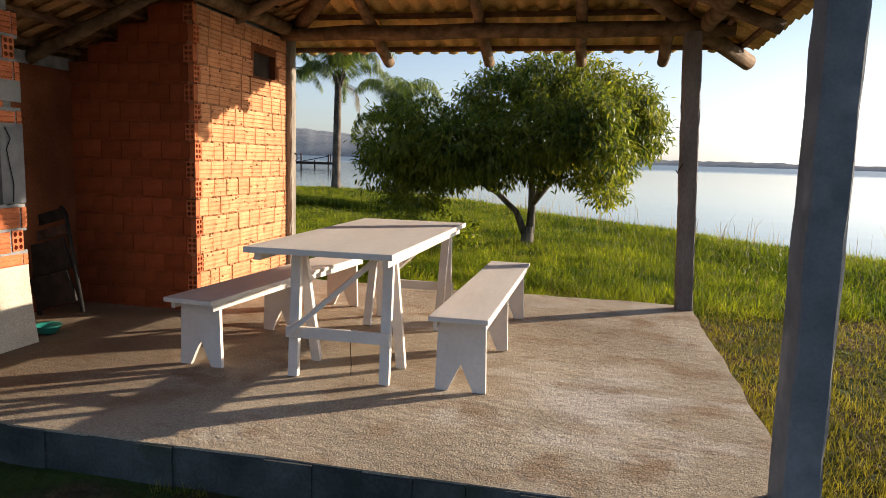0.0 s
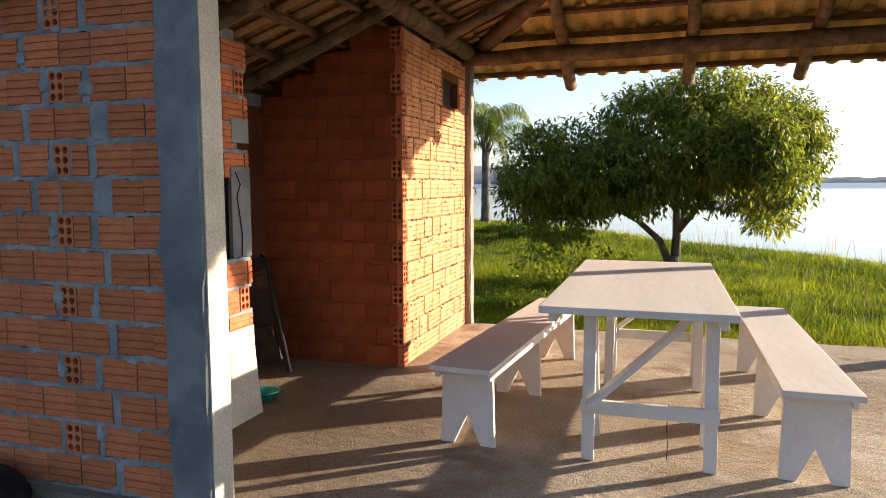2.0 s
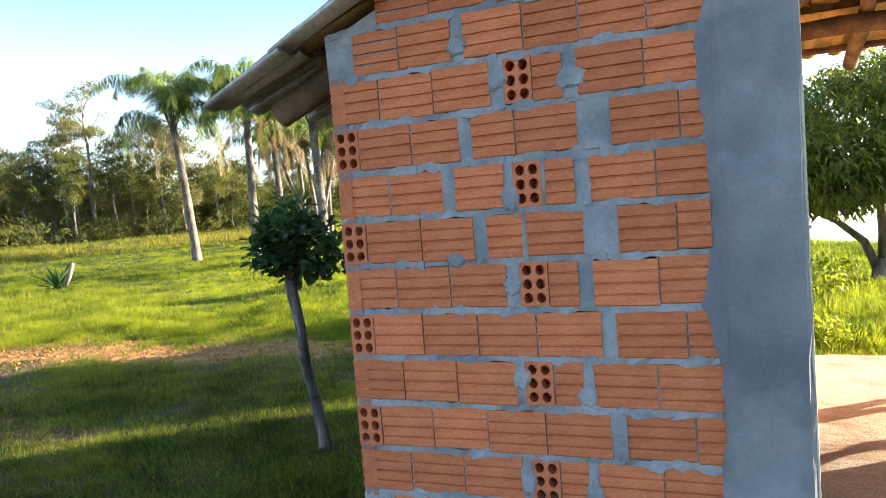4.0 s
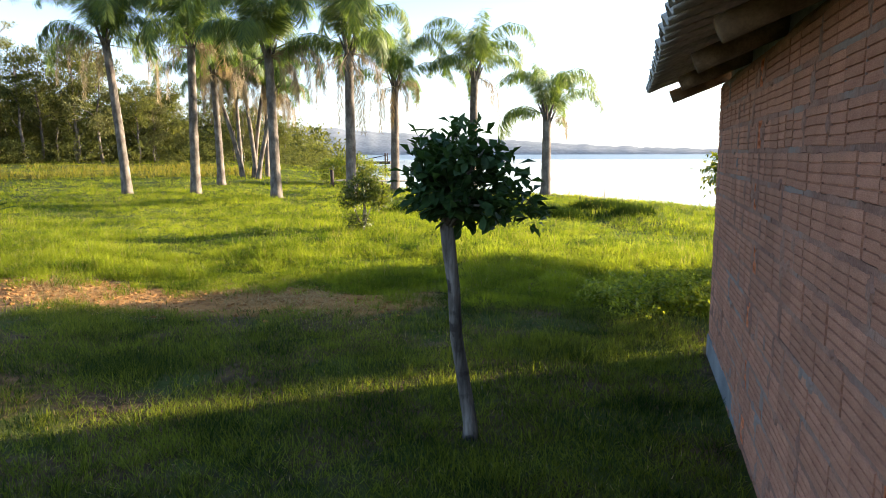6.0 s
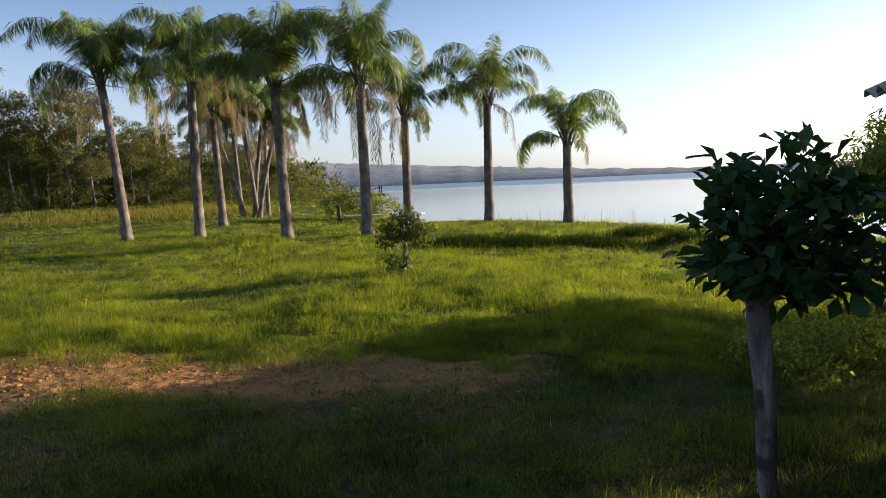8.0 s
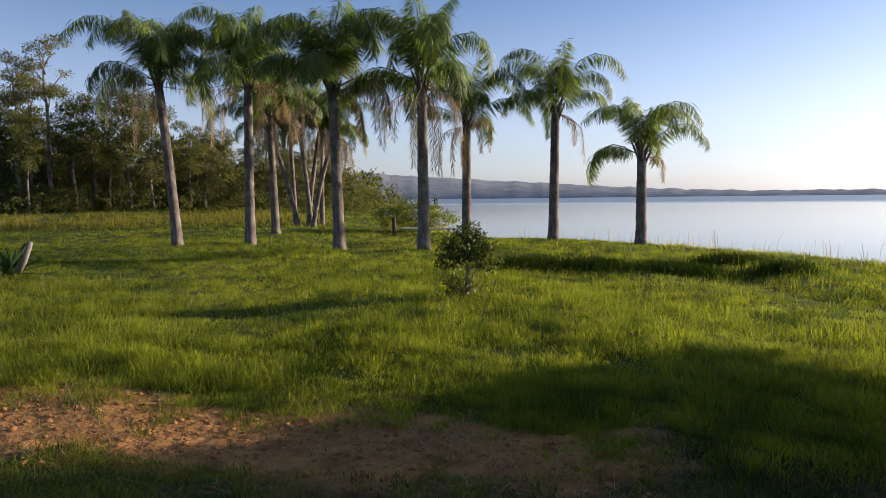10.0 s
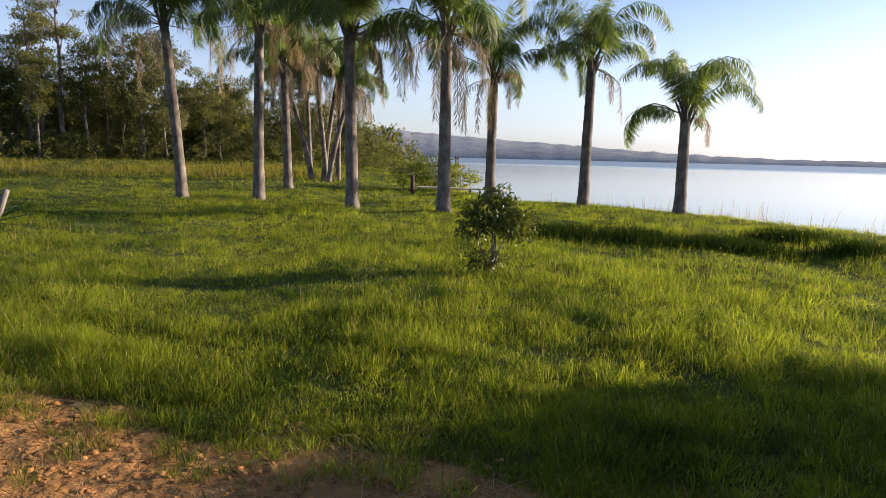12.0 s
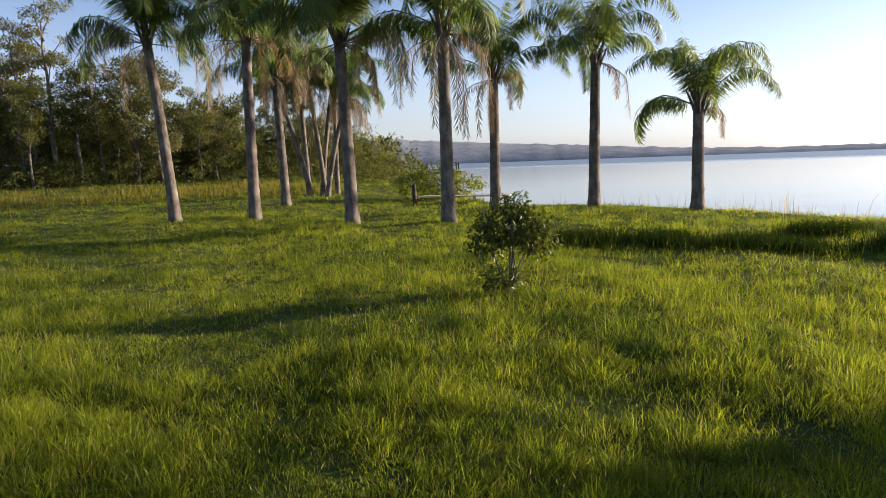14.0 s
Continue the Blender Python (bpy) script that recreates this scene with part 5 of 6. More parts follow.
    me = leaf_mesh("crown", *crown_leaves(rng, lobes, 4250, 14, (0.085, 0.155), (0.027, 0.046), 0.08, 0.6), L_TREE)
    c = new("crown", me)
    c.parent = tree


build_big_tree()


def build_pruned_tree():
    tree = tagged(empty("sapling", (-6.27, 6.15, GROUND)), "small pollarded tree, bare trunk and tuft of glossy leaves", "tree")
    bm = bmesh.new()
    pts = [(0.03, 0, -0.1), (0.02, 0, 0.1), (-0.02, 0.0, 0.35), (-0.055, -0.02, 0.6), (-0.065, -0.04, 0.9), (-0.085, -0.06, 1.1), (-0.10, -0.07, 1.25)]
    tube(bm, pts, [0.052, 0.040, 0.036, 0.034, 0.034, 0.039, 0.036], 14, wob=0.07, seed=2)
    rng_ = random.Random(7)
    tips, limbs = [], []
    for i in range(16):
        a_ = i * math.tau / 16 + rng_.uniform(-0.3, 0.3)
        rr, hh = rng_.uniform(0.07, 0.30), rng_.uniform(-0.01, 0.45)
        q = Vector((-0.05 + rr * math.cos(a_), -0.09 + rr * math.sin(a_), 1.25 + hh))
        tips.append(q)
        bb = bmesh.new()
        tube(bb, [(-0.10, -0.07, 1.2), Vector((-0.09, -0.08, 1.27)).lerp(q, 0.5) + Vector((0, 0, 0.04)), q], [0.014, 0.010, 0.005], 6)
        limbs.append(part("branch", bb, M_BARK, tree, smooth=True))
    part("trunk", bm, M_SAPBARK, tree, smooth=True)
    # one leaf shape, each leaf a piece
    lm = []
    for k in range(4):
        bm = bmesh.new()
        L, W = 1.0, 0.42 + 0.06 * k
        prof = [(0, 0), (0.18, 0.16), (0.42, 0.40), (0.68, 0.52), (0.88, 0.36), (1.0, 0.0)]
        mid = [bm.verts.new((t_ * L, 0, -0.10 * t_ * t_ * (1 + 0.5 * k))) for t_, _ in prof]
        for s in (1, -1):
            rim = [mid[0]] + [bm.verts.new((t_ * L, s * w * W, 0.07 - 0.10 * t_ * t_ * (1 + 0.5 * k))) for t_, w in prof[1:-1]] + [mid[-1]]
            for i in range(5):
                vs = [mid[i], mid[i + 1], rim[i + 1], rim[i]]
                vs = list(dict.fromkeys(vs))
                bm.faces.new(vs if s > 0 else vs[::-1])
        lm.append(mesh_of("leaf", bm, L_SMALL, smooth=True))
    for i in range(300):
        q = tips[i % 16].copy()
        base = Vector((-0.06, -0.09, 1.32))
        q = base.lerp(q, rng_.uniform(0.55, 1.05))
        q += Vector((rng_.uniform(-.07, .07), rng_.uniform(-.07, .07), rng_.uniform(-.05, .05)))
        out = (q - base)
        d = Vector((out.x + rng_.uniform(-.25, .25), out.y + rng_.uniform(-.25, .25), rng_.uniform(-0.2, 0.28))).normalized()
        rot = d.to_track_quat('X', 'Z').to_matrix().to_4x4() @ Matrix.Rotation(rng_.uniform(-0.9, 0.9), 4, 'X')
        piece("leaf", lm[i % 4], limbs[i % 16], Matrix.Translation(q) @ rot @ Matrix.Scale(rng_.uniform(0.075, 0.115), 4))


build_pruned_tree()


def fill_pruned_crown():
    rng = np.random.default_rng(19)
    lobes = [((-0.05, -0.09, 1.50), (0.21, 0.21, 0.22)), ((0.1, -0.09, 1.46), (0.17, 0.18, 0.2)), ((-0.18, -0.09, 1.48), (0.15, 0.18, 0.18)), ((0.22, -0.05, 1.37), (0.13, 0.14, 0.1)), ((0.32, 0.0, 1.29), (0.06, 0.06, 0.05)), ((-0.19, -0.15, 1.42), (0.1, 0.12, 0.08)), ((0.05, -0.12, 1.66), (0.15, 0.14, 0.08))]
    pos, axis, nor, L, W = crown_leaves(rng, lobes, 105, 8, (0.065, 0.10), (0.036, 0.052), 0.04, 0.05)
    ob = new("foliage", leaf_mesh("foliage", pos, axis + np.array([0, 0, 0.35]), nor, L, W, L_SMALL, belly=0.64))
    ob.parent = bpy.data.objects["sapling"]
    ob["kind"] = "stuff"


fill_pruned_crown()


def frond(rng, origin, yaw, rise, length, droop, leaflets, lw, ll, dead=False):
    """Leaflets of one feather frond, as leaf rows; also the midrib's points."""
    n_ = 14
    pts = []
    p = Vector(origin)
    ang = rise
    for i in range(n_):
        pts.append(p.copy())
        st = length / (n_ - 1)
        p = p + Vector((math.cos(yaw) * math.cos(ang), math.sin(yaw) * math.cos(ang), math.sin(ang))) * st
        q = min(1.0, max(0.0, ((i + 1) / (n_ - 1) - 0.2) / 0.78))
        ang = max(rise - droop * q * q * (3 - 2 * q), -1.5)
    P = np.array([tuple(v) for v in pts])
    t_ = np.linspace(0.16, 1.0, leaflets)
    idx = t_ * (n_ - 1.001)
    i0 = idx.astype(int)
    fr = (idx - i0)[:, None]
    base = P[i0] * (1 - fr) + P[np.minimum(i0 + 1, n_ - 1)] * fr
    tan = P[np.minimum(i0 + 1, n_ - 1)] - P[i0]
    tan /= np.linalg.norm(tan, axis=1, keepdims=True) + 1e-9
    side = np.cross(tan, [0, 0, 1.0])
    side /= np.linalg.norm(side, axis=1, keepdims=True) + 1e-9
    up = np.cross(side, tan)
    pos, axis, nor, L = [], [], [], []
    for s in (1, -1):
        j = rng.normal(size=(leaflets, 3)) * 0.3
        ax = side * s * 0.8 + tan * 0.55 + up * rng.uniform(-0.35, 0.45, (leaflets, 1)) + j + np.array([0, 0, -0.85 if not dead else -1.3])
        pos.append(base)
        axis.append(ax)
        nor.append(up + j * 0.5)
        L.append(ll * (0.55 + 0.6 * np.sin(np.pi * np.clip(t_ * 0.9 + 0.08, 0, 1))) * rng.uniform(0.8, 1.15, leaflets))
    return P, np.concatenate(pos), np.concatenate(axis), np.concatenate(nor), np.concatenate(L), lw


def build_palm(x, y, height, lean, seed, scale=1.0, dead=8, label="tall feather palm on the lake bank", nf=13, rad=0.19):
    rng = np.random.default_rng(seed)
    r_ = random.Random(seed)
    palm = tagged(empty("palm_tree", (x, y, float(ground_z(x, y)))), label, "palm tree", group="palms on the lake bank")
    bm = bmesh.new()
    n_ = 40
    pts, rad_ = [], []
    for i in range(n_):
        t_ = i / (n_ - 1)
        pts.append((lean[0] * t_ ** 1.3, lean[1] * t_ ** 1.3, -0.15 + (height + 0.15) * t_))
        rad_.append(rad * (1.0 - 0.22 * t_ + 0.4 * math.exp(-t_ * 14)) * (1.0 + 0.03 * (i % 2)))
    tube(bm, pts, rad_, 12, wob=0.04, seed=seed)
    part("trunk", bm, M_PALMBARK, palm, smooth=True)
    top = Vector(pts[-1])
    # old leaf bases
    bm = bmesh.new()
    for i in range(10):
        a_ = i * 2.4
        p = top + Vector((math.cos(a_) * 0.1, math.sin(a_) * 0.1, -0.45 + 0.05 * i))
        tube(bm, [p, p + Vector((math.cos(a_) * 0.12, math.sin(a_) * 0.12, 0.3)), p + Vector((math.cos(a_) * 0.26, math.sin(a_) * 0.26, 0.62))], [0.05, 0.04, 0.022], 6)
    part("leaf_sheath", bm, M_PALMBARK, palm, smooth=True)
    def hang(name, mat, rib_r, P, po, ax, no, L, width, droop, label=""):
        fr = new(name, leaf_mesh(name, po, ax, no, L, np.full(len(L), width), mat, fold=0.1, droop=droop))
        fr.parent = palm
        if label:
            fr["label"] = label
        rib = bmesh.new()
        tube(rib, [tuple(p) for p in P[::2]], [rib_r * (1 - 0.12 * k) for k in range(7)], 5)
        part("rib", rib, mat, fr)
    for i in range(nf + 2):
        yaw = seed * 1.7 + i * 2.399 + r_.uniform(-0.25, 0.25)
        lay = i / (nf + 1)
        # spears in the middle, then arching fronds, the oldest hanging
        if lay < 0.16:
            rise, droop, long_ = 1.48, r_.uniform(0.4, 1.3), r_.uniform(1.9, 2.6)
        elif lay < 0.7:
            rise, droop, long_ = 1.42 - 0.6 * lay + r_.uniform(-0.15, 0.1), r_.uniform(1.9, 2.75), r_.uniform(3.2, 4.1)
        else:
            rise, droop, long_ = r_.uniform(0.25, 0.85), r_.uniform(1.7, 2.2), r_.uniform(2.6, 3.5)
        P, po, ax, no, L, lw = frond(rng, top + Vector((0, 0, -0.15 + 0.3 * (1 - lay))), yaw, rise, scale * long_, droop, 130, 0.03, 0.58 * scale)
        hang("frond", L_PALM, 0.026, P, po, ax, no, L, 0.024 * scale, 0.35)
    for i in range(dead):
        yaw = r_.uniform(0, math.tau)
        P, po, ax, no, L, lw = frond(rng, top + Vector((math.cos(yaw) * 0.1, math.sin(yaw) * 0.1, -0.25)), yaw, r_.uniform(-0.6, 0.5), scale * r_.uniform(1.7, 3.2), r_.uniform(2.4, 3.6), 50, 0.02, 0.34 * scale, True)
        hang("dry_frond", L_DEAD, 0.02, P, po, ax, no, L, 0.02, 0.2, "hanging dry brown frond")
    return palm


PALMS = [(-25.7, 26.95, 6.3, (-0.45, -0.2), 1, 1.2, 6, 14), (-22.8, 27.5, 6.15, (0.1, 0), 2, 1.2, 8, 13), (-25.75, 33.95, 5.8, (-0.2, 0), 3, 1.1, 11, 12), (-18.15, 25.75, 5.4, (-0.15, 0), 4, 1.2, 11, 15),
         (-15.15, 25.75, 5.35, (0.0, 0), 5, 1.1, 8, 12), (-15.27, 30.9, 4.7, (0.04, 0), 6, 0.95, 7, 11), (-11.93, 31.2, 4.95, (0.08, 0), 7, 1.0, 2, 11), (-8.67, 29.9, 3.2, (0.0, 0), 8, 0.9, 1, 10)]
for px, py, ph, pl, ps, psc, pdead, pnf in PALMS:
    build_palm(px, py, ph, pl, ps, psc, pdead, nf=pnf)
# a tight stand of slimmer palms farther along the bank
for px, py, ph, pl, ps in ((-27.6, 39.1, 5.6, (-1.5, -0.4), 21), (-26.9, 39.4, 5.9, (-0.7, 0), 22), (-27.3, 39.8, 5.7, (0.9, 0), 23), (-26.6, 39.1, 5.2, (1.3, 0.2), 24), (-28.9, 41.1, 6.2, (-0.3, 0), 25), (-27.4, 41.6, 5.8, (0.1, 0), 26)):
    build_palm(px, py, ph, pl, ps, 0.95, 12, "slim palm in a tight stand with dry hanging fronds", nf=9, rad=0.13)


# ---- the wood behind the palms ----
def build_wood_tree(name, seed, h, crown_r, n_clumps, mat, trunk_mat, label, bare=0.45, twigs=640, flat=1.0):
    rng = np.random.default_rng(seed)
    tree = tagged(empty(name, (0, 0, -50)), label, "tree", group="trees of the wood")
    bm = bmesh.new()
    r_ = random.Random(seed)
    w = 0.25
    pts = [(r_.uniform(-w, w) * (i > 0), r_.uniform(-w, w) * (i > 0), h * 0.92 * i / 6 - 0.2 * (i == 0)) for i in range(7)]
    tube(bm, pts, [0.016 * h * (1 - 0.13 * i) for i in range(7)], 8, wob=0.05, seed=seed)
    lobes = []
    for i in range(n_clumps):
        z = h * (bare + (1 - bare) * (i + 0.5) / n_clumps)
        a_ = i * 2.4 + r_.uniform(-0.5, 0.5)
        rr = crown_r * (1.0 - 0.55 * ((i + 0.5) / n_clumps) ** 1.5) * r_.uniform(0.3, 0.85)
        c = (rr * math.cos(a_), rr * math.sin(a_), z + r_.uniform(0, 0.5))
        tube(bm, [(pts[3][0], pts[3][1], z - 0.18 * h * 0.6), (c[0] * 0.5, c[1] * 0.5, z - 0.05 * h), c], [0.005 * h, 0.004 * h, 0.0015 * h], 5)
        q = crown_r * r_.uniform(0.28, 0.5)
        lobes.append((c, (q, q, q * r_.uniform(0.5, 0.75) * flat)))
    part("trunk", bm, trunk_mat, tree, smooth=True)
    me = far_leaf_mesh("crown", *crown_leaves(rng, lobes, twigs, 11, (0.15, 0.27), (0.10, 0.17), 0.2, 0.25), mat)
    new("crown", me).parent = tree
    return tree


def build_wood():
    kinds = [build_wood_tree("tree", 41, 11.0, 3.0, 9, L_WOOD1, M_PALMBARK, "slender wood-edge tree with olive foliage", 0.35),
             build_wood_tree("tree", 42, 8.5, 3.4, 10, L_WOOD1, M_BARK, "bushy dark green tree at the wood's edge", 0.2),
             build_wood_tree("tree", 43, 15.0, 2.5, 6, L_WOOD2, M_PALMBARK, "tall thin eucalyptus with a small high crown", 0.66, twigs=230, flat=0.6),
             build_wood_tree("tree", 44, 9.5, 2.8, 8, L_WOOD2, M_PALMBARK, "pale dry-leaved tree at the wood's edge", 0.3),
             build_wood_tree("tree", 45, 6.0, 2.6, 9, L_WOOD1, M_BARK, "low rounded tree in the thicket", 0.1)]
    r_ = random.Random(77)
    spots = [(2, 49.3, 57, 0.84), (2, 51.4, 58, 0.72), (0, 47.8, 56, 0.8), (0, 50.4, 60, 0.85), (3, 46.5, 58, 0.85)]
    for k in range(46):
        b_ = 27 + 36 * (k + r_.random()) / 46
        d = r_.uniform(53, 72)
        kind = r_.choice([0, 1, 1, 3, 4, 0])
        spots.append((kind, b_, d, r_.uniform(0.55, 0.85) * (0.75 if b_ < 38 else 1.0)))
    for i, (kind, b_, d, sc) in enumerate(spots):
        x, y = -8.5 - math.sin(radians(b_)) * d, 7.6 + math.cos(radians(b_)) * d
        m = Matrix.Translation((x, y, float(ground_z(x, y)))) @ Matrix.Rotation(r_.uniform(0, 6.28), 4, 'Z')
        if i < 5 and kinds[kind] is not None and kind not in [q[0] for q in spots[:i]]:
            kinds[kind].matrix_basis = m
            kinds[kind].scale = (sc, sc, sc)
            continue
        ob = copy_thing(kinds[kind], m)
        ob.scale = (sc, sc, sc * r_.uniform(0.9, 1.1))
    for kind, b_ in ((1, 44.0), (4, 38.0)):
        x, y = -8.5 - math.sin(radians(b_)) * 58, 7.6 + math.cos(radians(b_)) * 58
        kinds[kind].matrix_basis = Matrix.Translation((x, y, float(ground_z(x, y))))
    rng = np.random.default_rng(5)
    lobes = []
    for k in range(120):
        b_ = radians(r_.uniform(25, 66))
        d = r_.uniform(50, 74)
        x, y = -8.5 - math.sin(b_) * d, 7.6 + math.cos(b_) * d
        h = r_.uniform(0.8, 1.9) * (1 + 0.8 * (d > 60))
        lobes.append(((x, y, float(ground_z(x, y)) + h * 0.55), (r_.uniform(1.2, 2.6), r_.uniform(1.2, 2.6), h)))
    deep = []
    for k in range(130):
        b_ = radians(r_.uniform(24, 68))
        d = r_.uniform(64, 82)
        x, y = -8.5 - math.sin(b_) * d, 7.6 + math.cos(b_) * d
        h = r_.uniform(2.2, 4.4) * (0.6 if b_ < radians(38) else 1.0)
        deep.append(((x, y, float(ground_z(x, y)) + h * 0.8), (r_.uniform(2, 4), r_.uniform(2, 4), h)))
    me = far_leaf_mesh("wood_depth", *crown_leaves(rng, deep, 7000, 10, (0.3, 0.5), (0.2, 0.34), 0.4, 0.1), L_WOOD1)
    tagged(new("wood_depth", me), "dense dark foliage in the depth of the wood", "wood", kind="stuff")
    me = far_leaf_mesh("thicket", *crown_leaves(rng, lobes, 9000, 12, (0.11, 0.22), (0.07, 0.13), 0.16, 0.1), L_WOOD1)
    tagged(new("thicket", me), "dense dark undergrowth along the wood's edge", "undergrowth", kind="stuff")


build_wood()


# ---- bushes and plants in the field ----
def build_bush(x, y, lobes, n_tw, per, mat, stems, label, name="bush", leaf=(0.05, 0.09), width=(0.025, 0.04), spread=0.06, seed=1):
    z = float(ground_z(x, y))
    b = tagged(empty(name, (x, y, z)), label, "bush")
    bm = bmesh.new()
    r_ = random.Random(seed)
    for i in range(stems):
        c = lobes[i % len(lobes)][0]
        tube(bm, [(r_.uniform(-.05, .05), r_.uniform(-.05, .05), -0.05), (c[0] * 0.4 + r_.uniform(-.06, .06), c[1] * 0.4, c[2] * 0.45), (c[0], c[1], c[2])], [0.015, 0.011, 0.005], 6)
    part("stem", bm, M_BARK, b, smooth=True)
    me = leaf_mesh("foliage", *crown_leaves(np.random.default_rng(seed), lobes, n_tw, per, leaf, width, spread, 0.1), mat)
    new("foliage", me).parent = b


build_bush(-10.74, 15.85, [((0.0, 0, 0.86), (0.36, 0.34, 0.26)), ((-0.3, 0.1, 0.7), (0.26, 0.26, 0.2)), ((0.28, 0, 0.74), (0.27, 0.26, 0.22)), ((0.05, 0, 1.07), (0.2, 0.18, 0.14)), ((-0.12, 0.0, 0.22), (0.26, 0.26, 0.12))], 300, 11, L_BUSH, 6, "leafy waist-high bush with bare stems in the tall grass", seed=3)
build_bush(-51.0, 43.5, [((0, 0, 0.9), (1.7, 1.6, 1.0)), ((1.3, 0, 0.6), (1.1, 1, 0.7))], 500, 10, L_WOOD1, 4, "rounded dark bush before the wood", leaf=(0.15, 0.25), width=(0.07, 0.1), spread=0.15, seed=4)
build_bush(-2.9, 12.3, [((0, 0, 0.45), (0.6, 0.5, 0.35)), ((0.5, 0.2, 0.35), (0.5, 0.4, 0.25)), ((-0.5, 0, 0.4), (0.4, 0.4, 0.3))], 110, 8, L_SHRUB, 5, "yellow-green leafy shrub beside the spreading tree", leaf=(0.07, 0.12), width=(0.03, 0.05), seed=5)
build_bush(-20.3, 38.5, [((0, 0, 0.9), (1.2, 1.0, 0.7)), ((1.4, -0.3, 0.6), (0.9, 0.8, 0.5)), ((-1.3, 0.3, 0.7), (1.1, 0.9, 0.6))], 420, 10, L_TREE, 5, "yellowish lakeside shrub leaning over the water", leaf=(0.12, 0.2), width=(0.05, 0.08), spread=0.14, seed=6)


def build_rosette(x, y):
    z = float(ground_z(x, y))
    pl = tagged(empty("agave_plant", (x, y, z)), "spiky rosette plant with a cut grey stem", "plant")
    r_ = random.Random(9)
    lm = None
    for i in range(26):
        a_, el, L = i * 2.4, 0.25 + 1.1 * i / 26, r_.uniform(0.6, 0.95)
        bm = bmesh.new()
        rows = []
        for k in range(6):
            t_ = k / 5
            w = 0.05 * math.sin(math.pi * (0.25 + 0.75 * t_)) + 0.003
            d = Vector((t_ * L, 0, -0.12 * t_ * t_))
            rows.append((bm.verts.new(d + Vector((0, w, 0.02))), bm.verts.new(d), bm.verts.new(d + Vector((0, -w, 0.02)))))
        for p, q in zip(rows, rows[1:]):
            bm.faces.new((p[0], p[1], q[1], q[0]))
            bm.faces.new((p[1], p[2], q[2], q[1]))
        bm.transform(Matrix.Rotation(a_, 4, 'Z') @ Matrix.Rotation(-el, 4, 'Y'))
        part("leaf", bm, L_SMALL, pl)
    bm = bmesh.new()
    tube(bm, [(0.2, 0, 0), (0.42, 0.05, 0.35), (0.62, 0.05, 0.75)], [0.07, 0.065, 0.06], 9, wob=0.06)
    part("cut_stem", bm, M_BARK, pl, "grey cut stem", smooth=True)


build_rosette(-21.5, 16.4)


# ---- jetty and fence post at the water ----
def build_jetty():
    j = tagged(empty("jetty", (-47.0, 109.5, -0.72)), "dark wooden jetty with rails standing in the lake", "jetty")
    for i in range(6):
        bm = bmesh.new()
        box(bm, -9 + i * 2.4, -8.8 + i * 2.4, -0.9, -0.7, -1.2, 2.3 if i % 2 else 1.2)
        part("pile", bm, M_DARKWOOD, j)
    bm = bmesh.new()
    box(bm, -9.5, 4.0, -1.0, 1.0, 0.55, 0.95, bevel=0.03)
    part("deck", bm, M_DARKWOOD, j)
    bm = bmesh.new()
    box(bm, 3.4, 3.55, -0.9, -0.75, 0.9, 2.3)
    part("rail_post", bm, M_DARKWOOD, j)
    bm = bmesh.new()
    board(bm, (-1.5, -0.85, 1.0), (3.5, -0.85, 2.0), 0.12, 0.12)
    part("brace", bm, M_DARKWOOD, j)
    bm = bmesh.new()
    box(bm, -9.0, -1.6, -0.86, -0.76, 1.45, 1.55)
    part("rail", bm, M_DARKWOOD, j)


build_jetty()


def build_gate_posts():
    g = tagged(empty("landing_stage", (-19.8, 34.4, -0.3)), "small weathered landing stage with a post at the bank", "landing stage")
    bm = bmesh.new()
    tube(bm, [(0, 0, -0.2), (0.01, 0, 0.4), (0, 0, 0.95)], [0.1, 0.09, 0.085], 9, wob=0.08)
    part("post", bm, M_DARKWOOD, g, smooth=True)
    for k in range(3):
        bm = bmesh.new()
        box(bm, 0.1, 4.0, 0.2 + 0.25 * k, 0.42 + 0.25 * k, 0.38, 0.43, bevel=0.006)
        part("plank", bm, M_LOGPALE, g)
    for x in (1.2, 2.5, 3.8):
        bm = bmesh.new()
        tube(bm, [(x, 0.4, -1.0), (x, 0.4, 0.38)], [0.06, 0.05], 7)
        part("pile", bm, M_DARKWOOD, g)


build_gate_posts()


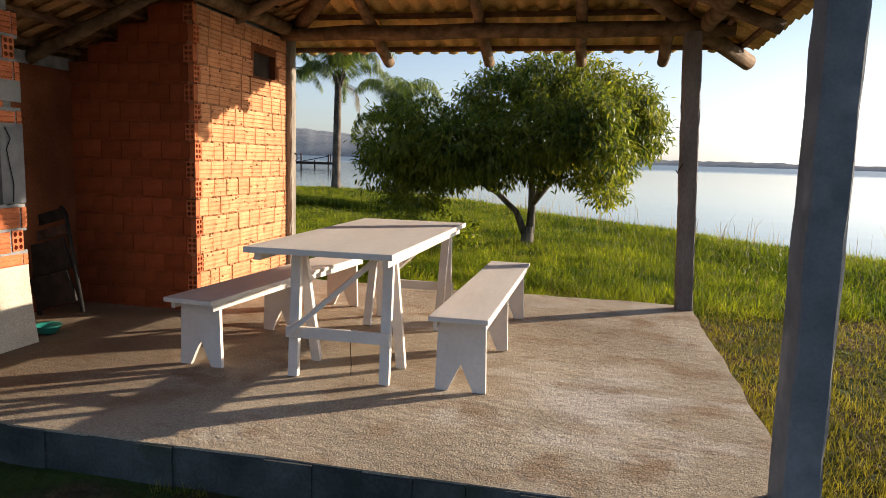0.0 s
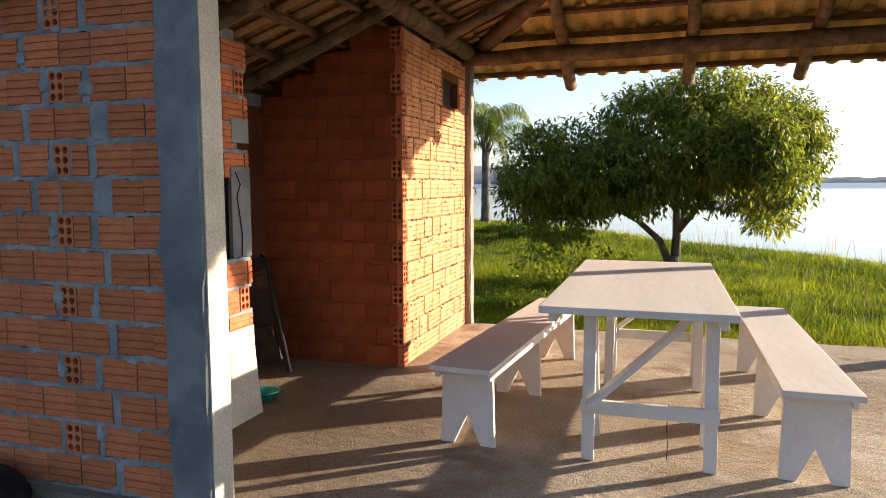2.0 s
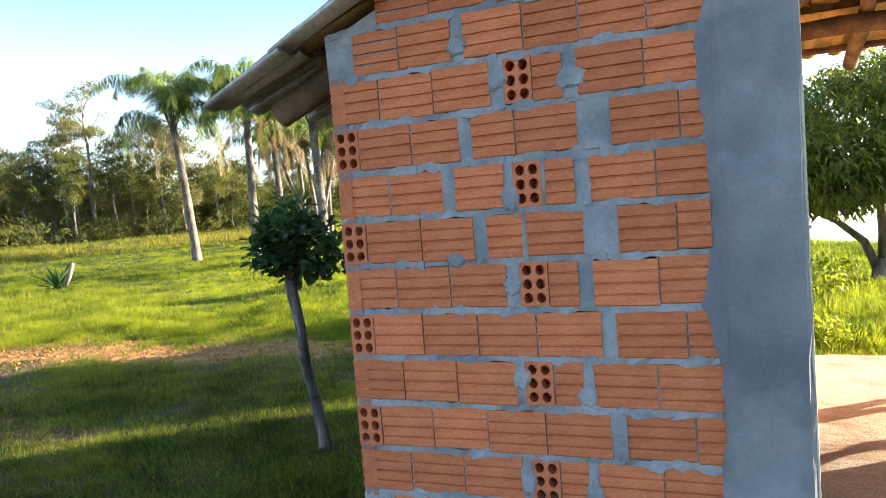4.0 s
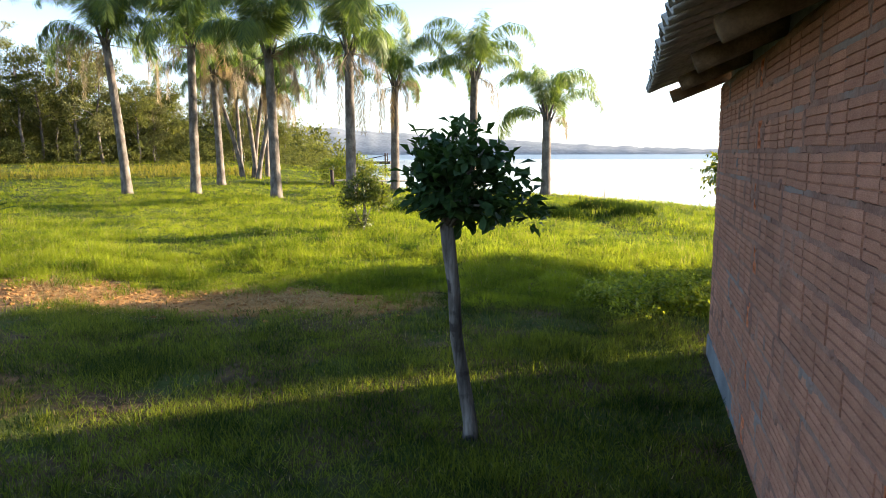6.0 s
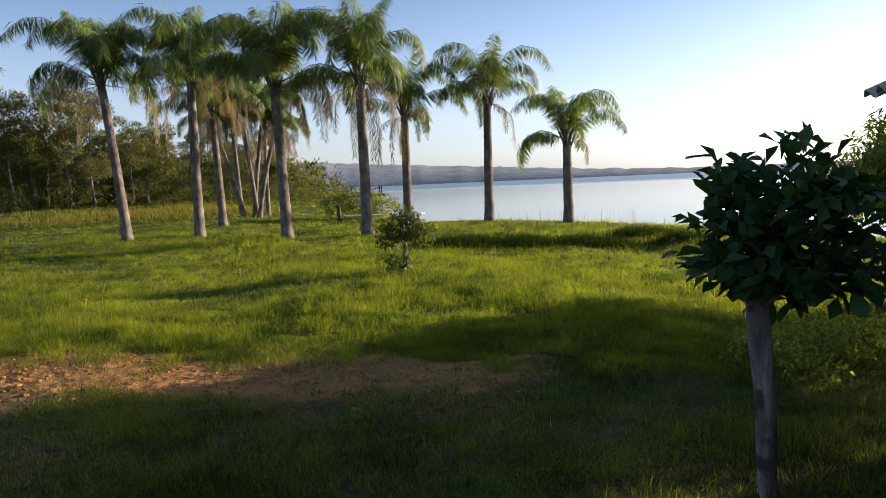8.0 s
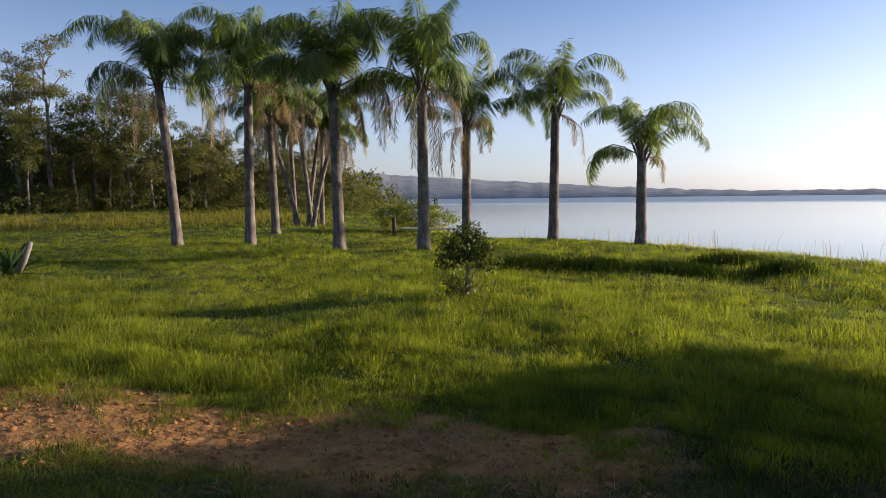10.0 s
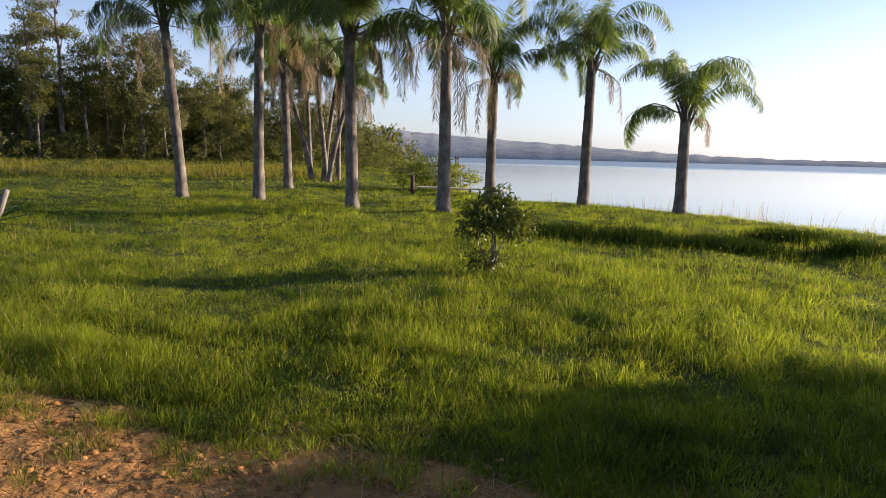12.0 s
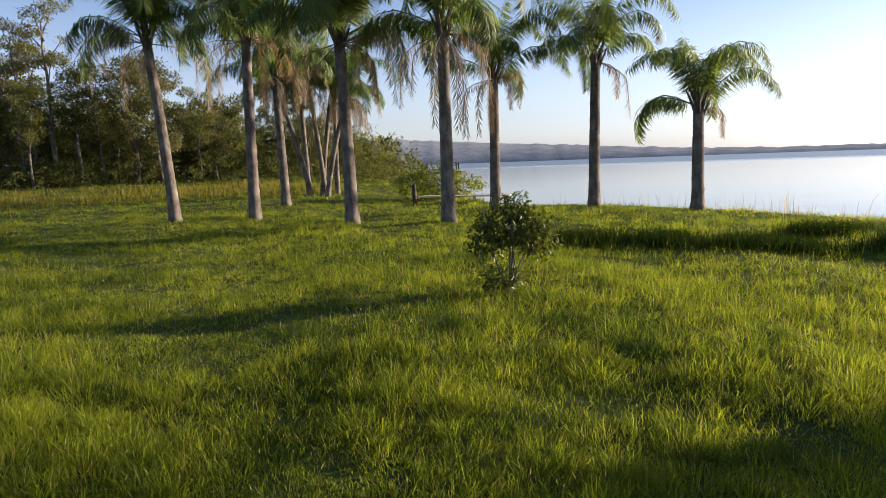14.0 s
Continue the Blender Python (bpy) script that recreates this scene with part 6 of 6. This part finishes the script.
# ---- grass ----
def blades(name, x, y, h, w, mat, label, lean=0.35, seed=1, category="grass", away=None, plain=False):
    rng = np.random.default_rng(seed)
    n_ = len(x)
    z = ground_z(x, y) - 0.01
    yaw = rng.uniform(0, 2 * np.pi, n_)
    face = np.stack([np.cos(yaw), np.sin(yaw), 0 * yaw], 1)
    bend = rng.uniform(0, 2 * np.pi, n_) if away is None else away + rng.normal(size=n_) * 0.7
    bd = np.stack([np.cos(bend), np.sin(bend), 0 * bend], 1) * (rng.uniform(0.05, 1.0, n_) * lean)[:, None]
    p = np.stack([x, y, z], 1)
    up = np.array([0, 0, 1.0])
    H, W = h[:, None], w[:, None]
    mid = p + up * H * 0.6 + bd * H * 0.35
    tip = p + up * H * (1 - 0.25 * np.linalg.norm(bd, axis=1, keepdims=True)) + bd * H
    if plain:
        v = np.stack([p - face * W * 0.6, p + face * W * 0.6, tip], 1)
        tagged(new(name, np_mesh(name, v, [(0, 1, 2)], mat)), label, category, kind="stuff")
        return
    v = np.stack([p - face * W * 0.5, p + face * W * 0.5, mid + face * W * 0.38, mid - face * W * 0.38, tip], 1)
    tagged(new(name, np_mesh(name, v, [(0, 1, 2, 3), (3, 2, 4)], mat)), label, category, kind="stuff")


def wave(x, y, s=1.0, ph=0.0):
    return np.sin(x * s * 1.3 + ph) * np.sin(y * s * 1.1 + 0.7 * ph) * 0.5 + np.sin(x * s * 0.53 + y * s * 0.71 + 2 * ph) * 0.5


def fan(rng, n_, cx, cy, r0, r1, b0, b1):
    """Points thinning out with the distance; bearings from +y to the left, in degrees."""
    r = r0 * (r1 / r0) ** rng.random(n_)
    b_ = np.radians(rng.uniform(b0, b1, n_))
    return cx - np.sin(b_) * r, cy + np.cos(b_) * r, r


def tall_rim(x):
    return np.where(x < -8.6, 10.08 + 0.08 * (x + 8.6), 10.08 - 0.16 * (x + 8.6))


def worn(x, y):
    """How worn the meadow is: sunken strips and trodden hollows, one where the grass is lowest."""
    strip = np.exp(-((y - (12.95 + 0.62 * (x + 14.4) + 0.12 * wave(x, y, 3.0))) / 0.26) ** 2) * np.clip((x + 15.2) / 0.8, 0, 1) * np.clip((-11.5 - x) / 0.8, 0, 1)
    spots = np.zeros_like(x)
    for cx, cy, rx, ry in ((-16.2, 15.4, 0.9, 0.35), (-9.1, 12.35, 0.55, 0.3), (-7.9, 12.0, 0.5, 0.25), (-12.6, 11.3, 0.5, 0.22), (-6.4, 13.6, 0.7, 0.3), (-10.3, 10.9, 0.4, 0.2), (-18.5, 17.5, 1.2, 0.4), (-5.6, 16.4, 0.9, 0.35)):
        spots = np.maximum(spots, np.exp(-((x - cx) / rx) ** 2 - ((y - cy) / ry) ** 2))
    return np.maximum(strip, spots)


def clumps(x, y, s, seed):
    """Nearest clump of an uneven scatter: nearness 0 to 1, the clump's own number 0 to 1, and the way out from its middle."""
    ix, iy = np.floor(x / s), np.floor(y / s)
    best, own, out = np.full(x.shape, 9.0), np.zeros_like(x), np.zeros_like(x)
    for a_ in (-1, 0, 1):
        for b_ in (-1, 0, 1):
            jx, jy = ix + a_, iy + b_
            h1 = np.modf(np.abs(np.sin(jx * 12.9898 + jy * 78.233 + seed) * 43758.5453))[0]
            h2 = np.modf(np.abs(np.sin(jx * 39.346 + jy * 11.135 + seed) * 24634.6345))[0]
            dx, dy = x / s - jx - h1, y / s - jy - h2
            d = np.hypot(dx, dy) / (0.7 + 0.6 * h2)
            hit = d < best
            best, own, out = np.where(hit, d, best), np.where(hit, h1, own), np.where(hit, np.arctan2(dy, dx), out)
    return np.clip(1 - best / 0.85, 0, 1), own, out


def seed_stalks(rng, x, y, r):
    """Thin stalks with a small seed head, standing over the meadow."""
    n_ = len(x)
    z = ground_z(x, y)
    h = rng.uniform(0.13, 0.27, n_) * (1 + 0.3 * wave(x, y, 1.4, 2.0))
    a_ = rng.uniform(0, 2 * np.pi, n_)
    lean = np.stack([np.cos(a_), np.sin(a_), 0 * a_], 1) * rng.uniform(0.02, 0.45, n_)[:, None]
    foot = np.stack([x, y, z], 1)
    tip = foot + (lean + np.array([0, 0, 1.0])) * h[:, None]
    side = np.stack([-np.sin(a_), np.cos(a_), 0 * a_], 1) * (0.0007 + 0.0002 * r)[:, None]
    tagged(new("grass_stalks", np_mesh("grass_stalks", np.stack([foot - side, foot + side, tip], 1), [(0, 1, 2)], L_GRASS)), "thin upright stalks in the meadow grass", "grass", kind="stuff")
    me = far_leaf_mesh("seed_heads", tip - lean * 0.01, lean + np.array([0, 0, 0.8]) + rng.normal(size=(n_, 3)) * 0.3, unit(rng, n_), rng.uniform(0.02, 0.05, n_), 0.005 + 0.0009 * r, L_SEED)
    tagged(new("seed_heads", me), "pale seed heads over the meadow grass", "grass", kind="stuff")


def clods(rng):
    """Crumbs and clods of soil on the bare track."""
    bm = bmesh.new()
    bmesh.ops.create_icosphere(bm, subdivisions=1, radius=1.0)
    ball = np.array([tuple(v.co) for v in bm.verts])
    faces = [tuple(v.index for v in f.verts) for f in bm.faces]
    bm.free()
    n_ = 2200
    x = rng.uniform(-14.0, -7.6, n_)
    y = 10.1 + 0.08 * x + rng.normal(size=n_) * 0.45
    size = 0.005 + 0.026 * rng.random(n_) ** 4
    z = ground_z(x, y) + size * 0.2
    v = ball[None] * (1 + 0.25 * rng.normal(size=(n_, len(ball), 1))) * size[:, None, None] * np.array([1.2, 1.0, 0.6]) + np.stack([x, y, z], 1)[:, None]
    tagged(new("soil_clods", np_mesh("soil_clods", v, faces, M_SOIL)), "reddish crumbs and clods on the bare track", "soil", kind="stuff")


def build_grass():
    rng = np.random.default_rng(31)
    x, y, r = fan(rng, 112000, -8.3, 6.2, 2.5, 62, -75, 75)
    # each tuft: blades leaning out from one foot
    k = 9
    rad = np.abs(rng.normal(size=(len(x), k))) * (0.03 + 0.004 * r)[:, None]
    ang = rng.uniform(0, 2 * np.pi, rad.shape)
    tall = rng.uniform(0.45, 1.45, len(x))
    x, y, r, ang, tall = (x[:, None] + rad * np.cos(ang)).ravel(), (y[:, None] + rad * np.sin(ang)).ravel(), np.repeat(r, k), ang.ravel(), np.repeat(tall, k)
    keep = (y > tall_rim(x) + 0.25 * wave(x, y, 2.1) + 0.15 * wave(x, y, 6.0, 1.0)) & (shore_gap(x, y) > -0.4)
    near_, own, out = clumps(x, y, 0.34, 3.0)
    keep &= rng.random(len(x)) > 0.2 * worn(x, y) + 0.45 * np.clip(0.3 - near_, 0, 1) / 0.3 * (r < 14)
    x, y, r, ang, tall, near_, own, out = (q[keep] for q in (x, y, r, ang, tall, near_, own, out))
    ang = np.where(rng.random(len(x)) < 0.55, out, ang)
    hgt = (0.125 + 0.04 * wave(x, y, 0.9, 1.0) + 0.03 * wave(x, y, 3.3, 2.0)) * (0.5 + 0.5 * tall) * (0.5 + 0.85 * np.sqrt(near_)) * (0.65 + 0.7 * own) * rng.uniform(0.6, 1.25, len(x))
    hgt *= np.clip(0.6 + (y - tall_rim(x)) * 0.5, 0.6, 1.0) * (1 - 0.55 * worn(x, y))
    near = r < 7.5
    for sel, far, seed in ((near, False, 1), (~near, True, 11)):
        blades("tall_grass", x[sel], y[sel], np.maximum(hgt[sel], 0.035), 0.0026 + 0.00045 * r[sel], L_GRASS, "dense shin-high green meadow grass", 1.9, seed, away=ang[sel], plain=far)
    straw = rng.random(len(x)) < 0.03
    blades("dry_grass", x[straw], y[straw], hgt[straw] * 1.05, 0.002 + 0.0004 * r[straw], L_STRAW, "thin straw-coloured grass stalks among the green", 0.7, 2, plain=True)
    x, y, r = fan(rng, 5000, -8.3, 6.2, 3.0, 26, -70, 70)
    keep = (y > tall_rim(x) + 0.4) & (shore_gap(x, y) > 0.2) & (worn(x, y) < 0.3)
    seed_stalks(rng, x[keep], y[keep], r[keep])
    # short lawn on the landward side
    x, y, r = fan(rng, 155000, -5.6, 1.2, 1.2, 24, -20, 95)
    ins = ((x > -4.8) & (x < 0.78) & (y > 4.05) & (y < 8.5))
    track = (np.abs(y - (10.14 + 0.08 * x)) < 0.6) & (x < -7.6)
    thin = rng.random(len(x)) < np.where(track, 0.10, 0.35 + 0.6 * (wave(x, y, 1.6, 3.0) > -0.25))
    keep = (y < tall_rim(x) + 0.3) & ~ins & thin & (shore_gap(x, y) > 0)
    x, y, r = x[keep], y[keep], r[keep]
    tuft = wave(x, y, 3.1, 0.4) > 0.45
    blades("lawn", x, y, rng.uniform(0.03, 0.085, len(x)) * np.where(tuft, 1.5, 1.0), 0.004 + 0.0009 * r, L_LAWN, "short trodden lawn with bare and dry patches", 1.1, 3, plain=True)
    dry = rng.random(len(x)) < 0.14
    blades("dry_lawn", x[dry], y[dry], rng.uniform(0.02, 0.06, dry.sum()), 0.004 + 0.0008 * r[dry], L_STRAW, "dry thatch lying in the lawn", 2.2, 4, plain=True)
    n_ = 210000
    x, y = rng.uniform(-11.5, -4.6, n_), rng.uniform(2.6, 10.3, n_)
    trod = ((x + 8.3) / 1.9) ** 2 + ((y - 8.9) / 0.75) ** 2 + 0.7 * wave(x, y, 3.0, 0.5) < 1.0
    lump, own, _ = clumps(x, y, 0.55, 8.0)
    bare = (wave(x, y, 1.6, 3.0) + 0.5 * wave(x, y, 5.0, 1.0) + 0.9 * (own - 0.5) + 0.9 * (lump - 0.4) < -0.45) | trod
    keep = (y < tall_rim(x) + 0.2) & ~((x > -4.8) & (y > 4.05)) & ~((np.abs(y - (10.14 + 0.08 * x)) < 0.6) & (x < -8.0)) & (~bare | (rng.random(n_) < 0.16))
    x, y = x[keep], y[keep]
    up = 1 + 1.1 * np.clip(wave(x, y, 2.3, 0.4) + 0.4 * wave(x, y, 7.0, 1.0), 0, 1)
    blades("lawn", x, y, rng.uniform(0.025, 0.07, len(x)) * up, rng.uniform(0.004, 0.008, len(x)), L_LAWN, "short green lawn beside the shelter", 1.3, 23, plain=True)
    # brown thatch where the lawn is worn thin
    n_ = 90000
    x, y = rng.uniform(-11.5, -4.6, n_), rng.uniform(2.6, 10.0, n_)
    lump, own, _ = clumps(x, y, 0.55, 8.0)
    keep = (wave(x, y, 1.6, 3.0) + 0.5 * wave(x, y, 5.0, 1.0) + 0.9 * (own - 0.5) + 0.9 * (lump - 0.4) < -0.15) | (rng.random(n_) < 0.12)
    keep &= (y < tall_rim(x)) & ~((x > -4.8) & (y > 4.05))
    x, y = x[keep], y[keep]
    blades("thatch", x, y, rng.uniform(0.015, 0.05, len(x)), rng.uniform(0.004, 0.009, len(x)), L_THATCH, "brown thatch where the lawn is worn thin", 3.0, 25, plain=True)
    # taller tufts in the lawn
    c, e, k = rng.uniform(-11.5, -4.9, 1500), rng.uniform(2.8, 9.9, 1500), 26
    on = (e < tall_rim(c) + 0.1) & ~((np.abs(e - (10.14 + 0.08 * c)) < 0.5) & (c < -8.0)) & (wave(c, e, 1.3, 2.2) > -0.3)
    c, e = c[on], e[on]
    ang = rng.uniform(0, 2 * np.pi, (len(c), k))
    rad = np.abs(rng.normal(size=ang.shape)) * rng.uniform(0.02, 0.07, (len(c), 1))
    x, y = (c[:, None] + rad * np.cos(ang)).ravel(), (e[:, None] + rad * np.sin(ang)).ravel()
    ok = ~((x > -4.85) & (y > 4.0))
    x, y, ang = x[ok], y[ok], ang.ravel()[ok]
    blades("lawn_tufts", x, y, rng.uniform(0.05, 0.15, len(x)), rng.uniform(0.003, 0.007, len(x)), L_LAWN, "taller grass tufts standing in the lawn", 1.5, 24, away=ang, plain=True)
    n_ = 9000
    x = rng.uniform(-14.5, -7.2, n_)
    y = 10.15 + 0.08 * x + rng.normal(size=n_) * 0.5
    keep = wave(x, y, 4.0, 0.3) + rng.normal(size=n_) * 0.35 > 0.0
    x, y = x[keep], y[keep]
    clods(rng)
    blades("track_litter", x, y, rng.uniform(0.03, 0.13, len(x)), rng.uniform(0.002, 0.005, len(x)), L_STRAW, "dry stalks lying on the bare track", 6.0, 14)
    # ragged tufts creeping over the track's rim
    c = rng.uniform(-14.5, -6.5, 150)
    e = tall_rim(c) - np.abs(rng.normal(size=150)) * 0.3
    k = 26
    ang = rng.uniform(0, 2 * np.pi, (150, k))
    rad = np.abs(rng.normal(size=(150, k))) * 0.05
    x, y = (c[:, None] + rad * np.cos(ang)).ravel(), (e[:, None] + rad * np.sin(ang)).ravel()
    blades("rim_tufts", x, y, rng.uniform(0.05, 0.17, len(x)), rng.uniform(0.003, 0.006, len(x)), L_GRASS, "ragged grass tufts creeping over the track", 1.6, 15, away=ang.ravel())
    # broad-leaved weeds beyond the shelter's corner
    lobes = [((cx, cy, float(ground_z(cx, cy)) + 0.12), (rng.uniform(0.2, 0.45), rng.uniform(0.15, 0.35), rng.uniform(0.10, 0.22))) for cx, cy in zip(rng.uniform(-5.9, -2.6, 22), rng.uniform(9.5, 11.2, 22))]
    me = leaf_mesh("weeds", *crown_leaves(rng, lobes, 620, 9, (0.035, 0.08), (0.018, 0.035), 0.05, -0.1), L_SHRUB)
    tagged(new("weeds", me), "low yellow-green broad-leaved weeds in the grass", "weeds", kind="stuff")
    # lawn and grass on the lake side of the shelter
    x, y, r = fan(rng, 190000, -0.3, 1.2, 3.2, 22, -55, 32)
    ins = ((x > -4.8) & (x < 0.79) & (y > 4.05) & (y < 8.40))
    keep = ~ins & (shore_gap(x, y) > -0.3) & (y > 4.0) & ~((x < -4.8))
    x, y, r = x[keep], y[keep], r[keep]
    high = y > 9.6 + 0.25 * wave(x, y, 2.0) - 0.16 * np.clip(x, -1.5, 6)
    blades("lawn", x[~high], y[~high], rng.uniform(0.03, 0.09, (~high).sum()), 0.0035 + 0.0006 * r[~high], L_YLAWN, "short yellowish lawn round the floor slab", 1.1, 5, plain=True)
    h2 = (0.135 + 0.05 * wave(x[high], y[high], 1.1, 1.0)) * rng.uniform(0.5, 1.25, high.sum())
    blades("tall_grass", x[high], y[high], h2, 0.0035 + 0.0006 * r[high], L_BANK, "green bank grass below the spreading tree", 1.3, 6)
    # dry fringe before the wood
    b_, d = np.radians(rng.uniform(28, 66, 7000)), rng.uniform(38, 48, 7000)
    x, y = -8.5 - np.sin(b_) * d, 7.6 + np.cos(b_) * d
    keep = (shore_gap(x, y) > 0.5) & (wave(x, y, 0.5, 1.0) > -0.35)
    x, y = x[keep], y[keep]
    blades("dry_fringe", x, y, rng.uniform(0.25, 0.6, len(x)), rng.uniform(0.025, 0.05, len(x)), L_YLAWN, "tall yellowing grass before the wood", 0.9, 26, plain=True)
    # seed stalks along the bank
    n_ = 420
    k = rng.integers(3, 12, n_)
    t_ = rng.random(n_)
    S = np.array(SHORE, float)
    px = S[k] * (1 - t_[:, None]) + S[k + 1] * t_[:, None] + rng.normal(size=(n_, 2)) * 0.5 + np.array([-0.5, -0.5])
    blades("bank_weeds", px[:, 0], px[:, 1], rng.uniform(0.25, 0.75, n_), np.full(n_, 0.012), L_STRAW, "thin weed stalks with seed heads along the bank", 0.4, 7)
    # ranker tufts; the mounds' shade is put into their dark blade colour
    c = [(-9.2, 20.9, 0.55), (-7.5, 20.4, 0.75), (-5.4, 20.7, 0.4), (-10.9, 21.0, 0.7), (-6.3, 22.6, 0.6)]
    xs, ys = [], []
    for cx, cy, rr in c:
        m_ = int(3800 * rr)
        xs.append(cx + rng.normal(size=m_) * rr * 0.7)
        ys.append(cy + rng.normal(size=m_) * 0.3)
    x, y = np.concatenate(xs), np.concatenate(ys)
    blades("rank_grass", x, y, rng.uniform(0.12, 0.36, len(x)), np.full(len(x), 0.012), L_RANKSHADE, "rank meadow tufts with shade in their dark colour", 0.9, 8)


build_grass()


# ---- small details ----
def wire(name, pts, r, mat, label, cat, parent=None):
    bm = bmesh.new()
    tube(bm, pts, [r] * len(pts), 6)
    ob = part(name, bm, mat, parent, "" if parent else label, smooth=True)
    return tagged(ob, label, cat) if not parent else ob


wire("cable", [(-3.943, 5.20, 1.47), (-3.935, 5.235, 1.40), (-3.94, 5.205, 1.33), (-3.935, 5.22, 1.22), (-3.94, 5.25, 1.1), (-3.94, 5.24, 0.98)], 0.0032, M_BLACK, "black cable hanging down the oven front", "cable")
wire("cable", [(-3.93, 4.92, 0.66), (-3.915, 4.925, 0.55), (-3.90, 4.95, 0.42), (-3.895, 4.96, 0.36), (-3.90, 4.985, 0.40), (-3.915, 4.99, 0.50)], 0.0032, M_BLACK, "loose black cable loop on the plaster base", "cable")
wire("hook", [(0.575, 8.105, 1.36), (0.57, 8.07, 1.35), (0.545, 8.04, 1.31), (0.53, 8.04, 1.27), (0.52, 8.04, 1.30)], 0.006, M_BLACK, "small bent iron hook on the slim post", "hook")
wire("hook", [(X_W + 0.055, 8.39, 1.36), (X_W + 0.085, 8.38, 1.34), (X_W + 0.09, 8.38, 1.30), (X_W + 0.07, 8.38, 1.28)], 0.006, M_BLACK, "small bent iron hook on the wooden post", "hook")
wire("wire", [(-1.53, 5.17, 0.33), (-1.535, 5.165, 0.22), (-1.53, 5.17, 0.12), (-1.532, 5.168, 0.05)], 0.0022, M_BLACK, "thin wire hanging from the table stretcher", "wire")


def build_rag():
    bm = bmesh.new()
    bmesh.ops.create_icosphere(bm, subdivisions=3, radius=1.0)
    for v in bm.verts:
        d = 1 + 0.25 * noise.noise(v.co * 1.7)
        v.co = Vector((v.co.x * 0.10, v.co.y * 0.13, max(-0.05, v.co.z * 0.065))) * d
        v.co += Vector((-4.03, 4.98, 1.012))
    tagged(part("rag", bm, M_PLASTER, smooth=True), "crumpled pale grey rag on the oven sill", "rag")


build_rag()


def build_sack():
    """A slumped black sack, flat on top, with soft folds."""
    bm = bmesh.new()
    bmesh.ops.create_icosphere(bm, subdivisions=4, radius=1.0)
    for v in bm.verts:
        d = v.co.normalized()
        p = Vector([math.copysign(abs(c) ** 0.5, c) for c in d])
        f = 1 + 0.07 * noise.noise(p * 2.3) + 0.03 * noise.noise(p * 6.0)
        v.co = Vector((-4.70 + 0.42 * p.x * f, 3.94 + 0.17 * p.y * f, -0.06 + (0.19 - 0.05 * (p.x < 0) * abs(p.x)) * p.z * f))
        v.co.z = max(v.co.z, float(ground_z(v.co.x, v.co.y)) + 0.002)
    tagged(part("sack", bm, M_BLACK, smooth=True), "black plastic sack at the foot of the brick wall", "sack")


build_sack()
